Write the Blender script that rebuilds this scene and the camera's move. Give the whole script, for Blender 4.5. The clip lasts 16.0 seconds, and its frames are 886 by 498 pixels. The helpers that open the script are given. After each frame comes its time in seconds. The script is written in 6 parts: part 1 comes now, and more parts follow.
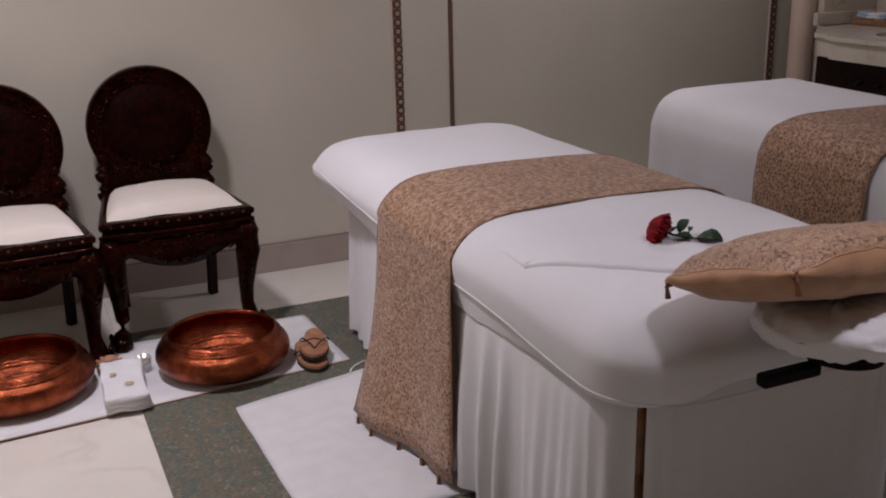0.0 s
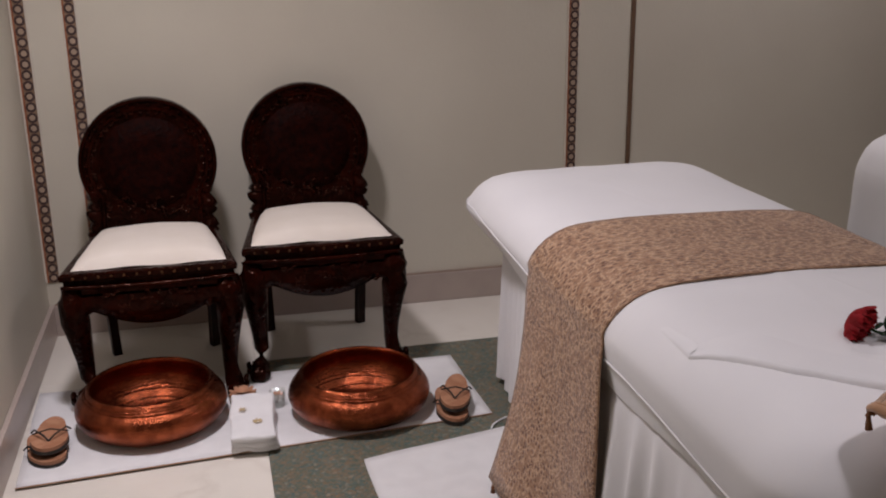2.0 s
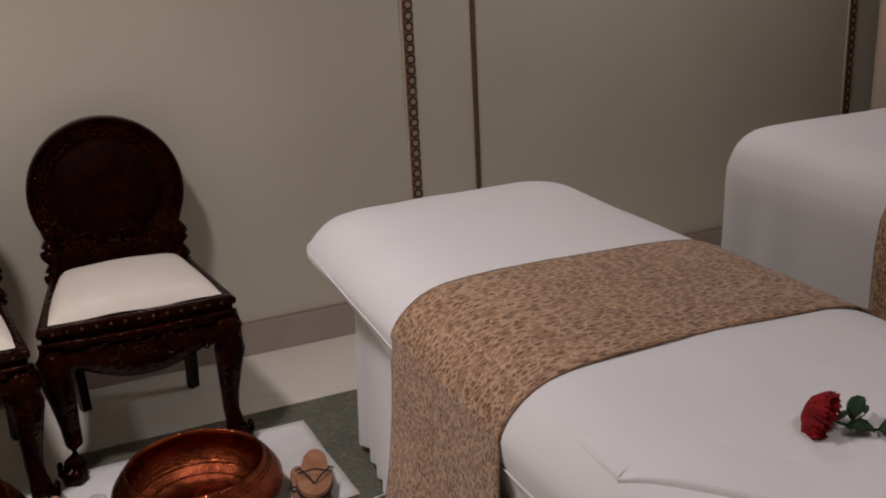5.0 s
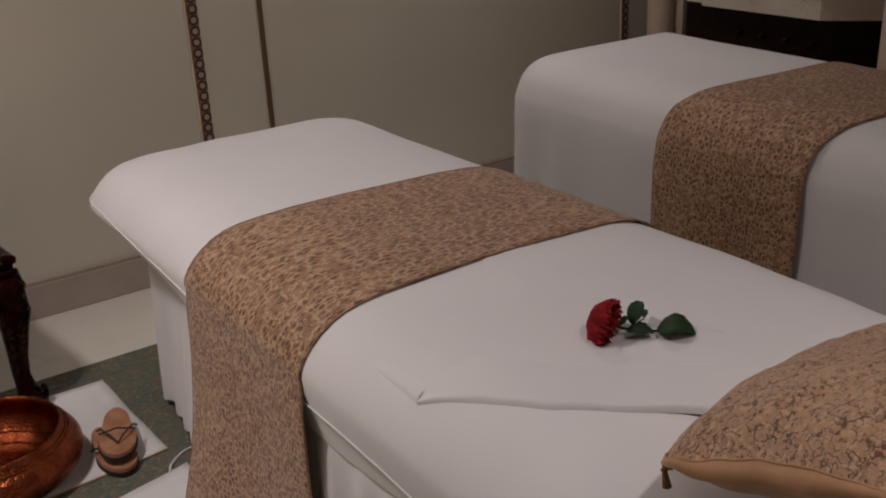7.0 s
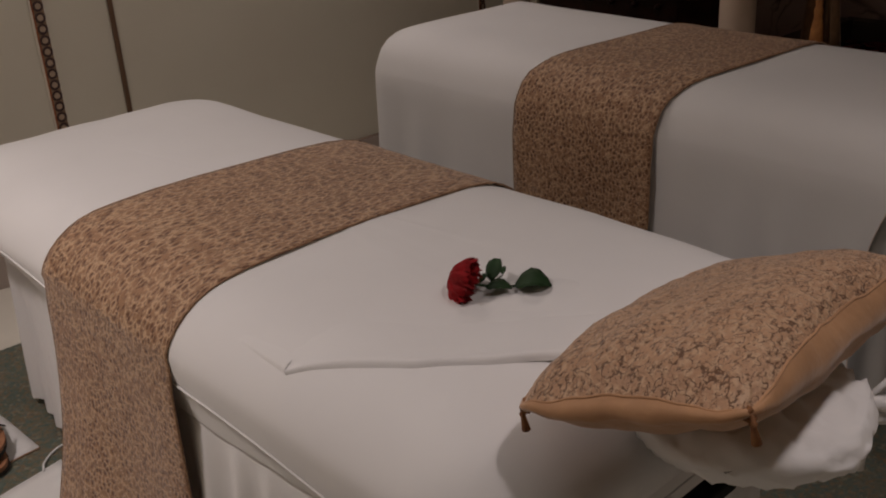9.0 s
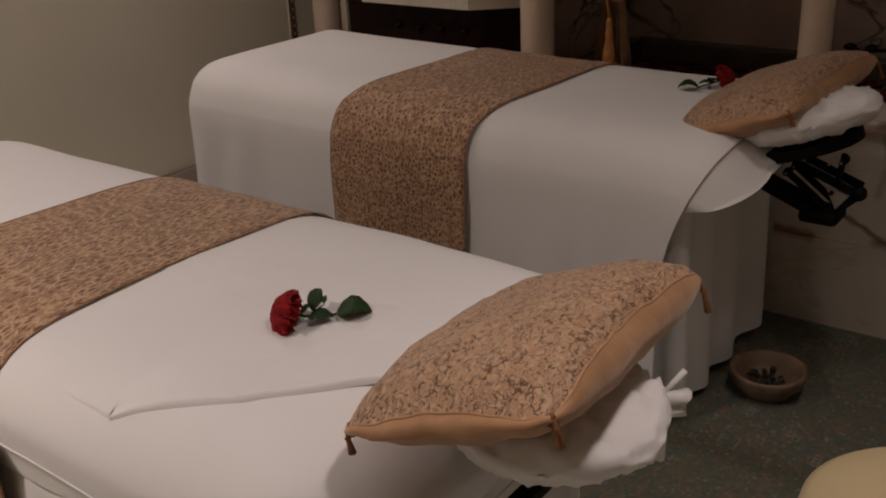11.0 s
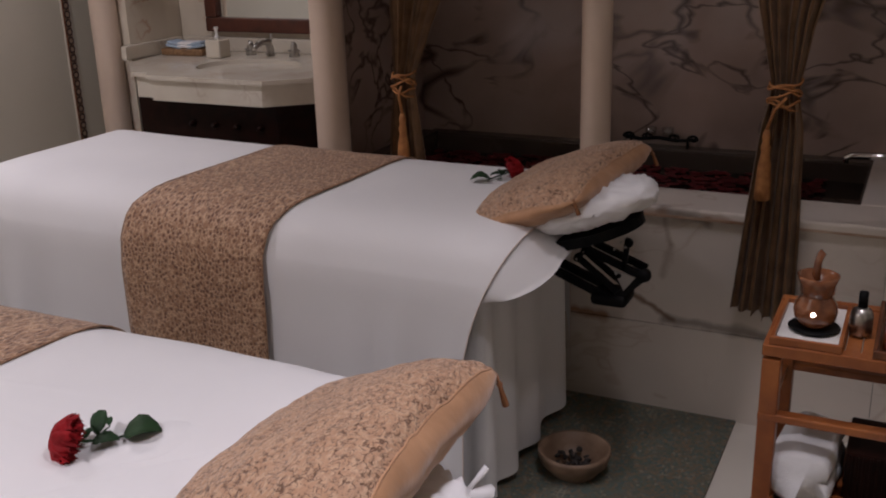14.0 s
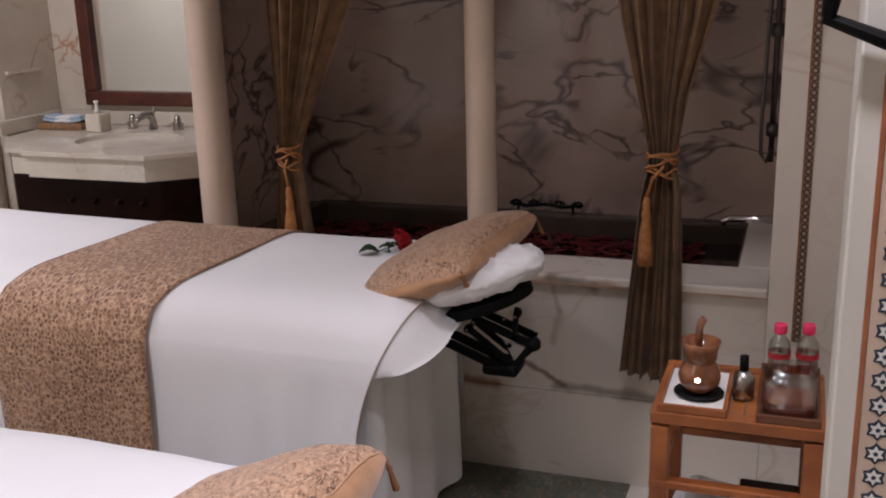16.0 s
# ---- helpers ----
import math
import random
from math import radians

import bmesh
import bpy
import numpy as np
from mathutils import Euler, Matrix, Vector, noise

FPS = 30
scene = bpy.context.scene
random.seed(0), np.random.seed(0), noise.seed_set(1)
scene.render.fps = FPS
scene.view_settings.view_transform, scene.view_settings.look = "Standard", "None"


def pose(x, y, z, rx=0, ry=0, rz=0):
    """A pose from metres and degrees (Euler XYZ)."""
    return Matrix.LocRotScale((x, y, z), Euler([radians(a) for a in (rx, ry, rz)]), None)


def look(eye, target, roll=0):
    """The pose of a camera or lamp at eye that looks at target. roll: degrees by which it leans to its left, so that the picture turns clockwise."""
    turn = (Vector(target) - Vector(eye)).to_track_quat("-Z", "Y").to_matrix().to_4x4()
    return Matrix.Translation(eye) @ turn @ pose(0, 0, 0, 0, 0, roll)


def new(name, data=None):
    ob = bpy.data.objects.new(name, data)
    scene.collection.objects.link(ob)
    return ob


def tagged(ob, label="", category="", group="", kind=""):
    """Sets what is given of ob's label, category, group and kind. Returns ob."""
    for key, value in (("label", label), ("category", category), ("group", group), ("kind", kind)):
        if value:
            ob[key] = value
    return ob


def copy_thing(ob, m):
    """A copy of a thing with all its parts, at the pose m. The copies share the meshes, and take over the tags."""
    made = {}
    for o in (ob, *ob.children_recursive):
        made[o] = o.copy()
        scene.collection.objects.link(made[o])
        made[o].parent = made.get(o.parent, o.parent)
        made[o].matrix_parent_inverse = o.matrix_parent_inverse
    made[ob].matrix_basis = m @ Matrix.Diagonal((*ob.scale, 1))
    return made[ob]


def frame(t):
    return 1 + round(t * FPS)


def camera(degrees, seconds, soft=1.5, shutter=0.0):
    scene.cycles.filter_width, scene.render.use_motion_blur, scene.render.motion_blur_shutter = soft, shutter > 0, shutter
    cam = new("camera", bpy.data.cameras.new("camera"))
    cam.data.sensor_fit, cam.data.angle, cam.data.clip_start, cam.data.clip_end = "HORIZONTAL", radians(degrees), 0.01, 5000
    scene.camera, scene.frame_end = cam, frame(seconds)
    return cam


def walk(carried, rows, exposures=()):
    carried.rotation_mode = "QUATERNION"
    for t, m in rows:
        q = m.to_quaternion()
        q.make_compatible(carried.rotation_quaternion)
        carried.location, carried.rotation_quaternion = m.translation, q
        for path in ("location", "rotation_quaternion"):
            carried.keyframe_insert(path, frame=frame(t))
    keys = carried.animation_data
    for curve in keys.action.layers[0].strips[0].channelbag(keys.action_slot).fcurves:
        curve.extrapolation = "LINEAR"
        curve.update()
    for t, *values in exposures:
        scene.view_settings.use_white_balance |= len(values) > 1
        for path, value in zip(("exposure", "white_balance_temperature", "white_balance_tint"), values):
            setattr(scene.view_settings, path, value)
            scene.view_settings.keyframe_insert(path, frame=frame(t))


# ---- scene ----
cam = camera(47.8, 16.0, soft=2.0)
PATH = [
    (0, (0.167, 0.02, 1.332), (0.934, 1.764, 0.723), -1.4),
    (0.5, (0.252, 0.113, 1.337), (0.888, 1.908, 0.727), -1.0),
    (1, (0.31, 0.163, 1.362), (0.815, 2.008, 0.78), -0.7),
    (1.5, (0.321, 0.206, 1.368), (0.797, 2.06, 0.789), -0.1),
    (2, (0.331, 0.284, 1.362), (0.767, 2.144, 0.768), -0.7),
    (2.5, (0.334, 0.377, 1.358), (0.907, 2.206, 0.788), -0.7),
    (3, (0.331, 0.456, 1.373), (0.909, 2.274, 0.774), -2.1),
    (3.2, (0.348, 0.503, 1.379), (0.901, 2.329, 0.781), -2.6),
    (5.3, (0.447, 0.745, 1.405), (1.248, 2.459, 0.758), -2.9),
    (5.5, (0.449, 0.742, 1.391), (1.294, 2.433, 0.74), -2.9),
    (6, (0.462, 0.748, 1.388), (1.375, 2.395, 0.714), -3.1),
    (6.5, (0.468, 0.741, 1.383), (1.453, 2.338, 0.691), -2.6),
    (7, (0.473, 0.732, 1.379), (1.516, 2.26, 0.619), -2.7),
    (7.5, (0.475, 0.724, 1.376), (1.586, 2.197, 0.605), -2.4),
    (8, (0.47, 0.71, 1.374), (1.61, 2.154, 0.588), -2.8),
    (8.5, (0.473, 0.703, 1.377), (1.657, 2.104, 0.58), -3.3),
    (8.7, (0.48, 0.698, 1.366), (1.677, 2.086, 0.564), -3.4),
    (10.8, (0.457, 0.644, 1.408), (1.875, 1.804, 0.606), -3.1),
    (11, (0.459, 0.642, 1.404), (1.91, 1.767, 0.612), -2.9),
    (11.5, (0.47, 0.64, 1.404), (1.972, 1.706, 0.625), -2.7),
    (12, (0.479, 0.644, 1.405), (2.038, 1.652, 0.66), -1.9),
    (12.5, (0.483, 0.639, 1.403), (2.087, 1.582, 0.668), -1.2),
    (13, (0.489, 0.635, 1.407), (2.127, 1.532, 0.691), -1.3),
    (13.5, (0.494, 0.632, 1.412), (2.162, 1.5, 0.732), -1.9),
    (14, (0.498, 0.628, 1.419), (2.196, 1.465, 0.774), -1.8),
    (14.5, (0.504, 0.626, 1.425), (2.226, 1.443, 0.818), -1.8),
    (15, (0.51, 0.62, 1.433), (2.265, 1.392, 0.866), -1.6),
    (15.5, (0.517, 0.62, 1.437), (2.299, 1.343, 0.889), -2.1),
    (16, (0.524, 0.621, 1.437), (2.338, 1.277, 0.907), -1.6),
]
EXPOSURES = [
    (0.0, -0.55, 5700, 20), (2.0, -0.48, 5850, 17), (3.2, -0.62, 5900, 16), (5.5, -0.82, 6150, 15), (7.0, -0.96, 6300, 15), (8.5, -1.04, 6450, 15),
    (11.0, -0.72, 6850, 17), (12.5, -0.35, 6200, 18), (14.5, 0.04, 5700, 18), (15.5, 0.31, 5640, 17), (16.0, 0.68, 5600, 17),
]
walk(cam, [(t, look(eye, target, roll)) for t, eye, target, roll in PATH], EXPOSURES)

# ---- world and lights ----
world = bpy.data.worlds.new("world")
scene.world = world
world.use_nodes = True
world.node_tree.nodes["Background"].inputs[0].default_value = (0.9, 0.85, 0.75, 1)
world.node_tree.nodes["Background"].inputs[1].default_value = 0.003


# Unseen lamps below the ceiling; places and powers chosen to match the brightness.
def unseen_lamp(x, y, z, power, size=0.14, color=(1.0, 0.89, 0.83), spread=160, target=None):
    data = bpy.data.lights.new("unseen_lamp", "AREA")
    data.shape, data.size, data.energy, data.color, data.spread = "DISK", size, power, color, radians(spread)
    lamp = new("unseen_lamp", data)
    lamp.matrix_world = look((x, y, z), target or (x, y + 0.001, 0))
    return lamp


CEIL = 2.45
unseen_lamp(0.17, 2.58, CEIL - 0.03, 24, size=0.24, spread=126)
unseen_lamp(2.4, 3.3, CEIL - 0.03, 11.3, size=0.3)
# added fills: head ends of the tables, basin, bath alcove
unseen_lamp(2.15, 0.9, CEIL - 0.03, 2.1, spread=112)
unseen_lamp(1.45, 0.72, CEIL - 0.03, 4.0, spread=80)
unseen_lamp(3.65, 3.0, CEIL - 0.03, 0.27)
unseen_lamp(3.6, 1.6, CEIL - 0.03, 0.2)

# ---- materials ----
MATS = {}


def mat(name, base, rough=0.6, metal=0.0, second=None, scale=8.0, detail=4.0, bump=0.0, bump_scale=60.0, sheen=0.0, spec=0.5, coat=0.0):
    """A surface with two colours mixed by soft noise, fine grain in its relief and roughness."""
    m = bpy.data.materials.new(name)
    m.use_nodes = True
    nt = m.node_tree
    b = nt.nodes["Principled BSDF"]
    tc = nt.nodes.new("ShaderNodeTexCoord")
    n1 = nt.nodes.new("ShaderNodeTexNoise")
    n1.inputs["Scale"].default_value, n1.inputs["Detail"].default_value = scale, detail
    nt.links.new(tc.outputs["Object"], n1.inputs["Vector"])
    mix = nt.nodes.new("ShaderNodeMix")
    mix.data_type = "RGBA"
    second = second or tuple(c * 0.86 for c in base)
    mix.inputs["A"].default_value, mix.inputs["B"].default_value = (*base, 1), (*second, 1)
    ramp = nt.nodes.new("ShaderNodeMapRange")
    ramp.inputs[1].default_value, ramp.inputs[2].default_value = 0.35, 0.65
    nt.links.new(n1.outputs["Fac"], ramp.inputs[0])
    nt.links.new(ramp.outputs[0], mix.inputs["Factor"])
    nt.links.new(mix.outputs["Result"], b.inputs["Base Color"])
    b.inputs["Roughness"].default_value, b.inputs["Metallic"].default_value = rough, metal
    b.inputs["Specular IOR Level"].default_value = spec
    b.inputs["Sheen Weight"].default_value = sheen
    b.inputs["Coat Weight"].default_value = coat
    if bump:
        n2 = nt.nodes.new("ShaderNodeTexNoise")
        n2.inputs["Scale"].default_value, n2.inputs["Detail"].default_value = bump_scale, 5
        nt.links.new(tc.outputs["Object"], n2.inputs["Vector"])
        bp = nt.nodes.new("ShaderNodeBump")
        bp.inputs["Strength"].default_value, bp.inputs["Distance"].default_value = bump, 0.01
        nt.links.new(n2.outputs["Fac"], bp.inputs["Height"])
        nt.links.new(bp.outputs["Normal"], b.inputs["Normal"])
    MATS[name] = m
    return m


PLASTER = mat("plaster", (0.7, 0.66, 0.55), 0.5, second=(0.66, 0.615, 0.51), scale=1.6, bump=0.08, bump_scale=90)
PLASTER_TRIM = mat("plaster_trim", (0.64, 0.615, 0.55), 0.5, scale=3, bump=0.05)
CEILING_PAINT = mat("ceiling_paint", (0.6, 0.58, 0.53), 0.8)
BASE_STONE = mat("base_stone", (0.45, 0.38, 0.33), 0.3, second=(0.39, 0.32, 0.28), scale=5)
LINEN = mat("linen", (0.84, 0.835, 0.84), 0.85, second=(0.8, 0.795, 0.8), scale=2.5, bump=0.035, bump_scale=520, sheen=0.2)
TOWEL = mat("towel", (0.88, 0.875, 0.87), 0.95, second=(0.83, 0.825, 0.82), scale=18, bump=0.5, bump_scale=380, sheen=0.3)
CUSHION = mat("cushion_cloth", (0.8, 0.735, 0.65), 0.9, second=(0.74, 0.67, 0.58), scale=6, bump=0.25, bump_scale=300, sheen=0.2)
DARK_WOOD = mat("dark_polished_wood", (0.018, 0.005, 0.003), 0.4, second=(0.008, 0.0025, 0.0016), scale=22, spec=0.15)
RED_WOOD = mat("red_wood", (0.34, 0.115, 0.03), 0.36, second=(0.22, 0.066, 0.018), scale=14, bump=0.1)
BLACK_PLASTIC = mat("black_plastic", (0.003, 0.003, 0.0035), 0.55, second=(0.005, 0.005, 0.005), spec=0.12)
CHROME = mat("chrome", (0.75, 0.75, 0.75), 0.12, 1.0)
SATIN_STEEL = mat("satin_steel", (0.5, 0.48, 0.45), 0.3, 1.0)
DARK_STEEL = mat("dark_steel", (0.16, 0.15, 0.14), 0.3, 1.0)
BEIGE_VINYL = mat("beige_vinyl", (0.62, 0.5, 0.3), 0.5, second=(0.58, 0.46, 0.27), scale=4)
CREAM_COLUMN = mat("cream_column", (0.66, 0.53, 0.42), 0.4, second=(0.57, 0.45, 0.35), scale=3)
PINK_CORD = mat("gold_cord", (0.42, 0.18, 0.05), 0.7, second=(0.28, 0.11, 0.028), scale=60)
LEATHER = mat("tan_leather", (0.46, 0.235, 0.13), 0.65, second=(0.34, 0.15, 0.075), scale=30, bump=0.15, bump_scale=150)
SOLE = mat("dark_sole", (0.03, 0.024, 0.02), 0.8)
ROSE_RED = mat("rose_petal", (0.3, 0.006, 0.01), 0.65, second=(0.17, 0.003, 0.005), scale=40, spec=0.2)
LEAF = mat("leaf_green", (0.02, 0.055, 0.018), 0.6, second=(0.012, 0.034, 0.01), scale=30, spec=0.25)
TASSEL = mat("brown_tassel", (0.27, 0.115, 0.042), 0.8, second=(0.17, 0.068, 0.025), scale=80)
PETAL_FLOAT = mat("floating_petals", (0.06, 0.002, 0.003), 0.6, second=(0.14, 0.005, 0.008), scale=60)
GOLD_PLAIN = mat("plain_gold_satin", (0.5, 0.275, 0.14), 0.62, second=(0.4, 0.215, 0.105), scale=22, bump=0.3, bump_scale=34, sheen=0.3, spec=0.3)
TERRACOTTA = mat("terracotta", (0.24, 0.09, 0.036), 0.2, second=(0.12, 0.042, 0.016), scale=45, coat=0.6)
WICKER = mat("wicker", (0.35, 0.2, 0.09), 0.7, second=(0.2, 0.11, 0.05), scale=90, bump=0.6, bump_scale=150)
PINK_CAP = mat("pink_cap", (0.75, 0.03, 0.12), 0.4)
STONEWARE = mat("stoneware", (0.27, 0.18, 0.115), 0.5, second=(0.16, 0.1, 0.06), scale=16, bump=0.1)
WHITE_CERAMIC = mat("white_ceramic", (0.8, 0.78, 0.74), 0.15)


def math_node(nt, op, a, b=None, c=None):
    n = nt.nodes.new("ShaderNodeMath")
    n.operation = op
    for k, v in enumerate((a, b, c)):
        if v is None:
            continue
        if isinstance(v, (int, float)):
            n.inputs[k].default_value = v
        else:
            nt.links.new(v, n.inputs[k])
    return n.outputs[0]


def ramp_node(nt, v, lo, hi, out_lo, out_hi):
    n = nt.nodes.new("ShaderNodeMapRange")
    nt.links.new(v, n.inputs[0])
    for k, x in enumerate((lo, hi, out_lo, out_hi)):
        n.inputs[k + 1].default_value = x
    return n.outputs[0]


def wandering_line(nt, vector, scale, width, seed, detail=1.0):
    """Thin curling lines, as of vermicelli embroidery; 1 on a line."""
    n = nt.nodes.new("ShaderNodeTexNoise")
    n.noise_dimensions = "4D"
    n.inputs["W"].default_value = seed
    n.inputs["Scale"].default_value, n.inputs["Detail"].default_value = scale, detail
    nt.links.new(vector, n.inputs["Vector"])
    d = math_node(nt, "ABSOLUTE", math_node(nt, "SUBTRACT", n.outputs["Fac"], 0.5))
    return ramp_node(nt, d, width * 0.55, width, 1.0, 0.0)


def broken(nt, vector, scale, lo, hi, seed):
    """Soft patches that interrupt a line."""
    n = nt.nodes.new("ShaderNodeTexNoise")
    n.noise_dimensions = "4D"
    n.inputs["W"].default_value = seed
    n.inputs["Scale"].default_value, n.inputs["Detail"].default_value = scale, 0.5
    nt.links.new(vector, n.inputs["Vector"])
    return ramp_node(nt, n.outputs["Fac"], lo, hi, 0.0, 1.0)


def tinted(nt, colour, tone, factor):
    """Mix a tone over a colour by a factor."""
    mix = nt.nodes.new("ShaderNodeMix")
    mix.data_type = "RGBA"
    nt.links.new(colour, mix.inputs["A"])
    mix.inputs["B"].default_value = (*tone, 1)
    nt.links.new(factor, mix.inputs["Factor"])
    return mix.outputs["Result"]


def woven(name, ground, second, pale, figure, stretch, leaves, lines, rough):
    """Woven brocade in three tones: pale threads and dark figures over a middle ground, with thread relief.
    stretch: threads to the metre each way; leaves: draw small leaves in a pale net; lines: (scale, width, gap, weight) of curling lines."""
    m = mat(name, ground, rough, second=second, scale=9, sheen=0.25)
    nt = m.node_tree
    b = nt.nodes["Principled BSDF"]
    vec = nt.nodes.new("ShaderNodeTexCoord").outputs["Object"]
    mp = nt.nodes.new("ShaderNodeMapping")
    mp.inputs["Scale"].default_value = stretch
    nt.links.new(vec, mp.inputs["Vector"])
    cloth = mp.outputs["Vector"]
    colour = b.inputs["Base Color"].links[0].from_socket
    dark = None
    if leaves:
        net = []
        for feature in ("DISTANCE_TO_EDGE", "F1"):
            vor = nt.nodes.new("ShaderNodeTexVoronoi")
            vor.feature = feature
            vor.inputs["Scale"].default_value, vor.inputs["Randomness"].default_value = 1.0, 0.8
            nt.links.new(cloth, vor.inputs["Vector"])
            net.append(vor.outputs["Distance"])
        light = math_node(nt, "MULTIPLY", ramp_node(nt, net[0], 0.05, 0.16, 0.95, 0.0), broken(nt, cloth, 0.9, 0.36, 0.48, 2.5))
        dark = math_node(nt, "MULTIPLY", ramp_node(nt, net[1], 0.24, 0.42, 0.95, 0.0), broken(nt, cloth, 1.1, 0.36, 0.46, 5.0))
    else:
        light = math_node(nt, "MULTIPLY", broken(nt, cloth, 1.6, 0.46, 0.62, 2.5), 0.6)
    for k, (scale, width, gap, weight) in enumerate(lines):
        one = math_node(nt, "MULTIPLY", wandering_line(nt, cloth, scale, width, 3.0 + k * 5), broken(nt, cloth, scale * 1.15, gap, gap + 0.06, 11.0 + k * 3))
        one = math_node(nt, "MULTIPLY", one, weight)
        dark = one if dark is None else math_node(nt, "MAXIMUM", dark, one)
    fleck = nt.nodes.new("ShaderNodeTexNoise")
    fleck.inputs["Scale"].default_value, fleck.inputs["Detail"].default_value = 280, 2
    nt.links.new(vec, fleck.inputs["Vector"])
    dark = math_node(nt, "MAXIMUM", dark, ramp_node(nt, fleck.outputs["Fac"], 0.5, 0.72, 0.0, 0.3))
    colour = tinted(nt, tinted(nt, colour, pale, light), figure, dark)
    nt.links.new(colour, b.inputs["Base Color"])
    bp = nt.nodes.new("ShaderNodeBump")
    bp.inputs["Strength"].default_value, bp.inputs["Distance"].default_value = 0.5, 0.003
    nt.links.new(math_node(nt, "SUBTRACT", light, dark), bp.inputs["Height"])
    nt.links.new(bp.outputs["Normal"], b.inputs["Normal"])
    return m


BROCADE = woven("runner_brocade", (0.42, 0.235, 0.13), (0.37, 0.205, 0.108), (0.64, 0.425, 0.26), (0.14, 0.054, 0.024), (47, 88, 77), True, ((1.3, 0.04, 0.46, 0.85),), 0.6)
DAMASK = woven("pillow_damask", (0.5, 0.3, 0.175), (0.46, 0.265, 0.15), (0.62, 0.42, 0.265), (0.12, 0.05, 0.018), (62, 112, 84), False, ((1.0, 0.03, 0.47, 0.95), (1.35, 0.032, 0.48, 0.9), (1.8, 0.034, 0.49, 0.8)), 0.55)


def veined(name, base, cloud, vein, scale, rough, amount):
    """Polished marble: cloudy ground with branching dark veins."""
    m = mat(name, base, rough, second=cloud, scale=scale * 1.2, detail=6)
    nt = m.node_tree
    b = nt.nodes["Principled BSDF"]
    tc = nt.nodes.new("ShaderNodeTexCoord")
    warp = nt.nodes.new("ShaderNodeTexNoise")
    warp.inputs["Scale"].default_value, warp.inputs["Detail"].default_value = scale * 1.5, 5
    nt.links.new(tc.outputs["Object"], warp.inputs["Vector"])
    add = nt.nodes.new("ShaderNodeMixRGB")
    add.blend_type, add.inputs[0].default_value = "ADD", 0.55
    nt.links.new(tc.outputs["Object"], add.inputs[1])
    nt.links.new(warp.outputs["Color"], add.inputs[2])
    vor = nt.nodes.new("ShaderNodeTexVoronoi")
    vor.feature = "DISTANCE_TO_EDGE"
    vor.inputs["Scale"].default_value = scale
    nt.links.new(add.outputs[0], vor.inputs["Vector"])
    r1 = nt.nodes.new("ShaderNodeMapRange")
    r1.inputs[1].default_value, r1.inputs[2].default_value, r1.inputs[3].default_value, r1.inputs[4].default_value = 0.0, 0.045, amount, 0
    nt.links.new(vor.outputs["Distance"], r1.inputs[0])
    gap = nt.nodes.new("ShaderNodeTexNoise")
    gap.inputs["Scale"].default_value = scale * 1.1
    nt.links.new(tc.outputs["Object"], gap.inputs["Vector"])
    r2 = nt.nodes.new("ShaderNodeMapRange")
    r2.inputs[1].default_value, r2.inputs[2].default_value = 0.45, 0.62
    nt.links.new(gap.outputs["Fac"], r2.inputs[0])
    mul = nt.nodes.new("ShaderNodeMath")
    mul.operation = "MULTIPLY"
    nt.links.new(r1.outputs[0], mul.inputs[0])
    nt.links.new(r2.outputs[0], mul.inputs[1])
    mix = nt.nodes.new("ShaderNodeMix")
    mix.data_type = "RGBA"
    old = b.inputs["Base Color"].links[0].from_socket
    nt.links.new(old, mix.inputs["A"])
    mix.inputs["B"].default_value = (*vein, 1)
    nt.links.new(mul.outputs[0], mix.inputs["Factor"])
    nt.links.new(mix.outputs["Result"], b.inputs["Base Color"])
    return m


FLOOR_MARBLE = veined("floor_marble", (0.78, 0.74, 0.66), (0.72, 0.68, 0.6), (0.58, 0.52, 0.45), 2.0, 0.18, 0.4)


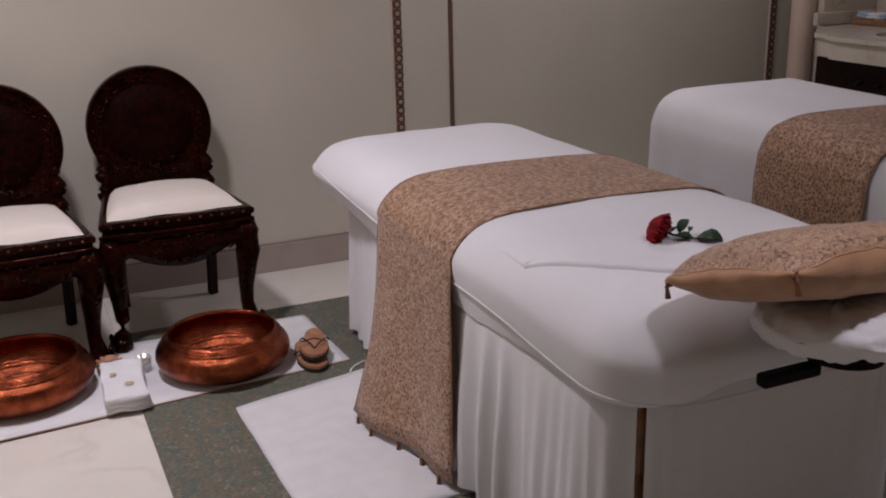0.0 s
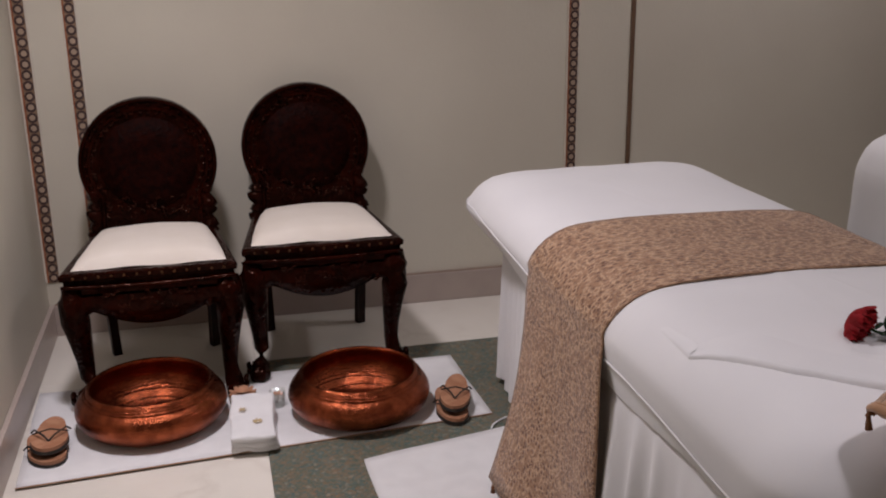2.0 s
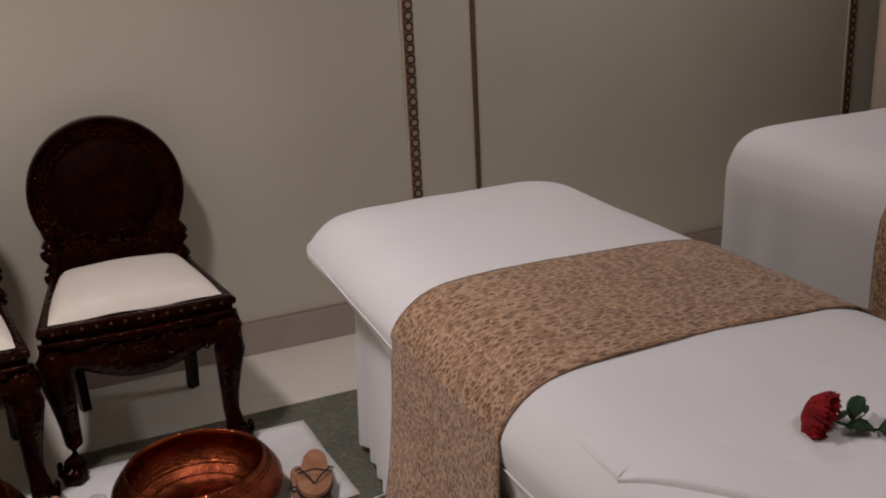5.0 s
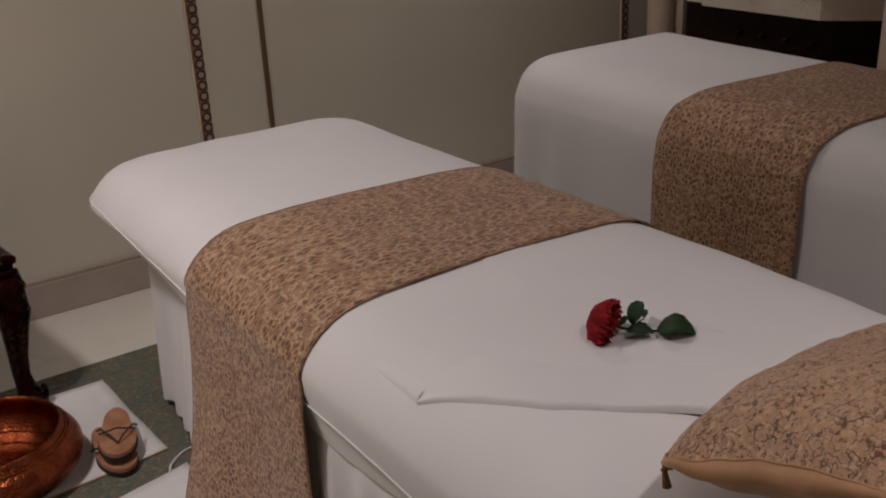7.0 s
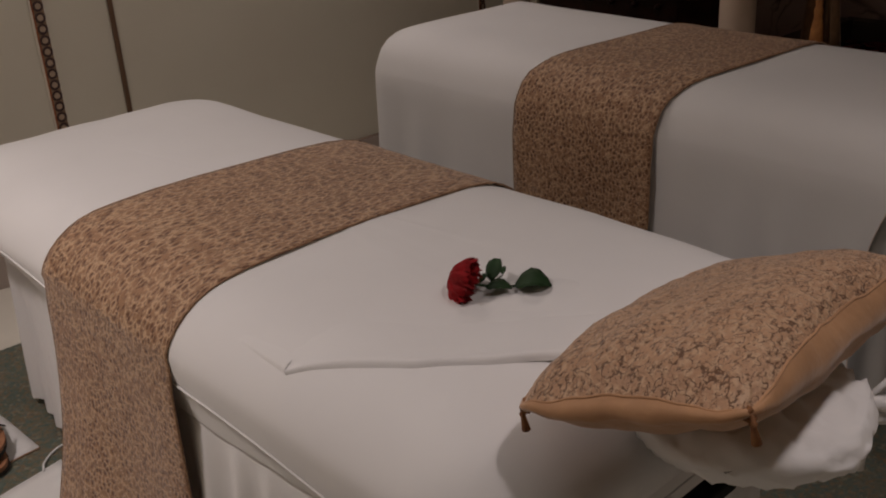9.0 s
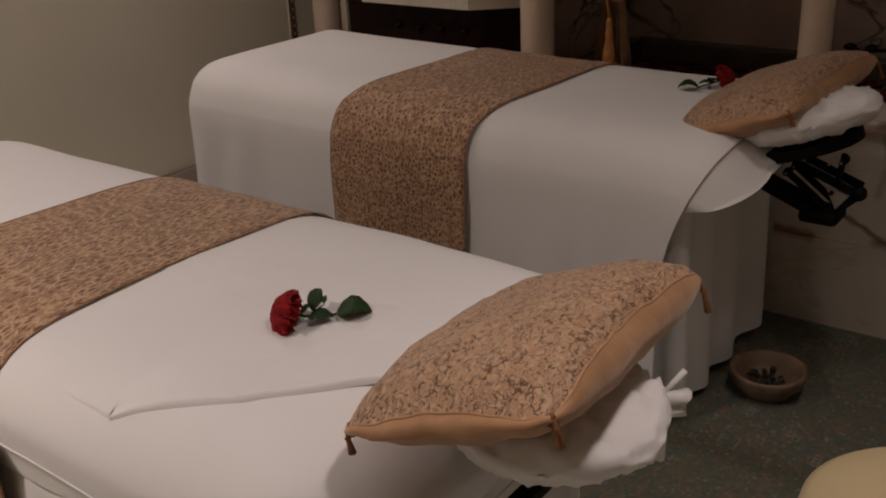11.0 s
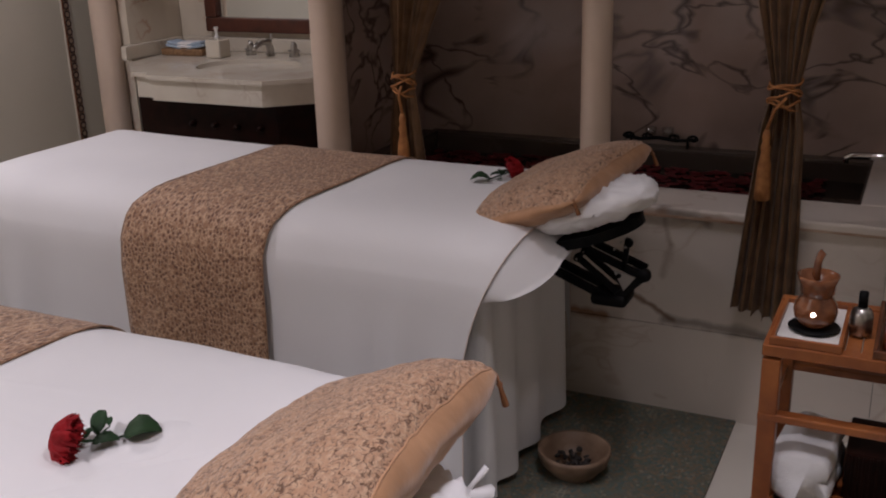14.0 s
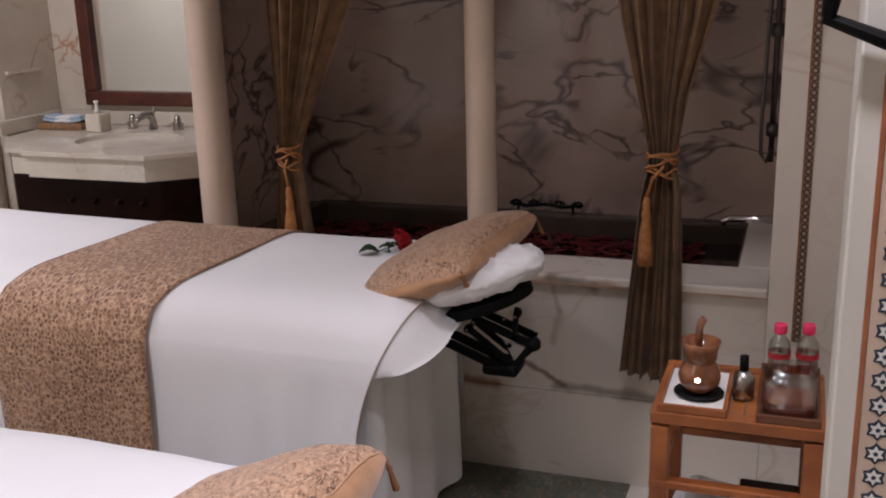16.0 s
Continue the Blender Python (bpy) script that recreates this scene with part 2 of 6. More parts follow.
def wispy(name, base, cloud, vein, scale, rough, amount, width):
    """Polished marble with long wandering veins that lie nearly level."""
    m = mat(name, base, rough, second=cloud, scale=scale * 1.6, detail=7)
    nt = m.node_tree
    b = nt.nodes["Principled BSDF"]
    tc = nt.nodes.new("ShaderNodeTexCoord")
    mp = nt.nodes.new("ShaderNodeMapping")
    mp.inputs["Scale"].default_value, mp.inputs["Rotation"].default_value = (1.0, 0.8, 1.7), (0.35, 0.0, 0.0)
    nt.links.new(tc.outputs["Object"], mp.inputs["Vector"])
    factor = None
    for s, w, off in ((1.0, width, 0.5), (1.9, width * 0.9, 0.53)):
        n = nt.nodes.new("ShaderNodeTexNoise")
        n.inputs["Scale"].default_value, n.inputs["Detail"].default_value, n.inputs["Distortion"].default_value = scale * s, 3.5, 0.7
        nt.links.new(mp.outputs["Vector"], n.inputs["Vector"])
        sub = nt.nodes.new("ShaderNodeMath")
        sub.operation, sub.inputs[1].default_value = "SUBTRACT", off
        nt.links.new(n.outputs["Fac"], sub.inputs[0])
        ab = nt.nodes.new("ShaderNodeMath")
        ab.operation = "ABSOLUTE"
        nt.links.new(sub.outputs[0], ab.inputs[0])
        r = nt.nodes.new("ShaderNodeMapRange")
        r.inputs[1].default_value, r.inputs[2].default_value, r.inputs[3].default_value, r.inputs[4].default_value = 0.0, w, amount, 0.0
        nt.links.new(ab.outputs[0], r.inputs[0])
        gap = nt.nodes.new("ShaderNodeTexNoise")
        gap.inputs["Scale"].default_value, gap.inputs["Detail"].default_value = scale * 0.9 * s, 2
        nt.links.new(tc.outputs["Object"], gap.inputs["Vector"])
        r2 = nt.nodes.new("ShaderNodeMapRange")
        r2.inputs[1].default_value, r2.inputs[2].default_value = 0.42, 0.54
        nt.links.new(gap.outputs["Fac"], r2.inputs[0])
        mul = nt.nodes.new("ShaderNodeMath")
        mul.operation = "MULTIPLY"
        nt.links.new(r.outputs[0], mul.inputs[0])
        nt.links.new(r2.outputs[0], mul.inputs[1])
        if factor is None:
            factor = mul
        else:
            mx = nt.nodes.new("ShaderNodeMath")
            mx.operation = "MAXIMUM"
            nt.links.new(factor.outputs[0], mx.inputs[0])
            nt.links.new(mul.outputs[0], mx.inputs[1])
            factor = mx
    mix = nt.nodes.new("ShaderNodeMix")
    mix.data_type = "RGBA"
    nt.links.new(b.inputs["Base Color"].links[0].from_socket, mix.inputs["A"])
    mix.inputs["B"].default_value = (*vein, 1)
    nt.links.new(factor.outputs[0], mix.inputs["Factor"])
    nt.links.new(mix.outputs["Result"], b.inputs["Base Color"])
    return m


WALL_MARBLE = wispy("wall_marble", (0.42, 0.31, 0.26), (0.29, 0.21, 0.175), (0.035, 0.022, 0.017), 1.5, 0.16, 0.85, 0.028)
TUB_MARBLE = wispy("tub_marble", (0.76, 0.7, 0.63), (0.69, 0.63, 0.56), (0.4, 0.27, 0.18), 1.5, 0.2, 0.28, 0.02)


def streak(m, start, end, width, tone, amount):
    """One vein of its own in a slab, from start to end, ragged and fading to its sides."""
    nt = m.node_tree
    b = nt.nodes["Principled BSDF"]
    place = nt.nodes.new("ShaderNodeTexCoord").outputs["Object"]
    n = nt.nodes.new("ShaderNodeTexNoise")
    n.inputs["Scale"].default_value, n.inputs["Detail"].default_value = 16, 4
    nt.links.new(place, n.inputs["Vector"])

    def vector_node(op, p, q, scale=None):
        v = nt.nodes.new("ShaderNodeVectorMath")
        v.operation = op
        for k, value in enumerate((p, q)):
            if isinstance(value, tuple):
                v.inputs[k].default_value = value
            elif value is not None:
                nt.links.new(value, v.inputs[k])
        if scale is not None:
            nt.links.new(scale, v.inputs["Scale"])
        return v

    along = Vector(end) - Vector(start)
    shift = vector_node("MULTIPLY", vector_node("SUBTRACT", n.outputs["Color"], (0.5, 0.5, 0.5)).outputs[0], (0.026, 0.026, 0.026)).outputs[0]
    p = vector_node("SUBTRACT", vector_node("ADD", place, shift).outputs[0], tuple(start)).outputs[0]
    t = math_node(nt, "DIVIDE", vector_node("DOT_PRODUCT", p, tuple(along)).outputs["Value"], along.length_squared)
    t = math_node(nt, "MINIMUM", math_node(nt, "MAXIMUM", t, 0.0), 1.0)
    foot = nt.nodes.new("ShaderNodeVectorMath")
    foot.operation, foot.inputs[0].default_value = "SCALE", tuple(along)
    nt.links.new(t, foot.inputs["Scale"])
    far = vector_node("LENGTH", vector_node("SUBTRACT", p, foot.outputs[0]).outputs[0], None).outputs["Value"]
    edge = math_node(nt, "MULTIPLY", far, math_node(nt, "ADD", math_node(nt, "MULTIPLY", n.outputs["Fac"], 1.6), 0.2))
    colour = tinted(nt, b.inputs["Base Color"].links[0].from_socket, tone, ramp_node(nt, edge, width * 0.2, width, amount, 0.0))
    nt.links.new(colour, b.inputs["Base Color"])


RUST, SLATE = (0.3, 0.13, 0.05), (0.13, 0.1, 0.08)
for start, end, width, tone, amount in (
        ((3.15, 1.34, 0.355), (3.15, 1.21, 0.287), 0.012, (0.2, 0.12, 0.07), 0.85),
        ((3.15, 1.23, 0.284), (3.15, 0.93, 0.276), 0.02, SLATE, 0.6),
        ((3.15, 1.242, 0.585), (3.15, 1.228, 0.51), 0.012, (0.36, 0.28, 0.22), 0.6),
        ((3.15, 1.228, 0.51), (3.15, 1.244, 0.42), 0.016, (0.36, 0.28, 0.22), 0.5),
        ((3.15, 1.54, 0.272), (3.15, 1.41, 0.27), 0.024, RUST, 0.8),
        ((3.14, 1.25, 0.612), (3.14, 1.13, 0.592), 0.022, SLATE, 0.7),
        ((3.14, 1.33, 0.6), (3.14, 1.25, 0.6), 0.02, RUST, 0.5),
        ((3.14, 1.13, 0.6), (3.14, 1.0, 0.592), 0.018, RUST, 0.55)):
    streak(TUB_MARBLE, start, end, width, tone, amount)
BASIN_MARBLE = veined("basin_wall_marble", (0.66, 0.6, 0.49), (0.56, 0.49, 0.39), (0.4, 0.17, 0.08), 3.4, 0.18, 0.8)
COUNTER_MARBLE = veined("counter_marble", (0.7, 0.65, 0.55), (0.6, 0.54, 0.44), (0.38, 0.27, 0.18), 4.2, 0.15, 0.4)


def carpet_material():
    """Wool carpet flecked with teal, olive, rust and cream, with small pale fret figures woven in."""
    m = mat("mottled_carpet", (0.13, 0.13, 0.088), 0.95, second=(0.17, 0.16, 0.108), scale=26, bump=0.6, bump_scale=350, sheen=0.08)
    nt = m.node_tree
    b = nt.nodes["Principled BSDF"]
    vec = nt.nodes.new("ShaderNodeTexCoord").outputs["Object"]
    colour = b.inputs["Base Color"].links[0].from_socket
    for scale, amount in ((42, 0.5), (130, 0.6)):
        vor = nt.nodes.new("ShaderNodeTexVoronoi")
        vor.inputs["Scale"].default_value = scale
        nt.links.new(vec, vor.inputs["Vector"])
        ramp = nt.nodes.new("ShaderNodeValToRGB")
        e = ramp.color_ramp.elements
        e[0].position, e[0].color = 0.0, (0.055, 0.11, 0.115, 1)
        e[1].position, e[1].color = 1.0, (0.34, 0.31, 0.235, 1)
        for pos, col in ((0.22, (0.11, 0.12, 0.075, 1)), (0.42, (0.085, 0.15, 0.145, 1)), (0.6, (0.15, 0.135, 0.085, 1)), (0.78, (0.27, 0.155, 0.08, 1)), (0.9, (0.15, 0.145, 0.1, 1))):
            e.new(pos).color = col
        sep = nt.nodes.new("ShaderNodeSeparateColor")
        nt.links.new(vor.outputs["Color"], sep.inputs[0])
        nt.links.new(sep.outputs[0], ramp.inputs["Fac"])
        mix = nt.nodes.new("ShaderNodeMix")
        mix.data_type = "RGBA"
        mix.inputs["Factor"].default_value = amount
        nt.links.new(colour, mix.inputs["A"])
        nt.links.new(ramp.outputs["Color"], mix.inputs["B"])
        colour = mix.outputs["Result"]
    # fret figures: a few short crossed bars in each loose cell
    cell = nt.nodes.new("ShaderNodeTexVoronoi")
    cell.inputs["Scale"].default_value, cell.inputs["Randomness"].default_value = 7.5, 0.7
    nt.links.new(vec, cell.inputs["Vector"])
    sub = nt.nodes.new("ShaderNodeVectorMath")
    sub.operation = "SUBTRACT"
    nt.links.new(vec, sub.inputs[0])
    nt.links.new(cell.outputs["Position"], sub.inputs[1])
    xyz = nt.nodes.new("ShaderNodeSeparateXYZ")
    nt.links.new(sub.outputs[0], xyz.inputs[0])
    inside = None
    bars = None
    for k in range(2):
        ax = math_node(nt, "ABSOLUTE", xyz.outputs[k])
        keep = ramp_node(nt, ax, 0.024, 0.027, 1.0, 0.0)
        line = ramp_node(nt, math_node(nt, "ABSOLUTE", math_node(nt, "SUBTRACT", math_node(nt, "FRACT", math_node(nt, "MULTIPLY", ax, 68.0)), 0.5)), 0.1, 0.16, 1.0, 0.0)
        inside = keep if inside is None else math_node(nt, "MULTIPLY", inside, keep)
        bars = line if bars is None else math_node(nt, "MAXIMUM", bars, line)
    fac = math_node(nt, "MULTIPLY", math_node(nt, "MULTIPLY", inside, bars), math_node(nt, "MULTIPLY", broken(nt, vec, 30, 0.48, 0.58, 2.0), broken(nt, vec, 3.5, 0.5, 0.56, 6.0)))
    mix = nt.nodes.new("ShaderNodeMix")
    mix.data_type = "RGBA"
    nt.links.new(colour, mix.inputs["A"])
    mix.inputs["B"].default_value = (0.36, 0.33, 0.24, 1)
    nt.links.new(math_node(nt, "MULTIPLY", fac, 0.55), mix.inputs["Factor"])
    nt.links.new(mix.outputs["Result"], b.inputs["Base Color"])
    return m


CARPET = carpet_material()


def copper_material():
    m = mat("hammered_copper", (0.38, 0.098, 0.038), 0.25, 1.0, second=(0.19, 0.044, 0.017), scale=28)
    nt = m.node_tree
    b = nt.nodes["Principled BSDF"]
    tc = nt.nodes.new("ShaderNodeTexCoord")
    vor = nt.nodes.new("ShaderNodeTexVoronoi")
    vor.inputs["Scale"].default_value = 210
    nt.links.new(tc.outputs["Object"], vor.inputs["Vector"])
    bp = nt.nodes.new("ShaderNodeBump")
    bp.inputs["Strength"].default_value, bp.inputs["Distance"].default_value = 0.5, 0.003
    nt.links.new(vor.outputs["Distance"], bp.inputs["Height"])
    nt.links.new(bp.outputs["Normal"], b.inputs["Normal"])
    return m


COPPER = copper_material()


def thin_glass(name, tint, shine):
    """Thin clear glass: mostly seen through, with a mirror sheen."""
    m = bpy.data.materials.new(name)
    m.use_nodes = True
    nt = m.node_tree
    out = nt.nodes["Material Output"]
    nt.nodes.remove(nt.nodes["Principled BSDF"])
    t, g, mix = nt.nodes.new("ShaderNodeBsdfTransparent"), nt.nodes.new("ShaderNodeBsdfGlossy"), nt.nodes.new("ShaderNodeMixShader")
    t.inputs["Color"].default_value = (*tint, 1)
    g.inputs["Roughness"].default_value = 0.05
    mix.inputs[0].default_value = shine
    nt.links.new(t.outputs[0], mix.inputs[1])
    nt.links.new(g.outputs[0], mix.inputs[2])
    nt.links.new(mix.outputs[0], out.inputs["Surface"])
    return m


GLASS = thin_glass("clear_glass", (0.9, 0.91, 0.9), 0.2)
AMBER_OIL = mat("red_oil", (0.2, 0.03, 0.012), 0.08, second=(0.16, 0.024, 0.01))
MIRROR = bpy.data.materials.new("mirror_glass")
MIRROR.use_nodes = True
MIRROR.node_tree.nodes["Principled BSDF"].inputs["Base Color"].default_value = (0.85, 0.87, 0.86, 1)
MIRROR.node_tree.nodes["Principled BSDF"].inputs["Metallic"].default_value = 1.0
MIRROR.node_tree.nodes["Principled BSDF"].inputs["Roughness"].default_value = 0.03


def drape_material():
    """Sheer brown curtain with fine vertical stripes in the weave."""
    m = mat("striped_curtain", (0.22, 0.122, 0.054), 0.6, second=(0.135, 0.072, 0.03), scale=25, sheen=0.1)
    return m


DRAPE = drape_material()


# ---- mesh helpers ----
def part(name, bm, material, parent=None, label="", smooth=False, category="", group="", kind=""):
    me = bpy.data.meshes.new(name)
    bmesh.ops.recalc_face_normals(bm, faces=bm.faces)
    bm.to_mesh(me)
    bm.free()
    if smooth:
        me.polygons.foreach_set("use_smooth", [True] * len(me.polygons))
    me.materials.append(material)
    ob = new(name, me)
    if parent is not None:
        ob.parent = parent
    return tagged(ob, label, category, group, kind)


def thing(name, label, category, group="", kind="", at=(0, 0, 0), rz=0.0):
    ob = new(name)
    ob.empty_display_size = 0.1
    ob.matrix_basis = pose(*at, 0, 0, rz)
    return tagged(ob, label, category, group, kind)


def box(bm, x0, x1, y0, y1, z0, z1, bevel=0.0, seg=2):
    made = bmesh.ops.create_cube(bm, size=1.0, matrix=Matrix.LocRotScale(((x0 + x1) / 2, (y0 + y1) / 2, (z0 + z1) / 2), None, (x1 - x0, y1 - y0, z1 - z0)))
    if bevel:
        edges = list({e for v in made["verts"] for e in v.link_edges})
        bmesh.ops.bevel(bm, geom=edges, offset=bevel, segments=seg, profile=0.5, affect="EDGES", clamp_overlap=True)
    return bm


def cuboid(x0, x1, y0, y1, z0, z1, bevel=0.0, seg=2):
    return box(bmesh.new(), x0, x1, y0, y1, z0, z1, bevel, seg)


def lathe(bm, profile, seg=40, cx=0.0, cy=0.0, cz=0.0):
    """Turn (radius, height) pairs round the z axis."""
    rings = []
    for r, z in profile:
        if r < 1e-5:
            rings.append([bm.verts.new((cx, cy, cz + z))])
        else:
            rings.append([bm.verts.new((cx + r * math.cos(2 * math.pi * k / seg), cy + r * math.sin(2 * math.pi * k / seg), cz + z)) for k in range(seg)])
    for a, b in zip(rings, rings[1:]):
        for k in range(seg):
            j = (k + 1) % seg
            if len(a) == 1 and len(b) == 1:
                continue
            if len(a) == 1:
                bm.faces.new((a[0], b[j], b[k]))
            elif len(b) == 1:
                bm.faces.new((a[k], a[j], b[0]))
            else:
                bm.faces.new((a[k], a[j], b[j], b[k]))
    return bm


def tube(bm, points, radius, seg=8, closed=False):
    """A round rod along points; radius is one number or one for each point."""
    pts = [Vector(p) for p in points]
    rad = radius if isinstance(radius, (list, tuple)) else [radius] * len(pts)
    rings = []
    up = Vector((0.13, 0.21, 0.97)).normalized()
    n = len(pts)
    for i, p in enumerate(pts):
        a = pts[(i - 1) % n] if closed or i else pts[0]
        b = pts[(i + 1) % n] if closed or i < n - 1 else pts[-1]
        d = (b - a).normalized()
        s = d.cross(up)
        if s.length < 1e-3:
            s = d.cross(Vector((1, 0, 0)))
        s.normalize()
        w = s.cross(d)
        rings.append([bm.verts.new(p + rad[i] * (math.cos(2 * math.pi * k / seg) * s + math.sin(2 * math.pi * k / seg) * w)) for k in range(seg)])
    pairs = list(zip(rings, rings[1:])) + ([(rings[-1], rings[0])] if closed else [])
    for a, b in pairs:
        for k in range(seg):
            j = (k + 1) % seg
            bm.faces.new((a[k], a[j], b[j], b[k]))
    if not closed:
        bm.faces.new(rings[0][::-1])
        bm.faces.new(rings[-1])
    return bm


def sheet(bm, rows, thick=0.0, closed=False):
    """A surface through rows of points."""
    vs = [[bm.verts.new(p) for p in row] for row in rows]
    for a, b in zip(vs, vs[1:]):
        n = len(a)
        for k in range(n if closed else n - 1):
            j = (k + 1) % n
            bm.faces.new((a[k], a[j], b[j], b[k]))
    if thick:
        bmesh.ops.recalc_face_normals(bm, faces=bm.faces)
        bmesh.ops.solidify(bm, geom=list(bm.faces), thickness=thick)
    return bm


# ---- structure ----
XL, YB, XT, YN = -0.28, 3.905, 3.15, -1.3   # left wall, back wall, tub front, wall behind
XP, YP = 1.75, 0.561                       # partition: face and free edge
XM = 3.97                                  # marble wall behind the tub
XS = 3.95                                  # wall behind the basin


def structure(name, bm, material, label, category, smooth=False):
    return part(name, bm, material, None, label, smooth, category, "", "structure")


JOINT = mat("baseboard_joint", (0.3, 0.22, 0.17), 0.6)
LINE_BROWN = mat("brown_groove", (0.16, 0.09, 0.05), 0.6)
floor = structure("floor", cuboid(XL - 0.15, XM + 0.2, YN - 0.15, YB + 0.15, -0.12, -0.002), BASE_STONE, "pale polished marble slab floor with thin joints", "floor")
carpet = structure("carpet", cuboid(0.42, XT, 1.015, 3.46, 0.0002, 0.0045, 0.002), CARPET, "mottled blue-green and brown wool carpet inset in marble", "carpet")
structure("wall_left", cuboid(XL - 0.15, XL, YN, YB, 0, CEIL), PLASTER, "smooth cream painted plaster wall", "wall")
structure("wall_back", cuboid(XL - 0.15, XM + 0.2, YB, YB + 0.15, 0, CEIL), PLASTER, "smooth cream painted plaster wall with border strips", "wall")
structure("wall_near", cuboid(XL - 0.15, XP, YN - 0.15, YN, 0, CEIL), PLASTER, "smooth cream painted plaster wall", "wall")
structure("wall_partition", cuboid(XP, XP + 0.12, YN - 0.15, YP, 0, CEIL, 0.004), PLASTER_TRIM, "white painted partition wall with a flower border", "wall")
structure("wall_niche_side", cuboid(XP + 0.12, XM + 0.2, 0.38, 0.50, 0, CEIL), PLASTER, "smooth cream painted plaster wall", "wall")
structure("wall_niche_end", cuboid(3.10, XM, 0.50, 0.668, 0, CEIL), TUB_MARBLE, "pale cream marble pier beside the bath", "wall")
structure("wall_bath", cuboid(XM, XM + 0.12, 0.50, 2.40, 0, CEIL), WALL_MARBLE, "grey veined marble wall behind the bath", "wall")
structure("wall_bath_divider", cuboid(3.34, XM, 2.40, 2.48, 0, CEIL), WALL_MARBLE, "grey veined marble dividing wall", "wall")
structure("wall_basin", cuboid(XS, XM + 0.12, 2.48, 3.548, 0, CEIL), BASIN_MARBLE, "cream marble wall behind the basin", "wall")
structure("wall_basin_side", cuboid(3.63, XM + 0.12, 3.55, 3.62, 0, CEIL), BASIN_MARBLE, "cream marble side wall by the basin", "wall")
structure("ceiling", cuboid(XL - 0.15, XM + 0.2, YN - 0.15, YB + 0.15, CEIL, CEIL + 0.1), CEILING_PAINT, "flat white painted ceiling", "ceiling")
structure("trim", cuboid(XL + 0.02, 3.2, YB - 0.016, YB - 0.001, 0.1152, 0.119), JOINT, "thin brown joint above the baseboard", "trim")
structure("baseboard", cuboid(XL + 0.002, 3.2, YB - 0.02, YB - 0.001, 0, 0.115, 0.003), BASE_STONE, "low grey-pink stone baseboard", "baseboard")
structure("baseboard", cuboid(XL + 0.001, XL + 0.018, YN, YB - 0.022, 0, 0.115, 0.003), BASE_STONE, "low grey-pink stone baseboard", "baseboard")

STRIP_RUST = mat("rust_border", (0.36, 0.13, 0.05), 0.5, second=(0.28, 0.09, 0.035), scale=20)
STRIP_DARK = mat("dark_ornament", (0.08, 0.045, 0.04), 0.6)
STRIP_BROWN = mat("brown_border", (0.33, 0.22, 0.14), 0.6, second=(0.26, 0.17, 0.1), scale=30)
STRIP_MID = mat("ochre_border", (0.46, 0.34, 0.24), 0.6)
STRIP_PALE = mat("pale_border_edge", (0.74, 0.68, 0.58), 0.5)
STRIP_TAN = mat("tan_border", (0.6, 0.46, 0.36), 0.6)


def ring_flat(bm, c, u, v, r0, r1, n=10):
    """A flat ring about c in the plane of u and v."""
    a = [bm.verts.new(c + r0 * (math.cos(2 * math.pi * k / n) * u + math.sin(2 * math.pi * k / n) * v)) for k in range(n)]
    b = [bm.verts.new(c + r1 * (math.cos(2 * math.pi * k / n) * u + math.sin(2 * math.pi * k / n) * v)) for k in range(n)]
    for k in range(n):
        bm.faces.new((a[k], a[(k + 1) % n], b[(k + 1) % n], b[k]))


def border_strip(origin, u, normal, width, z0, z1, pitch, edges=(True, True)):
    """An upright painted border on a wall: rust edge lines and a chain of dark rings."""
    u, normal, o = Vector(u), Vector(normal), Vector(origin)
    root = thing("border_strip", "narrow painted wall border with a chain of dark rings", "wall border", "wall borders", "structure")
    z = Vector((0, 0, 1))

    def slab(name, a, b, proud, material):
        bm = bmesh.new()
        rows = []
        for h in (z0, z1):
            rows.append([o + u * a + z * h, o + u * a + normal * proud + z * h, o + u * b + normal * proud + z * h, o + u * b + z * h])
        sheet(bm, rows)
        return part(name, bm, material, root)

    slab("ground", 0, width, 0.003, STRIP_BROWN)
    if edges[0]:
        slab("edge_line", width * 0.02, width * 0.16, 0.005, STRIP_RUST)
        slab("edge_line", -width * 0.12, width * 0.01, 0.0045, STRIP_PALE)
    if edges[1]:
        slab("edge_line", width * 0.99, width * 1.12, 0.0045, STRIP_PALE)
    bm = bmesh.new()
    n = int((z1 - z0) / pitch)
    for k in range(n):
        c = o + u * width * 0.56 + normal * 0.0055 + z * (z0 + (k + 0.5) * pitch)
        ring_flat(bm, c, u, z, pitch * 0.27, pitch * 0.49, 12)
    part("ornament", bm, STRIP_DARK, root)
    bm = bmesh.new()
    for k in range(n):
        c = o + u * width * 0.56 + normal * 0.005 + z * (z0 + (k + 0.5) * pitch)
        ring_flat(bm, c, u, z, 0.0, pitch * 0.3, 12)
    part("ring_ground", bm, STRIP_MID, root)
    return root


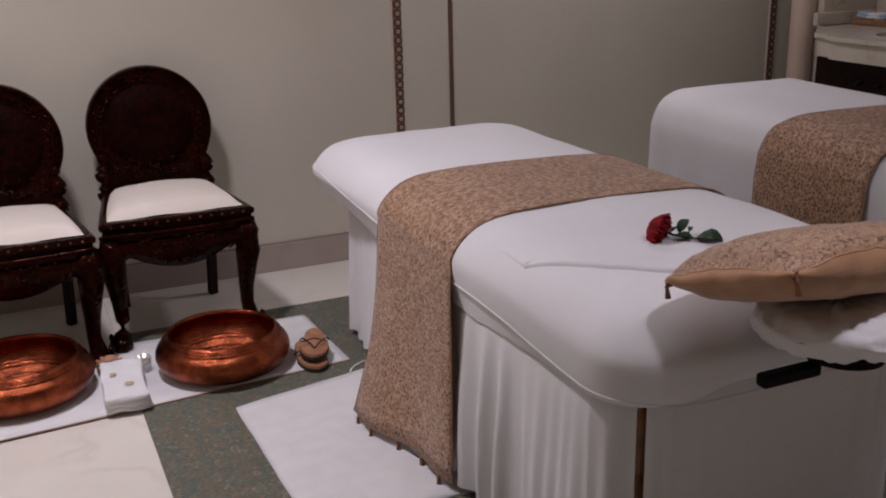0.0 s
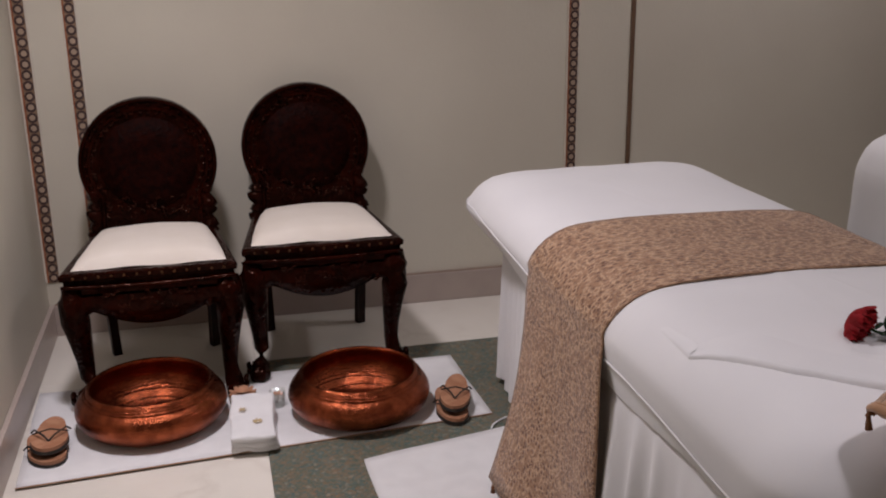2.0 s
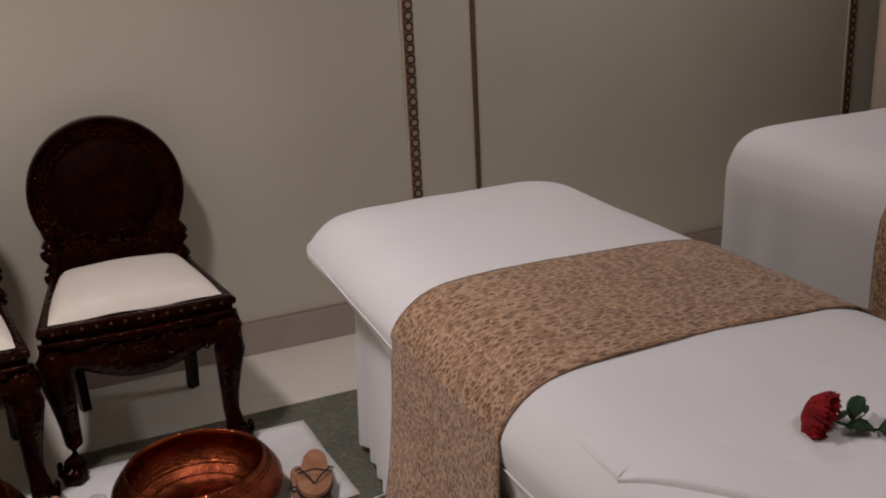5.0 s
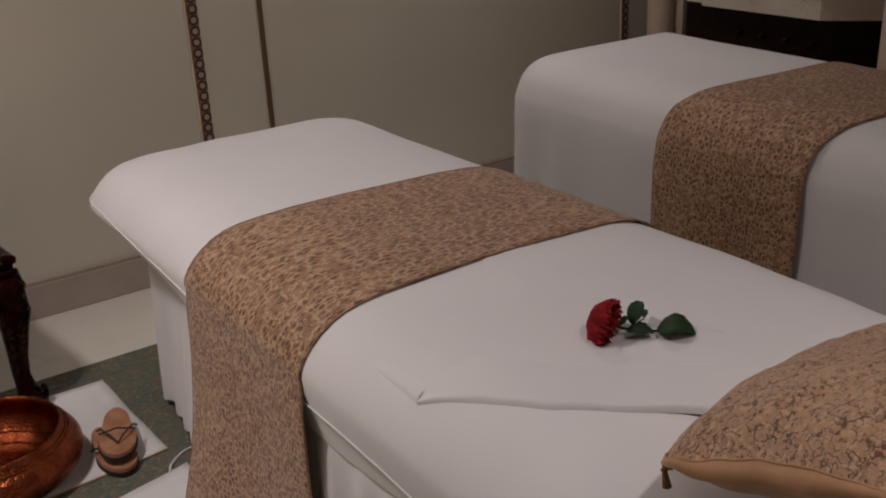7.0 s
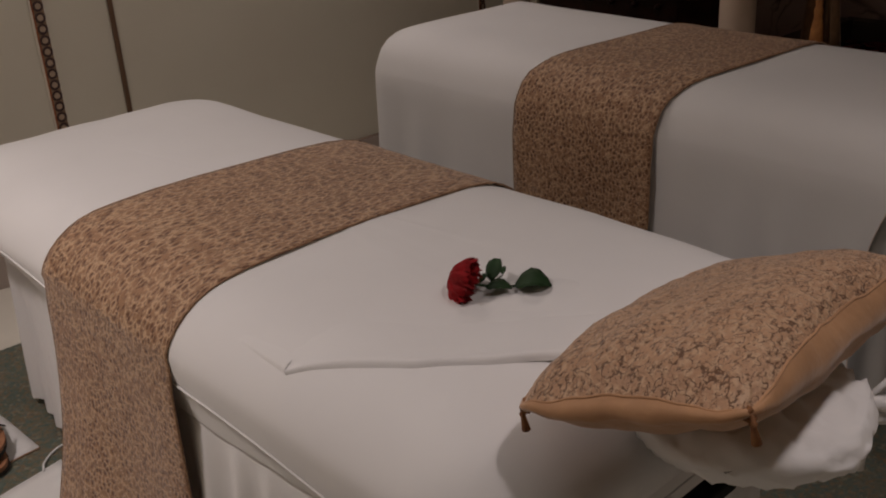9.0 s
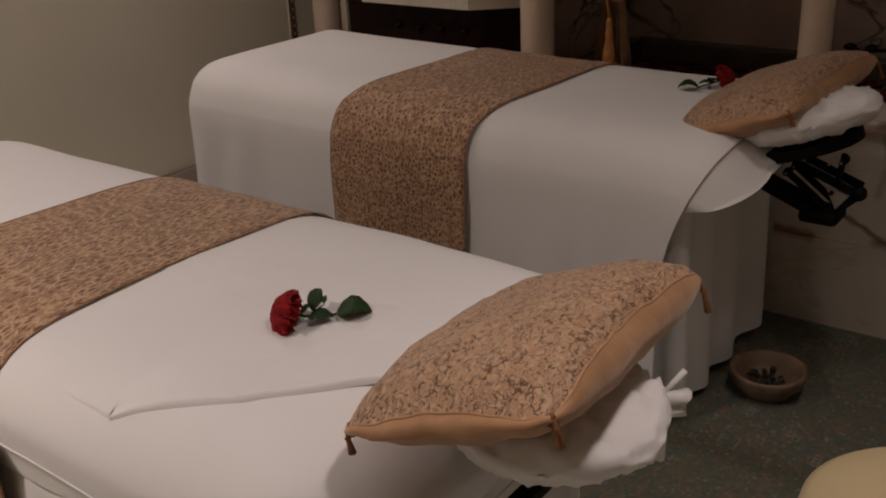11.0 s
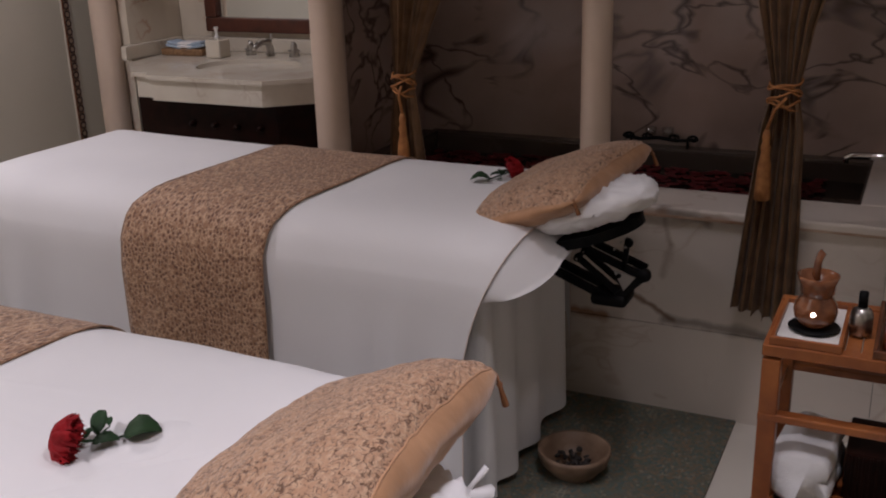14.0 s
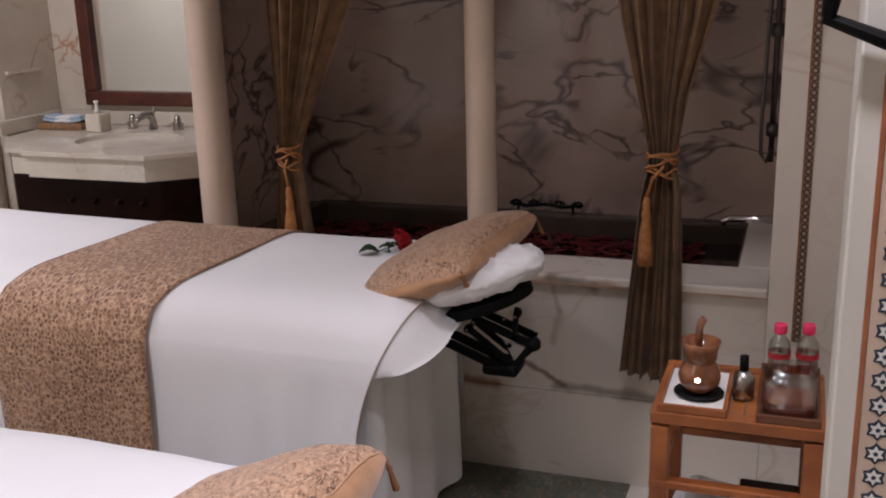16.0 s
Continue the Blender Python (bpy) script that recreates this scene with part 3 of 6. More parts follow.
border_strip((-0.275, YB, 0), (1, 0, 0), (0, -1, 0), 0.042, 0.2, CEIL, 0.036)
border_strip((-0.115, YB, 0), (1, 0, 0), (0, -1, 0), 0.04, 0.2, CEIL, 0.036)
border_strip((1.674, YB, 0), (1, 0, 0), (0, -1, 0), 0.04, 0.2, CEIL, 0.036)
border_strip((3.636, YB, 0), (1, 0, 0), (0, -1, 0), 0.04, 0.2, CEIL, 0.036)
border_strip((3.10, 0.606, 0), (0, -1, 0), (-1, 0, 0), 0.024, 0.5, CEIL, 0.0175, (True, False))
structure("trim", cuboid(1.925, 1.943, YB - 0.006, YB, 0.115, CEIL, 0.002), LINE_BROWN, "thin brown upright panel moulding", "trim")

# ---- bath alcove ----
WELL = veined("bath_well_stone", (0.065, 0.05, 0.038), (0.04, 0.031, 0.024), (0.1, 0.08, 0.065), 3.0, 0.25, 0.3)
bath = thing("bath_surround", "built-in bath with a veined marble front and ledge", "bath")
part("front_panel", cuboid(XT, XT + 0.1, 0.67, 2.36, 0.268, 0.59), TUB_MARBLE, bath)
RUST_JOINT = mat("rusty_joint", (0.3, 0.16, 0.085), 0.6, second=(0.5, 0.38, 0.28), scale=9)
part("joint", cuboid(XT + 0.004, XT + 0.1, 0.67, 2.36, 0.2662, 0.2678), RUST_JOINT, bath, "rust-stained joint")
part("joint", cuboid(XT - 0.0165, XT + 0.02, 0.67, 2.36, 0.594, 0.601), RUST_JOINT, bath, "rust-stained edge line")
part("plinth", cuboid(XT - 0.006, XT + 0.1, 0.67, 2.36, 0, 0.266), TUB_MARBLE, bath)
part("ledge", cuboid(XT - 0.015, 3.34, 0.67, 2.36, 0.59, 0.622, 0.008, 3), TUB_MARBLE, bath)
part("ledge", cuboid(3.34, XM, 0.67, 0.757, 0.55, 0.622, 0.006), TUB_MARBLE, bath)
part("ledge", cuboid(3.90, XM, 0.758, 2.36, 0.55, 0.602, 0.006), WELL, bath)
part("well_side", cuboid(3.30, 3.338, 0.758, 2.36, 0.2, 0.588), WELL, bath)
part("well_side", cuboid(3.88, 3.90, 0.758, 2.36, 0.2, 0.598), WELL, bath)
part("well_side", cuboid(3.338, 3.88, 0.758, 0.764, 0.2, 0.615), WELL, bath)
part("well_side", cuboid(3.338, 3.88, 2.30, 2.36, 0.2, 0.615), WELL, bath)
part("well_floor", cuboid(3.30, 3.90, 0.758, 2.36, 0.18, 0.2), WELL, bath)
WATER = mat("dark_bath_water", (0.02, 0.012, 0.01), 0.04)
part("bath_water", cuboid(3.338, 3.88, 0.7645, 2.30, 0.2, 0.54), WATER, bath, "still dark water")


def column(x, y, r, z0):
    root = thing("column", "slim round cream-painted column", "column", "columns", at=(x, y, z0))
    bm = bmesh.new()
    lathe(bm, [(0.0, 0.0), (r * 1.12, 0.0), (r * 1.12, 0.012), (r * 1.04, 0.02), (r, 0.03), (r * 0.96, CEIL - z0)], 28)
    part("shaft", bm, CREAM_COLUMN, root, smooth=True)


column(3.27, 1.487, 0.044, 0.622)
column(3.275, 2.387, 0.056, 0.0)
column(3.588, 3.63, 0.055, 0.0)

# ---- basin ----
BASIN_STONE = mat("basin_glaze", (0.6, 0.55, 0.46), 0.25, second=(0.54, 0.49, 0.4), scale=4)
vanity = thing("vanity_unit", "dark wood vanity with a cream marble top", "vanity unit")
bm = bmesh.new()
body = [(XS, 2.52), (3.475, 2.52), (3.36, 2.665), (3.36, 3.29), (3.57, 3.478), (XS, 3.53)]
low = [bm.verts.new((x, y, 0.06)) for x, y in body]
top = [bm.verts.new((x, y, 0.784)) for x, y in body]
bm.faces.new(low[::-1])
bm.faces.new(top)
for k in range(len(low)):
    bm.faces.new((low[k], low[(k + 1) % len(low)], top[(k + 1) % len(low)], top[k]))
bmesh.ops.recalc_face_normals(bm, faces=bm.faces)
bmesh.ops.bevel(bm, geom=list(bm.edges), offset=0.004, segments=2, affect="EDGES")
part("cabinet_body", bm, DARK_WOOD, vanity)
bm = bmesh.new()
outline = [(XS, 2.49), (3.46, 2.49), (3.30, 2.68), (3.30, 3.19), (3.345, 3.225), (3.345, 3.30), (3.55, 3.49), (XS, 3.546)]
low = [bm.verts.new((x, y, 0.862)) for x, y in outline]
top = [bm.verts.new((x, y, 0.878)) for x, y in outline]
bm.faces.new(low[::-1])
for k in range(len(low)):
    bm.faces.new((low[k], low[(k + 1) % len(low)], top[(k + 1) % len(low)], top[k]))
BASIN = (3.60, 2.95, 0.165, 0.215)
hole = [bm.verts.new((BASIN[0] + BASIN[2] * math.cos(a * math.pi / 16), BASIN[1] + BASIN[3] * math.sin(a * math.pi / 16), 0.878)) for a in range(32)]
rim = [bm.edges.new((hole[k], hole[(k + 1) % 32])) for k in range(32)]
lip = [bm.edges.get((top[k], top[(k + 1) % len(top)])) for k in range(len(top))]
bmesh.ops.triangle_fill(bm, edges=rim + lip, use_beauty=True)
part("marble_top", bm, COUNTER_MARBLE, vanity, "cream marble counter with a chamfered corner")
bm = bmesh.new()
mid_x, mid_y = 3.66, 3.0
inner = [(x + (0.012 if x < mid_x else 0.0), y + (0.012 if y < mid_y else -0.012)) for x, y in outline]
low = [bm.verts.new((x, y, 0.785)) for x, y in inner]
top = [bm.verts.new((x, y, 0.861)) for x, y in inner]
bm.faces.new(low[::-1])
bm.faces.new(top)
for k in range(len(low)):
    bm.faces.new((low[k], low[(k + 1) % len(low)], top[(k + 1) % len(low)], top[k]))
part("counter_front", bm, COUNTER_MARBLE, vanity, "deep cream marble counter edge")
bm = bmesh.new()
rows = []
for f, z in ((1.0, 0.878), (0.97, 0.86), (0.9, 0.82), (0.75, 0.775), (0.45, 0.755), (0.1, 0.75)):
    rows.append([(BASIN[0] + BASIN[2] * f * math.cos(a * math.pi / 16), BASIN[1] + BASIN[3] * f * math.sin(a * math.pi / 16), z) for a in range(32)])
sheet(bm, rows, closed=True)
part("basin_bowl", bm, BASIN_STONE, vanity, "white oval basin", smooth=True)
bm = lathe(bmesh.new(), [(0.0, 0.0), (0.012, 0.0), (0.012, 0.004), (0.0, 0.004)], 14)
bmesh.ops.rotate(bm, verts=bm.verts, cent=(0, 0, 0), matrix=Matrix.Rotation(radians(-75), 3, "Y"))
bmesh.ops.translate(bm, verts=bm.verts, vec=(BASIN[0] + 0.146, BASIN[1] - 0.01, 0.85))
part("overflow_cap", bm, DARK_WOOD, vanity)
for k in range(4):
    bm = lathe(bmesh.new(), [(0.0, -0.02), (0.008, -0.015), (0.011, 0.0), (0.008, 0.015), (0.0, 0.02)], 12, 0, 0, 0)
    bmesh.ops.rotate(bm, verts=bm.verts, cent=(0, 0, 0), matrix=Matrix.Rotation(radians(90), 3, "Y"))
    bmesh.ops.translate(bm, verts=bm.verts, vec=(3.355, 2.74 + k * 0.1, 0.70))
    part("drawer_knob", bm, DARK_WOOD, vanity, smooth=True)
part("backsplash", cuboid(XS - 0.025, XS - 0.002, 2.49, 3.52, 0.879, 0.935, 0.003), COUNTER_MARBLE, vanity)
part("backsplash", cuboid(3.57, XS - 0.026, 3.522, 3.548, 0.879, 0.935, 0.003), COUNTER_MARBLE, vanity)

FRAME_WOOD = mat("mirror_frame_wood", (0.1, 0.026, 0.012), 0.35, second=(0.06, 0.016, 0.008), scale=14, bump=0.1)
part("wall_ledge", cuboid(3.66, 3.85, 3.532, 3.549, 1.104, 1.118, 0.002), COUNTER_MARBLE, None, "thin cream marble ledge on the basin side wall", False, "ledge")
mirror = thing("wall_mirror", "large wall mirror in a red-brown wooden frame", "mirror")
for a in ((2.50, 3.39, 0.958, 1.015), (2.50, 3.39, 1.82, 1.875)):
    part("frame_rail", cuboid(XS - 0.035, XS - 0.001, *a, 0.006), FRAME_WOOD, mirror)
for a in ((2.50, 2.555), (3.332, 3.39)):
    part("frame_stile", cuboid(XS - 0.0345, XS - 0.0012, *a, 1.016, 1.819, 0.006), FRAME_WOOD, mirror)
part("mirror_glass", cuboid(XS - 0.012, XS - 0.002, 2.55, 3.335, 1.012, 1.825), MIRROR, mirror)


# ---- massage tables ----
def rounded_rect(w, l, r, step):
    """Points round a rounded rectangle of half sizes w and l, with outward normals, at even steps."""
    pts = []

    def line(a, b, n):
        d = (Vector(b) - Vector(a)).length
        k = max(1, int(d / step))
        for i in range(k):
            p = Vector(a).lerp(Vector(b), i / k)
            pts.append((p.x, p.y, *n))

    def arc(cx, cy, a0):
        k = max(3, int(r * math.pi / 2 / step))
        for i in range(k):
            a = a0 + math.pi / 2 * i / k
            pts.append((cx + r * math.cos(a), cy + r * math.sin(a), math.cos(a), math.sin(a)))

    line((w, -l + r), (w, l - r), (1, 0))
    arc(w - r, l - r, 0)
    line((w - r, l), (-w + r, l), (0, 1))
    arc(-w + r, l - r, math.pi / 2)
    line((-w, l - r), (-w, -l + r), (-1, 0))
    arc(-w + r, -l + r, math.pi)
    line((-w + r, -l), (w - r, -l), (0, -1))
    arc(w - r, -l + r, 3 * math.pi / 2)
    return pts


def cap(bm, row, z):
    bm.faces.new([bm.verts.new((x, y, z)) for x, y, _ in row])


def inset_rows(pts, w, l, rings):
    """Rings inside the outline: pulled in along the normal near the edge, scaled towards the middle further in."""
    rows = []
    for inset, z in rings:
        if inset <= 0.06:
            rows.append([(x - nx * inset, y - ny * inset, z) for x, y, nx, ny in pts])
        else:
            rows.append([((x - nx * 0.06) * (w - inset) / (w - 0.06), (y - ny * 0.06) * (l - inset) / (l - 0.06), z) for x, y, nx, ny in pts])
    return rows


def fill_middle(bm, count):
    bm.verts.ensure_lookup_table()
    inner = [bm.verts[k] for k in range(count)]
    c = bm.verts.new((0, 0, inner[0].co.z + 0.001))
    for k in range(count):
        bm.faces.new((inner[k], inner[(k + 1) % count], c))


# cross-section of a padded top: distance in from the edge, height
TOP_1 = [(0.34, 0.703), (0.24, 0.701), (0.16, 0.697), (0.12, 0.691), (0.09, 0.683), (0.065, 0.672), (0.042, 0.657), (0.024, 0.64), (0.011, 0.623), (0.003, 0.608), (0.0, 0.596), (0.003, 0.583), (0.012, 0.565), (0.025, 0.546), (0.042, 0.526), (0.06, 0.506), (0.078, 0.486)]
TOP_2 = [(0.31, 0.757), (0.22, 0.755), (0.14, 0.75), (0.1, 0.742), (0.07, 0.729), (0.045, 0.711), (0.025, 0.686), (0.01, 0.648), (0.002, 0.62), (0.0, 0.59)]

# table by the chairs: padded top with a gathered skirt
B1 = (1.468, 2.265)
bed = thing("massage_table", "padded massage table in a white fitted cover with gathered skirt", "massage table", "massage tables", at=(B1[0], B1[1], 0))
W1, L1 = 0.405, 0.972
pts = rounded_rect(W1, L1, 0.165, 0.02)
bm = bmesh.new()


def tuck(y):
    """How strongly the cover is drawn in under the pad: fully at the foot, little towards the head."""
    return 0.22 + 0.78 * max(0.0, min(1.0, (y - 0.15) / 0.6))


def head_rise(y):
    """Grows from 0 to 1 over the last stretch towards the head."""
    return max(0.0, min(1.0, (-0.35 - y) / 0.45))


def seam_height(x, y):
    return 0.602 - 0.03 * head_rise(y) - 0.05 * max(0.0, min(1.0, (0.75 - y) / 0.7)) + 0.004 * noise.noise(Vector((x * 5, y * 5, 0)))


def pad_edge(x, y, inset, z):
    """The cover's inset and height below the widest line: a loose band under the corded seam, drawn up over the head."""
    at_head = max(0.0, min(1.0, (-y - 0.84) / 0.11))
    band = 0.0035 * max(0.0, min(1.0, (seam_height(x, y) - z) / 0.012))
    return inset * tuck(y) + band, max(z, 0.486 + 0.026 * head_rise(y) + 0.04 * at_head * max(0.0, min(1.0, (x + 0.36) / 0.2)))


rows = inset_rows(pts, W1, L1, TOP_1[:11])
for inset, z in TOP_1[11:]:
    row = []
    for x, y, nx, ny in pts:
        i, h = pad_edge(x, y, inset, z)
        row.append((x - nx * i, y - ny * i, h - 0.0005 * inset))
    rows.append(row)
rows = [[(x, y, z - 0.006 * max(0.0, min(1.0, (y - 0.3) / 0.6)) + 0.004 * noise.noise(Vector((x * 3, y * 3, z * 4))) + (0.0022 + 0.003 * max(0.0, min(1.0, (-0.55 - y) / 0.3))) * noise.noise(Vector((x * 11, y * 7, z * 9)))) for x, y, z in row] for row in rows]
sheet(bm, rows, closed=True)
fill_middle(bm, len(pts))
part("padded_top", bm, LINEN, bed, "white fitted cover", smooth=True)
bm = bmesh.new()
seam = []
for x, y, nx, ny in pts:
    z = seam_height(x, y)
    inset = float(np.interp(z, [h for d, h in TOP_1[:7:-1]], [d for d, h in TOP_1[:7:-1]]))
    inset = inset * tuck(y) - 0.001 if z < 0.596 else inset
    seam.append((x - nx * inset, y - ny * inset, z))
tube(bm, seam, 0.0017, 8, closed=True)
part("piping", bm, LINEN, bed, "white corded seam", smooth=True)
bm = bmesh.new()
# skirt: open at one head corner, where a leg shows
fine = rounded_rect(W1 - 0.012, L1 - 0.012, 0.15, 0.006)
slit = min(range(len(fine)), key=lambda k: (fine[k][2] + 0.707) ** 2 + (fine[k][3] + 0.707) ** 2)
fine = fine[slit + 2:] + fine[:slit - 1]
rows = []
for t in (0.0, 0.06, 0.12, 0.22, 0.35, 0.55, 0.8, 1.0):
    row = []
    for k, (x, y, nx, ny) in enumerate(fine):
        s = k * 0.006
        toward_head = max(0.0, min(1.0, (0.1 - y) / 0.5))
        at_end = max(0.0, -ny)
        depth = (0.35 + 0.8 * max(0.0, noise.noise(Vector((s * 2.3, 9, 0))) + 0.4) + 0.5 * toward_head) * (1 - 0.85 * at_end)
        wave = math.sin(s * 2 * math.pi / 0.13 + 11 * noise.noise(Vector((s * 3.1, 0, 0)))) + 0.5 * math.sin(s * 2 * math.pi / 0.047 + 8 * noise.noise(Vector((s * 4, 6, 0)))) * max(0.0, noise.noise(Vector((s * 3, 2, 5))) + 0.3) + 0.6 * noise.noise(Vector((s * 13, 3, t)))
        drawn = 0.118 * tuck(y) - 0.014 + 0.05 * at_end
        off = -drawn + wave * 0.012 * depth * min(1.0, 0.03 + t * 1.5) + 0.012 * t * (1 - at_end)
        off -= 0.007 * (1 - min(1.0, t * 9))
        row.append((x + nx * off, y + ny * off, 0.512 + 0.04 * at_end - t * (0.484 + 0.04 * at_end) + 0.004 * noise.noise(Vector((s * 7, 0, 4))) * t))
    rows.append(row)
sheet(bm, rows)
part("skirt", bm, LINEN, bed, "gathered white valance skirt", smooth=True)
TABLE_WOOD = mat("table_leg_wood", (0.36, 0.19, 0.085), 0.45, second=(0.2, 0.09, 0.036), scale=18, bump=0.1)
for x, y in ((-0.296, -0.856), (0.27, -0.83), (-0.26, 0.76), (0.26, 0.76)):
    part("leg", cuboid(x - 0.022, x + 0.022, y - 0.022, y + 0.022, 0.0, 0.56, 0.003), TABLE_WOOD, bed, "plain wooden table leg")

# table by the bath: a sheet hangs over its sides
B2 = (2.755, 2.305)
bed2 = thing("massage_table", "massage table under a white sheet hanging to the floor", "massage table", "massage tables", at=(B2[0], B2[1], 0))
W2, L2 = 0.372, 0.88
HEAD2 = -0.965                      # the padded head end, under the sheet
PAD_W, PAD_L, PAD_C, PAD_R = W2 - 0.006, (L2 - 0.006 - HEAD2) / 2, (L2 - 0.006 + HEAD2) / 2, 0.125


def settle(y, z):
    """The padded top lies a little lower away from the foot end."""
    return 0.016 * max(0.0, min(1.0, (0.75 - y) / 0.9)) * max(0.0, min(1.0, (z - 0.6) / 0.14))


def pad_inset(x, y):
    """How far inside the padded top's outline a point lies."""
    qx, qy = abs(x) - PAD_W + PAD_R, abs(y - PAD_C) - PAD_L + PAD_R
    return PAD_R - min(max(qx, qy), 0.0) - math.hypot(max(qx, 0.0), max(qy, 0.0))


def pad_height(x, y):
    h = float(np.interp(pad_inset(x, y) + 0.006, [i for i, z in TOP_2[::-1]], [z for i, z in TOP_2[::-1]]))
    return h - settle(y, h)


fine = rounded_rect(PAD_W, PAD_L, PAD_R, 0.012)
bm = bmesh.new()
rows = inset_rows(fine, PAD_W, PAD_L, [(i, z - 0.008) for i, z in TOP_2])
rows = [[(x, y, z - settle(y + PAD_C, z)) for x, y, z in row] for row in rows]


def under_hem(x, y):
    """Height of the under-cover's lower edge: drawn up over the head end, lowest at its corners."""
    at_head = max(0.0, min(1.0, (-y - PAD_L + 0.16) / 0.12))
    return at_head, 0.57 + 0.085 * at_head * (0.35 + 0.65 * min(1.0, abs(abs(x) - 0.36) / 0.14)) + 0.006 * noise.noise(Vector((x * 9, y * 9, 1)))


rows = [[(x, y, max(z, under_hem(x, y)[1] + 0.004 * (len(rows) - k))) for x, y, z in row] for k, row in enumerate(rows)]
row = []
for k, (x, y, nx, ny) in enumerate(fine):
    at_head, low = under_hem(x, y)
    off = 0.01 * at_head - 0.02 * (1 - at_head)
    row.append((x + nx * off, y + ny * off, low))
rows.append(row)
sheet(bm, rows, closed=True)
fill_middle(bm, len(fine))
bmesh.ops.translate(bm, verts=bm.verts, vec=(0, PAD_C, 0))
part("padded_top", bm, LINEN, bed2, "white fitted under-cover with a loose corner", smooth=True)

# top sheet: open at the head, where its hem rises over the corner
HEM_TOP = -0.936
full = [p for p in rounded_rect(W2, L2, 0.13, 0.012) if p[1] > -0.56]
full = full[[k for k, p in enumerate(full) if p[0] > 0 and p[3] == 0][0]:] + []
right = [p for p in full if p[0] > 0 and p[3] == 0]
rest = [p for p in full if not (p[0] > 0 and p[3] == 0)]
head_r = [(W2, HEM_TOP + 0.012 * k, 1, 0) for k in range(32)]
head_r = [p for p in head_r if p[1] < right[0][1] - 0.006]
head_l = [(-x, y, -1, 0) for x, y, nx, ny in head_r[::-1]]
edge = head_r + right + rest + head_l


def hem_shift(y, z):
    hem = -0.792 - 0.108 * max(0.0, min(1.0, (z - 0.42) / 0.3)) ** 1.55
    return hem + (y - HEM_TOP) * (-0.536 - hem) / (-0.536 - HEM_TOP) if y < -0.536 else y


rows = []
for inset in (W2, 0.3, 0.22, 0.14, 0.1, 0.085, 0.07, 0.057, 0.045, 0.035, 0.025, 0.017, 0.01, 0.005, 0.002):
    row = []
    for x, y, nx, ny in edge:
        e = min(inset, 0.06)
        px, py = x - nx * e, y - ny * e
        if inset > 0.06:
            f = (inset - 0.06) / (W2 - 0.06)
            px, py = px * (1 - f), py + (min(py, L2 - W2) - py) * f
        z, y0 = 0.7, py
        for k in range(6):
            py = 0.5 * py + 0.5 * hem_shift(y0, z) if k else hem_shift(y0, z)
            z = pad_height(px, py)
        row.append((px, py, pad_height(px, py) + 0.003 * noise.noise(Vector((px * 3, py * 3, z * 4 + 8)))))
    rows.append(row)
for t in (0.04, 0.08, 0.16, 0.26, 0.4, 0.55, 0.7, 0.85, 1.0):
    row = []
    for k, (x, y, nx, ny) in enumerate(edge):
        s = k * 0.012
        foot = max(0.0, 1 - (L2 - y) / 0.5)
        wave = math.sin(s * 2 * math.pi / 0.21 + 4 * noise.noise(Vector((s * 1.6, 7, 0)))) + 0.5 * noise.noise(Vector((s * 8, 5, t)))
        ripple = math.sin(s * 2 * math.pi / 0.075 + 3 * noise.noise(Vector((s * 4, 2, 0)))) * max(0.0, noise.noise(Vector((s * 2.3, 11, 0))) + 0.1)
        off = (wave * (0.011 + 0.024 * foot) + 0.008 * ripple) * t ** 1.1 + 0.02 * t
        z = 0.59 - 0.56 * t
        row.append((x + nx * off, hem_shift(y, z) + ny * off, z))
    rows.append(row)
bm = bmesh.new()
sheet(bm, rows)
bmesh.ops.remove_doubles(bm, verts=bm.verts, dist=0.0008)
part("sheet", bm, LINEN, bed2, "plain white draped sheet", smooth=True)
HEM = mat("sheet_hem", (0.74, 0.62, 0.55), 0.9)
for k in (0, -1):
    bm = bmesh.new()
    tube(bm, [row[k] for row in rows], 0.0014, 6)
    part("hem", bm, HEM, bed2, "narrow stitched hem", smooth=True)
bm = bmesh.new()
fine = [(x - 0.025, y, nx, ny) for x, y, nx, ny in rounded_rect(0.30, L2 - 0.055, 0.05, 0.008)]
rows = []
for t in (0.0, 0.15, 0.3, 0.6, 0.85, 1.0):
    row = []
    for k, (x, y, nx, ny) in enumerate(fine):
        s = k * 0.008
        wave = math.sin(s * 2 * math.pi / 0.15 + 5 * noise.noise(Vector((s * 2.2, 1, 0)))) + 0.5 * noise.noise(Vector((s * 12, 4, t * 0.5)))
        off = wave * 0.017 * (0.2 + 0.8 * t) - 0.01
        row.append((x + nx * off, y + ny * off, 0.665 - t * 0.625 + 0.018 * t * noise.noise(Vector((s * 4, 2, 2)))))
    rows.append(row)
sheet(bm, rows, closed=True)
part("skirt", bm, LINEN, bed2, "white pleated under-skirt", smooth=True)


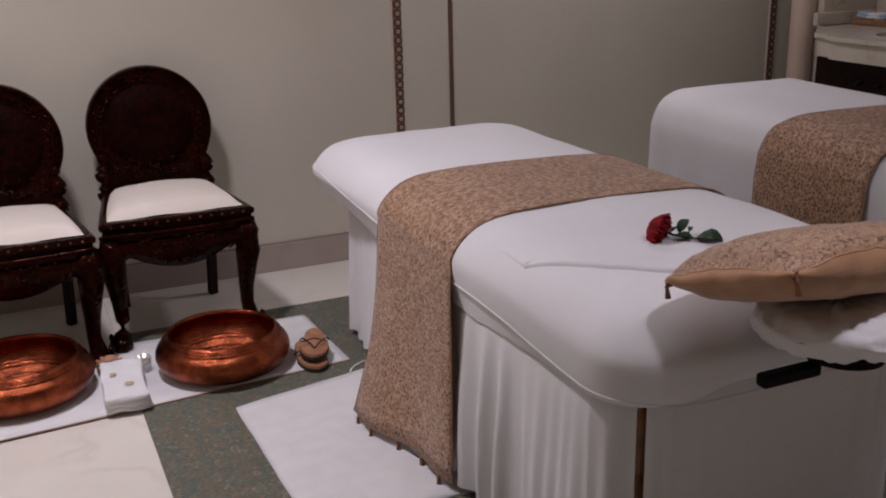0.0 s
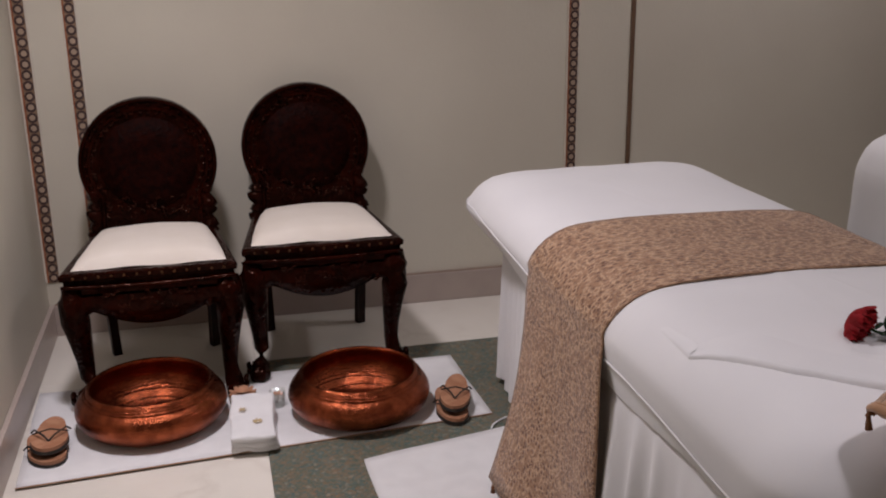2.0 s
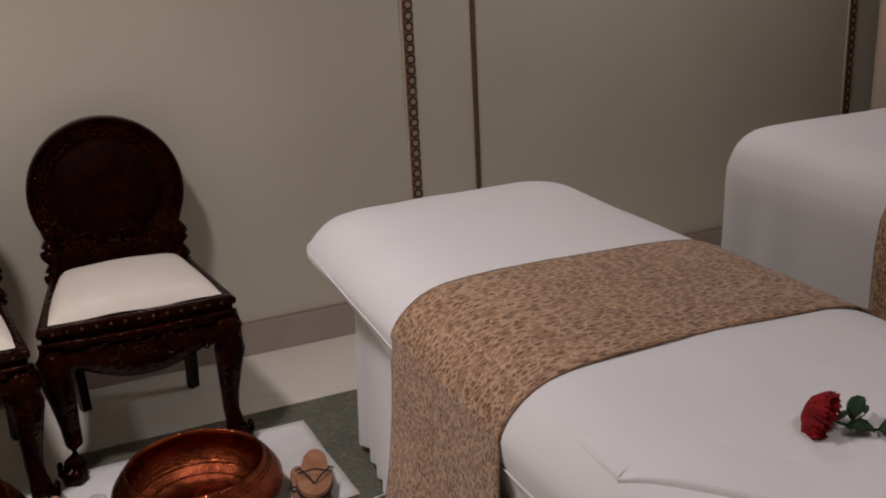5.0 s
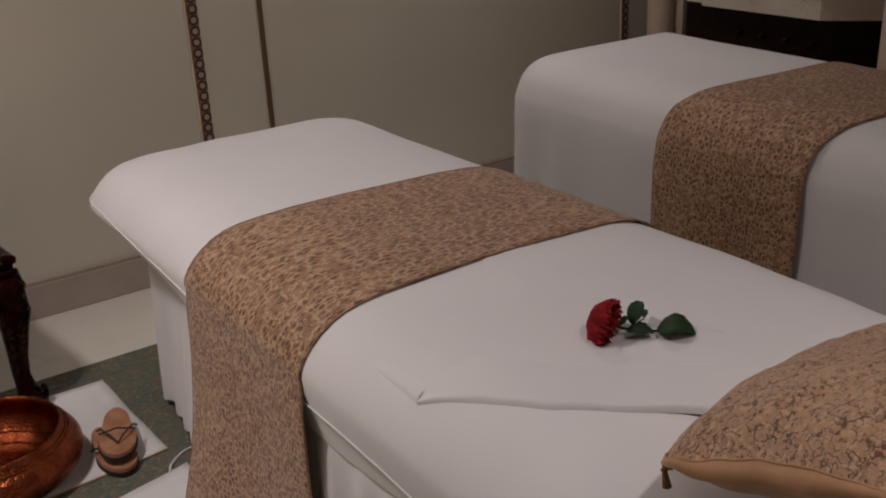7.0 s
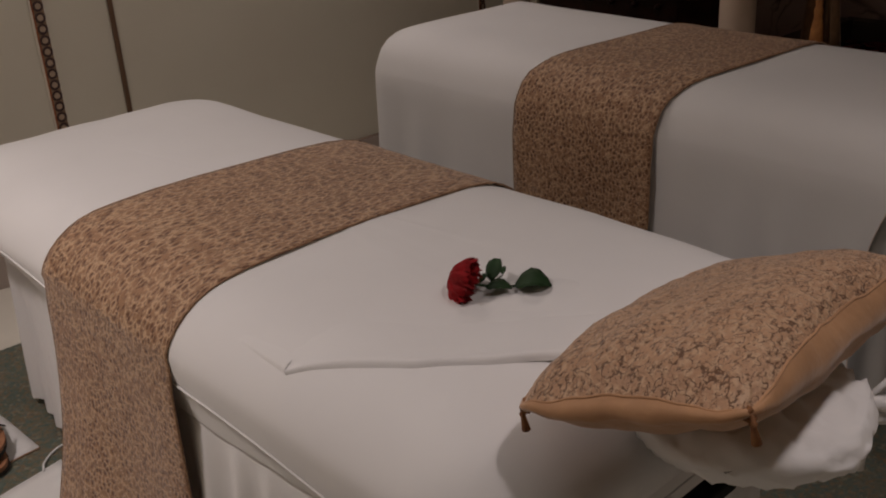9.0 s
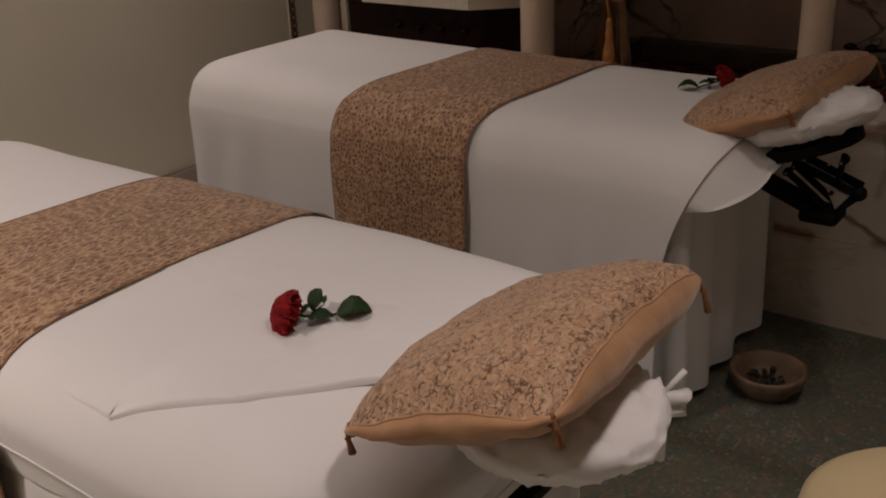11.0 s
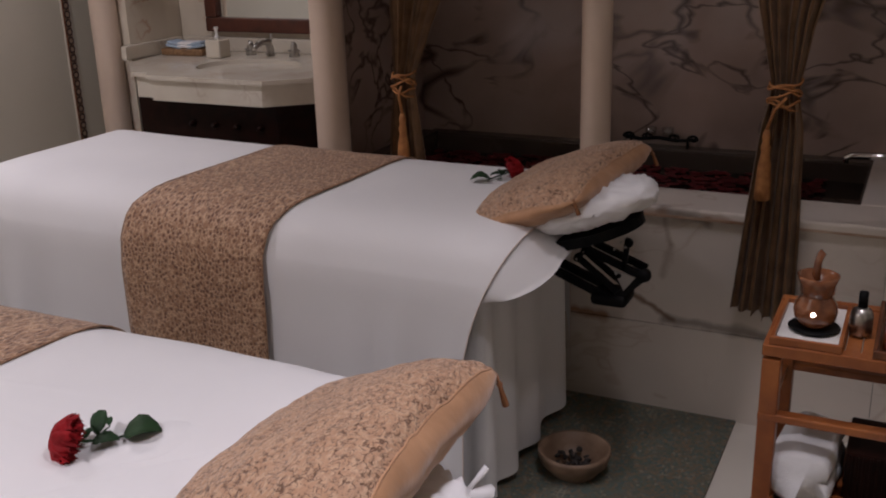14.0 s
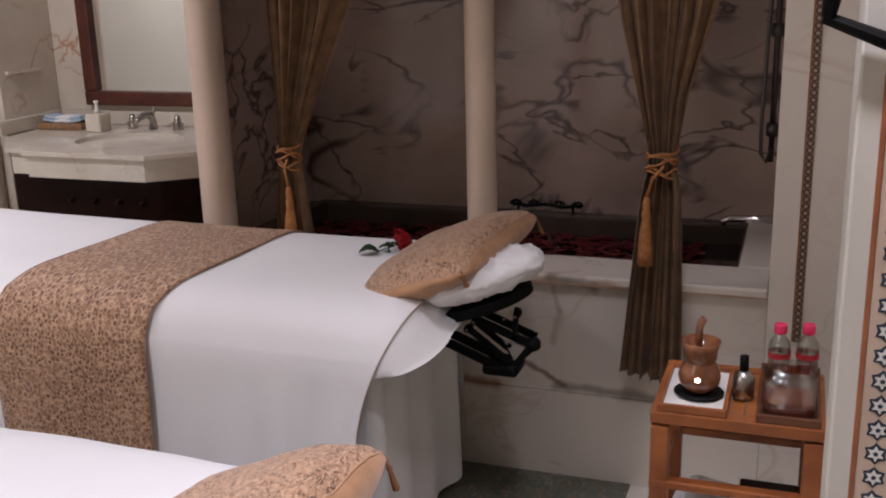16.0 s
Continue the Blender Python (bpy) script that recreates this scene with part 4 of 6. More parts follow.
def runner(cx, w, section, y0, y1, floor_left, floor_right, flare, lean, splay=0.0, lower=None, turn=1.0):
    """A brocade runner laid across a table: down one side, over the top, down the other. section: the table top's cross-section."""
    side = [(w - inset, z) for inset, z in section if z > 0.57]
    edge_z = side[-1][1]
    left = []
    for i in range(11):
        t = i / 11
        left.append((-(w + 0.006) - flare * (1 - t) ** 2, floor_left + (edge_z - floor_left) * t))
    left += [(-(a + 0.004 * a / w), z + 0.0038) for a, z in side[::-1]]
    right = [(a + 0.004 * a / w, z + 0.0038) for a, z in side]
    for i in range(1, 9):
        right.append((w + 0.006, edge_z - (edge_z - floor_right) * i / 8))
    prof = left + right
    rows = []
    m = 28
    for x, z in prof:
        row = []
        for k in range(m + 1):
            f = k / m
            low = max(0.0, (edge_z - z) / edge_z)
            across = max(0.0, min(1.0, (x + w) / (2 * w * turn)))
            skew = (lean[0] * (1 - f) + lean[1] * f) * across * (2 - across if turn < 1 else 1)
            wob = 0.004 * noise.noise(Vector((x * 6, z * 6, round(f)))) + 0.01 * noise.noise(Vector((x * 2.5, z * 3, 4 + round(f))))
            hang = max(0.0, -x - w - 0.006)
            y = y0 + (y1 - y0) * f + skew + wob - splay * low * (1 - f) * (1 if x < 0 else 0)
            ripple = 0.012 * low * math.sin(f * 9 + 1.0) + 0.003 * noise.noise(Vector((x * 5, f * 6, z * 5)))
            row.append((cx + x + hang * (1 - f) * 0.97 + (-1 if x < 0 else 1) * ripple, y, z - (lower(y - B2[1], z) if lower else 0.0) + 0.0025 * abs(noise.noise(Vector((x * 8, f * 5, 2))))))
        rows.append(row)
    bm = bmesh.new()
    sheet(bm, rows, 0.003)
    return bm, rows


RUNNER_EDGE = mat("runner_edge", (0.4, 0.24, 0.14), 0.8)


def runner_edges(root, rows):
    for k in (0, -1):
        bm = bmesh.new()
        tube(bm, [(row[k][0], row[k][1], row[k][2] + 0.0003) for row in rows], 0.0011, 5)
        part("edge_cord", bm, RUNNER_EDGE, root, "narrow woven edge", smooth=True)


def tassel(bm_mat, parent, p, length, r=0.008):
    bm = bmesh.new()
    lathe(bm, [(0.0, 0.0), (r * 0.3, -0.001), (r * 0.35, -length * 0.25), (r * 0.75, -length * 0.32), (r * 0.5, -length * 0.42), (r * 0.85, -length * 0.95), (r * 0.6, -length), (0.0, -length)], 10, *p)
    part("tassel", bm, bm_mat, parent, smooth=True)


r1 = thing("table_runner", "gold and brown brocade runner laid across the massage table", "table runner", "table runners")
bm, rows = runner(B1[0], W1, TOP_1, 2.014, 2.486, 0.034, 0.2, 0.105, (-0.02, -0.055), 0.02)
part("cloth", bm, BROCADE, r1, smooth=True)
runner_edges(r1, rows)
for k in (3, 9, 15, 21, 26):
    tassel(TASSEL, r1, rows[0][k], 0.028)
r2 = thing("table_runner", "gold and brown brocade runner over a white sheet", "table runner", "table runners")
bm, rows = runner(B2[0], W2 + 0.012, [(i + (0.012 if i > 0.05 else 0.004), z + 0.001) for i, z in TOP_2], 2.048, 2.496, 0.12, 0.15, 0.012, (-0.074, -0.09), 0.0, settle, 0.6)
part("cloth", bm, BROCADE, r2, smooth=True)
runner_edges(r2, rows)


# ---- chairs ----
def carved_material():
    m = mat("carved_rosewood", (0.017, 0.0022, 0.0009), 0.22, second=(0.005, 0.0009, 0.0005), scale=18, spec=0.13)
    m.node_tree.nodes["Principled BSDF"].inputs["Specular Tint"].default_value = (1.0, 0.5, 0.36, 1)
    nt = m.node_tree
    b = nt.nodes["Principled BSDF"]
    tc = nt.nodes.new("ShaderNodeTexCoord")
    warp = nt.nodes.new("ShaderNodeTexNoise")
    warp.inputs["Scale"].default_value = 14
    nt.links.new(tc.outputs["Object"], warp.inputs["Vector"])
    add = nt.nodes.new("ShaderNodeMixRGB")
    add.blend_type, add.inputs[0].default_value = "ADD", 0.06
    nt.links.new(tc.outputs["Object"], add.inputs[1])
    nt.links.new(warp.outputs["Color"], add.inputs[2])
    vor = nt.nodes.new("ShaderNodeTexVoronoi")
    vor.feature = "SMOOTH_F1"
    vor.inputs["Scale"].default_value = 62
    nt.links.new(add.outputs[0], vor.inputs["Vector"])
    bp = nt.nodes.new("ShaderNodeBump")
    bp.inputs["Strength"].default_value, bp.inputs["Distance"].default_value = 0.55, 0.007
    bp.invert = True
    nt.links.new(vor.outputs["Distance"], bp.inputs["Height"])
    nt.links.new(bp.outputs["Normal"], b.inputs["Normal"])
    return m


CARVED = carved_material()
STUD = mat("brass_stud", (0.13, 0.06, 0.025), 0.35, 0.9)
GLOSS_WOOD = mat("polished_carving", (0.024, 0.0034, 0.0014), 0.15, second=(0.01, 0.0016, 0.0008), scale=30, spec=0.3)
GLOSS_WOOD.node_tree.nodes["Principled BSDF"].inputs["Specular Tint"].default_value = (1.0, 0.6, 0.45, 1)
PANEL_WOOD = mat("carved_panel_wood", (0.016, 0.0023, 0.001), 0.45, second=(0.005, 0.0009, 0.0005), scale=45, bump=0.5, bump_scale=90, spec=0.03)


def chair():
    """Low carved chair, front towards -y, its middle on the floor at the origin."""
    root = thing("carved_chair", "dark carved wooden chair with round back and cream cushion", "chair", "carved chairs")
    fw, bw, d0, d1 = 0.245, 0.185, -0.235, 0.21
    # seat frame, wider at the front
    bm = bmesh.new()
    rows = []
    for z, g in ((0.375, -0.006), (0.382, 0.0), (0.425, 0.0), (0.43, 0.008), (0.445, 0.01), (0.45, 0.0)):
        rows.append([(-fw - g, d0 - g, z), (fw + g, d0 - g, z), (bw + g, d1 + g, z), (-bw - g, d1 + g, z)])
    sheet(bm, rows, closed=True)
    bm.verts.ensure_lookup_table()
    bm.faces.new([bm.verts[k] for k in range(4)])
    bm.faces.new([bm.verts[len(bm.verts) - 4 + k] for k in range(4)])
    part("seat_frame", bm, CARVED, root)
    # scalloped apron in front
    bm = bmesh.new()
    n = 24
    front, back = [], []
    for k in range(n + 1):
        x = -fw + 0.02 + (2 * fw - 0.04) * k / n
        f = abs(x) / fw
        low = 0.278 + 0.05 * min(1.0, f * 1.5) ** 2 - 0.055 * max(0.0, f - 0.72) / 0.28
        front.append([bm.verts.new((x, d0 - 0.012, 0.378)), bm.verts.new((x, d0 - 0.016, (low + 0.378) / 2)), bm.verts.new((x, d0 - 0.008, low))])
        back.append([bm.verts.new((x, d0 + 0.014, 0.378)), bm.verts.new((x, d0 + 0.014, (low + 0.378) / 2)), bm.verts.new((x, d0 + 0.01, low))])
    for k in range(n):
        for j in range(2):
            bm.faces.new((front[k][j], front[k + 1][j], front[k + 1][j + 1], front[k][j + 1]))
            bm.faces.new((back[k][j], back[k][j + 1], back[k + 1][j + 1], back[k + 1][j]))
        bm.faces.new((front[k][2], front[k + 1][2], back[k + 1][2], back[k][2]))
    part("apron", bm, CARVED, root, "scalloped carved apron", smooth=True)
    # raised moulding, brass studs and a carved spray on the front rail
    bm = bmesh.new()
    tube(bm, [(-fw - 0.004 + (2 * fw + 0.008) * k / 16, d0 - 0.014, 0.412 - 0.008 * math.sin(math.pi * k / 16)) for k in range(17)], 0.007, 8)
    part("moulding", bm, CARVED, root, "polished raised moulding", smooth=True)
    for k in range(13):
        bm = bmesh.new()
        bmesh.ops.create_icosphere(bm, subdivisions=1, radius=0.005, matrix=Matrix.Translation((-fw + 0.03 + (2 * fw - 0.06) * k / 12, d0 - 0.011, 0.438)))
        part("stud", bm, STUD, root, "small brass stud" if k == 0 else "", smooth=True)
    rng = random.Random(8)
    for k in range(26):
        x, z, r = rng.uniform(-0.17, 0.17), 0.352 + rng.uniform(-0.025, 0.035), rng.uniform(0.007, 0.013)
        a0, way = rng.uniform(0, 6.28), rng.choice((-1, 1))
        bm = bmesh.new()
        tube(bm, [(x + r * (1 - 0.12 * q) * math.cos(a0 + way * 0.75 * q), d0 - 0.0145, z + r * (1 - 0.12 * q) * math.sin(a0 + way * 0.75 * q)) for q in range(7)], [0.002, 0.0035, 0.004, 0.004, 0.0035, 0.003, 0.002], 5)
        part("carved_scroll", bm, GLOSS_WOOD, root, smooth=True)
    for sx in (-1, 1):
        bm = bmesh.new()
        box(bm, sx * (bw + 0.02) - 0.012, sx * (bw + 0.02) + 0.012, d0 + 0.02, d1, 0.335, 0.378, 0.004)
        part("side_rail", bm, CARVED, root)
        # cabriole front leg with claw foot
        bm = bmesh.new()
        path, rad = [], []
        for t, dy, dx, r in ((0.0, 0.0, 0.0, 0.038), (0.1, -0.012, 0.004, 0.044), (0.25, -0.016, 0.004, 0.043), (0.42, -0.004, -0.002, 0.034), (0.6, 0.012, -0.006, 0.026), (0.75, 0.016, -0.008, 0.023), (0.86, 0.006, -0.002, 0.028), (0.93, -0.012, 0.003, 0.031), (0.975, -0.02, 0.005, 0.03), (1.0, -0.02, 0.005, 0.024)):
            path.append((sx * (fw - 0.025 + dx), d0 + 0.022 + dy, 0.40 * (1 - t)))
            rad.append(r)
        tube(bm, path, rad, 12)
        part("front_leg", bm, CARVED, root, "curved leg with claw foot", smooth=True)
        bm = bmesh.new()
        made = bmesh.ops.create_uvsphere(bm, u_segments=14, v_segments=10, radius=0.034)
        for v in made["verts"]:
            a = math.atan2(v.co.y, v.co.x)
            v.co *= 1 + 0.09 * math.cos(5 * a)
            v.co = Vector((v.co.x + sx * (fw - 0.02), v.co.y + d0 - 0.002, max(0.0, v.co.z * 0.85 + 0.028)))
        tube(bm, [(sx * (fw + 0.012), d0 + 0.012 + 0.013 * math.cos(0.628 * q), 0.046 + 0.015 * math.sin(0.628 * q)) for q in range(10)], 0.008, 7, closed=True)
        part("claw", bm, CARVED, root, smooth=True)
        bm = bmesh.new()
        tube(bm, [(sx * (bw - 0.015), d1 - 0.02, 0.44), (sx * (bw - 0.015), d1 - 0.02, 0.2), (sx * (bw - 0.02), d1 + 0.005, 0.0)], [0.024, 0.021, 0.02], 4)
        part("back_leg", bm, DARK_WOOD, root)
        # carved shoulder scroll beside the back
        bm = bmesh.new()
        path, rad = [], []
        for k in range(19):
            t = k / 18
            path.append((sx * (0.182 + 0.004 * math.sin(t * 14)), d1 - 0.005 + 0.022 * t, 0.43 + 0.16 * t))
            rad.append(0.024 + 0.005 * math.sin(t * 14 + 0.6) - 0.014 * max(0.0, t - 0.75) / 0.25)
        tube(bm, path, rad, 12)
        part("back_scroll", bm, CARVED, root, smooth=True)
    # round back, leaning a little
    def lean(x, z, off):
        return (x, d1 + off + (z - 0.44) * 0.13, z)
    prof = []
    for k in range(40):
        a = -0.62 + (math.pi + 1.24) * k / 39
        prof.append((0.222 * math.cos(a), 0.672 + 0.216 * math.sin(a)))
    prof = [(0.188, 0.43)] + prof + [(-0.188, 0.43)]
    bm = bmesh.new()
    rings = []
    for s, off in ((1.0, 0.018), (1.0, -0.012), (0.985, -0.02), (0.95, -0.02), (0.93, -0.011), (0.89, -0.011), (0.87, -0.016), (0.83, -0.016), (0.81, -0.008), (0.4, -0.006)):
        rings.append([lean(x * s, 0.66 + (z - 0.66) * s if z > 0.44 else z, off) for x, z in prof])
    sheet(bm, rings, closed=True)
    bm.verts.ensure_lookup_table()
    m = len(prof)
    bm.faces.new([bm.verts[k] for k in range(m)])
    bm.faces.new([bm.verts[len(rings) * m - m + k] for k in range(m)])
    part("backrest", bm, CARVED, root, "round carved backrest with raised rim")
    bm = bmesh.new()
    panel = [(0.158 * math.cos(2 * math.pi * k / 40), 0.672 + 0.152 * math.sin(2 * math.pi * k / 40)) for k in range(40)]
    sheet(bm, [[lean(x * q, 0.672 + (z - 0.672) * q, off) for x, z in panel] for q, off in ((1.0, -0.006), (0.985, -0.0125), (0.5, -0.0125), (0.02, -0.0125))], closed=True)
    part("back_panel", bm, PANEL_WOOD, root, "dark finely carved centre panel", smooth=True)
    bm = bmesh.new()
    for k in range(26):
        a = -0.5 + (math.pi + 1.0) * k / 25
        c = lean(0.2 * math.cos(a), 0.672 + 0.195 * math.sin(a), -0.014)
        bmesh.ops.create_icosphere(bm, subdivisions=1, radius=0.0075, matrix=Matrix.Translation(c))
    part("bead_rim", bm, CARVED, root, smooth=True)
    # shallow curls carved round the rim and across the lower back
    rng = random.Random(3)
    spots = []
    for k in range(30):
        a = -0.55 + (math.pi + 1.1) * k / 29
        spots.append((0.178 * math.cos(a), 0.672 + 0.173 * math.sin(a), 0.011))
    for k in range(34):
        spots.append((rng.uniform(-0.15, 0.15), 0.5 + 0.055 * rng.random() ** 1.5, rng.uniform(0.008, 0.014)))
    for x, z, r in spots:
        a0, way = rng.uniform(0, 6.28), rng.choice((-1, 1))
        pts = [lean(x + r * (1 - 0.12 * q) * math.cos(a0 + way * 0.75 * q), z + r * (1 - 0.12 * q) * math.sin(a0 + way * 0.75 * q), -0.013) for q in range(7)]
        bm = bmesh.new()
        tube(bm, pts, [0.002, 0.0035, 0.004, 0.004, 0.0035, 0.003, 0.002], 5)
        part("carved_scroll", bm, GLOSS_WOOD, root, smooth=True)
    # cushion
    bm = bmesh.new()
    rows = []
    n = 18
    for j in range(n + 1):
        v = -1 + 2 * j / n
        row = []
        for k in range(n + 1):
            u = -1 + 2 * k / n
            w = (fw - 0.015) + ((bw - 0.01) - (fw - 0.015)) * (v + 1) / 2
            y = (d0 + 0.02 + d1 - 0.03) / 2 + v * (d1 - d0 - 0.05) / 2
            dome = ((1 - u ** 4) * (1 - v ** 4)) ** 0.45
            row.append((u * w * (1 - 0.03 * v * v), y, 0.452 + 0.042 * dome + 0.004 * noise.noise(Vector((u * 2, v * 2, 0)))))
        rows.append(row)
    sheet(bm, rows)
    part("seat_cushion", bm, CUSHION, root, "cream padded seat cushion", smooth=True)
    return root


chair_a = chair()
chair_a.matrix_basis = pose(0.654, 3.533, 0, 0, 0, -0.5)
copy_thing(chair_a, pose(0.126, 3.445, 0, 0, 0, 0.0) @ Matrix.Diagonal((1, 1, 0.985, 1)))


# ---- foot bowls ----
def foot_bowl():
    root = thing("foot_bowl", "wide hammered copper foot bowl standing on a white mat", "bowl", "copper foot bowls")
    prof = [(0.0, 0.0), (0.14, 0.0), (0.165, 0.005), (0.188, 0.018), (0.202, 0.036), (0.208, 0.056), (0.206, 0.072), (0.199, 0.086), (0.19, 0.096), (0.183, 0.101), (0.181, 0.107), (0.175, 0.112), (0.172, 0.122), (0.166, 0.126), (0.161, 0.121), (0.163, 0.106), (0.17, 0.098), (0.174, 0.08), (0.17, 0.06), (0.155, 0.038), (0.148, 0.03), (0.13, 0.02), (0.126, 0.014), (0.06, 0.011), (0.0, 0.011)]
    part("body", lathe(bmesh.new(), prof, 64), COPPER, root, smooth=True)
    bm = bmesh.new()
    for r, z in ((0.1835, 0.1045), (0.178, 0.1105), (0.1585, 0.043), (0.151, 0.035), (0.1275, 0.017)):
        tube(bm, [(r * math.cos(2 * math.pi * k / 48), r * math.sin(2 * math.pi * k / 48), z) for k in range(48)], 0.0022, 6, closed=True)
    part("rim_bead", bm, COPPER, root, smooth=True)
    return root


MAT_TOP = 0.009
bowl = foot_bowl()
bowl.matrix_basis = pose(0.708, 3.02, MAT_TOP + 0.0005) @ Matrix.Scale(1.02, 4)
copy_thing(bowl, pose(0.104, 3.085, MAT_TOP + 0.0005, 0, 0, 40) @ Matrix.Scale(1.02, 4))


# ---- mats, towels, sandals ----
def flat_cloth(corners, z, thick, material, nx=30, ny=14, rough=0.0015):
    """A towel spread flat between four corners, its edges slightly uneven."""
    a, b, c, d = [Vector((*p, 0)) for p in corners]
    rows = []
    for j in range(ny + 1):
        v = j / ny
        row = []
        for k in range(nx + 1):
            u = k / nx
            p = (a.lerp(b, u)).lerp(d.lerp(c, u), v)
            wob = 0.004 * noise.noise(Vector((p.x * 7, p.y * 7, 3)))
            row.append((p.x + wob, p.y + wob, z + thick + rough * (0.5 + noise.noise(Vector((p.x * 6, p.y * 6, 0))))))
        rows.append(row)
    bm = bmesh.new()
    sheet(bm, rows)
    edge = [e for e in bm.edges if len(e.link_faces) == 1]
    made = bmesh.ops.extrude_edge_only(bm, edges=edge)
    for v in made["geom"]:
        if isinstance(v, bmesh.types.BMVert):
            v.co.z = z
    return bm


mat_cloth = flat_cloth([(-0.235, 2.782), (1.086, 2.882), (1.066, 3.335), (-0.255, 3.372)], 0.0045, 0.004, TOWEL, 40, 16, 0.0008)
mat_ob = part("floor_mat", mat_cloth, TOWEL, None, "long white towel mat spread on the floor before the chairs", True, "mat")
# thin brown line along the mat's front edge
bm = bmesh.new()
tube(bm, [(-0.235 + 1.321 * k / 24, 2.7805 + 0.1 * k / 24, 0.0072) for k in range(25)], 0.0022, 6)
part("front_edge_line", bm, RUNNER_EDGE, mat_ob, "thin brown line along the front edge", smooth=True)
side_cloth = flat_cloth([(0.685, 2.0), (1.12, 1.98), (1.10, 2.79), (0.672, 2.70)], 0.0045, 0.006, TOWEL, 16, 24)
part("floor_towel", side_cloth, TOWEL, None, "white towel spread on the carpet beside the massage table", True, "towel")


def folded_towel(w, l, layers, t):
    """A folded towel: stacked layers with a round fold in front."""
    bm = bmesh.new()
    for k in range(layers):
        z = k * t
        g = 0.003 * (k % 2)
        box(bm, -w / 2 + g, w / 2 - g, -l / 2 + g, l / 2 - g, z, z + t * 0.97, t * 0.45, 3)
    return bm


root = thing("folded_hand_towel", "folded white hand towel with a small flower on it", "towel", at=(0.388, 2.925, MAT_TOP), rz=-3)
bm = bmesh.new()
for k in range(3):
    box(bm, -0.066 + 0.004 * (k % 2), 0.066 - 0.003 * k, -0.125 + 0.006 * (2 - k), 0.115, k * 0.019, (k + 1) * 0.019 + 0.001, 0.008, 3)
bmesh.ops.subdivide_edges(bm, edges=[e for e in bm.edges if e.calc_length() > 0.03], cuts=7, use_grid_fill=True)
for v in bm.verts:
    lift = 0.02 * max(0.0, v.co.y / 0.12) * v.co.z / 0.055
    v.co += Vector((0.007 * noise.noise(v.co * 15), 0.007 * noise.noise(v.co * 15 + Vector((5, 0, 0))), lift + 0.007 * noise.noise(v.co * 19) + 0.0025 * noise.noise(v.co * 60)))
    v.co.z = max(v.co.z, 0.0)
part("towel", bm, TOWEL, root, smooth=True)


def blossom(bm, c, r, petals, tilt=0.35):
    for k in range(petals):
        a = 2 * math.pi * k / petals
        d, s = Vector((math.cos(a), math.sin(a), tilt)), Vector((-math.sin(a), math.cos(a), 0))
        c0 = Vector(c)
        rows = [[c0 + d * r * 0.1 - s * r * 0.05, c0 + d * r * 0.1 + s * r * 0.05], [c0 + d * r * 0.55 - s * r * 0.28, c0 + d * r * 0.55 + s * r * 0.28], [c0 + d * r - s * r * 0.12, c0 + d * r + s * r * 0.12]]
        sheet(bm, rows)


DRY_FLOWER = mat("dried_flower", (0.5, 0.38, 0.2), 0.8)
bm = bmesh.new()
blossom(bm, (0.012, -0.04, 0.057), 0.015, 7)
part("flower", bm, DRY_FLOWER, root, "small pale flower head")
bm = bmesh.new()
blossom(bm, (-0.03, 0.03, 0.064), 0.012, 6)
part("flower", bm, DRY_FLOWER, root, "small pale flower head")

root = thing("flower_pot", "small brass dish holding a pale flower head", "flower dish", at=(0.366, 3.125, MAT_TOP))
part("dish", lathe(bmesh.new(), [(0.0, 0.0), (0.03, 0.0), (0.04, 0.012), (0.042, 0.035), (0.038, 0.036), (0.034, 0.014), (0.0, 0.006)], 24), WICKER, root, smooth=True)
bm = bmesh.new()
blossom(bm, (0, 0, 0.034), 0.042, 9, 0.3)
blossom(bm, (0, 0, 0.04), 0.026, 7, 0.5)
part("flower", bm, LEATHER, root, "dried orange-brown flower head")
root = thing("glass_votive", "small clear glass cup with dried petals", "cup", at=(0.468, 3.095, MAT_TOP))
part("cup", lathe(bmesh.new(), [(0.0, 0.0), (0.022, 0.0), (0.025, 0.05), (0.0225, 0.05), (0.02, 0.004), (0.0, 0.004)], 20), GLASS, root, smooth=True)
bm = bmesh.new()
blossom(bm, (0, 0, 0.035), 0.018, 6)
part("petals", bm, LEATHER, root, "dried brown petals")


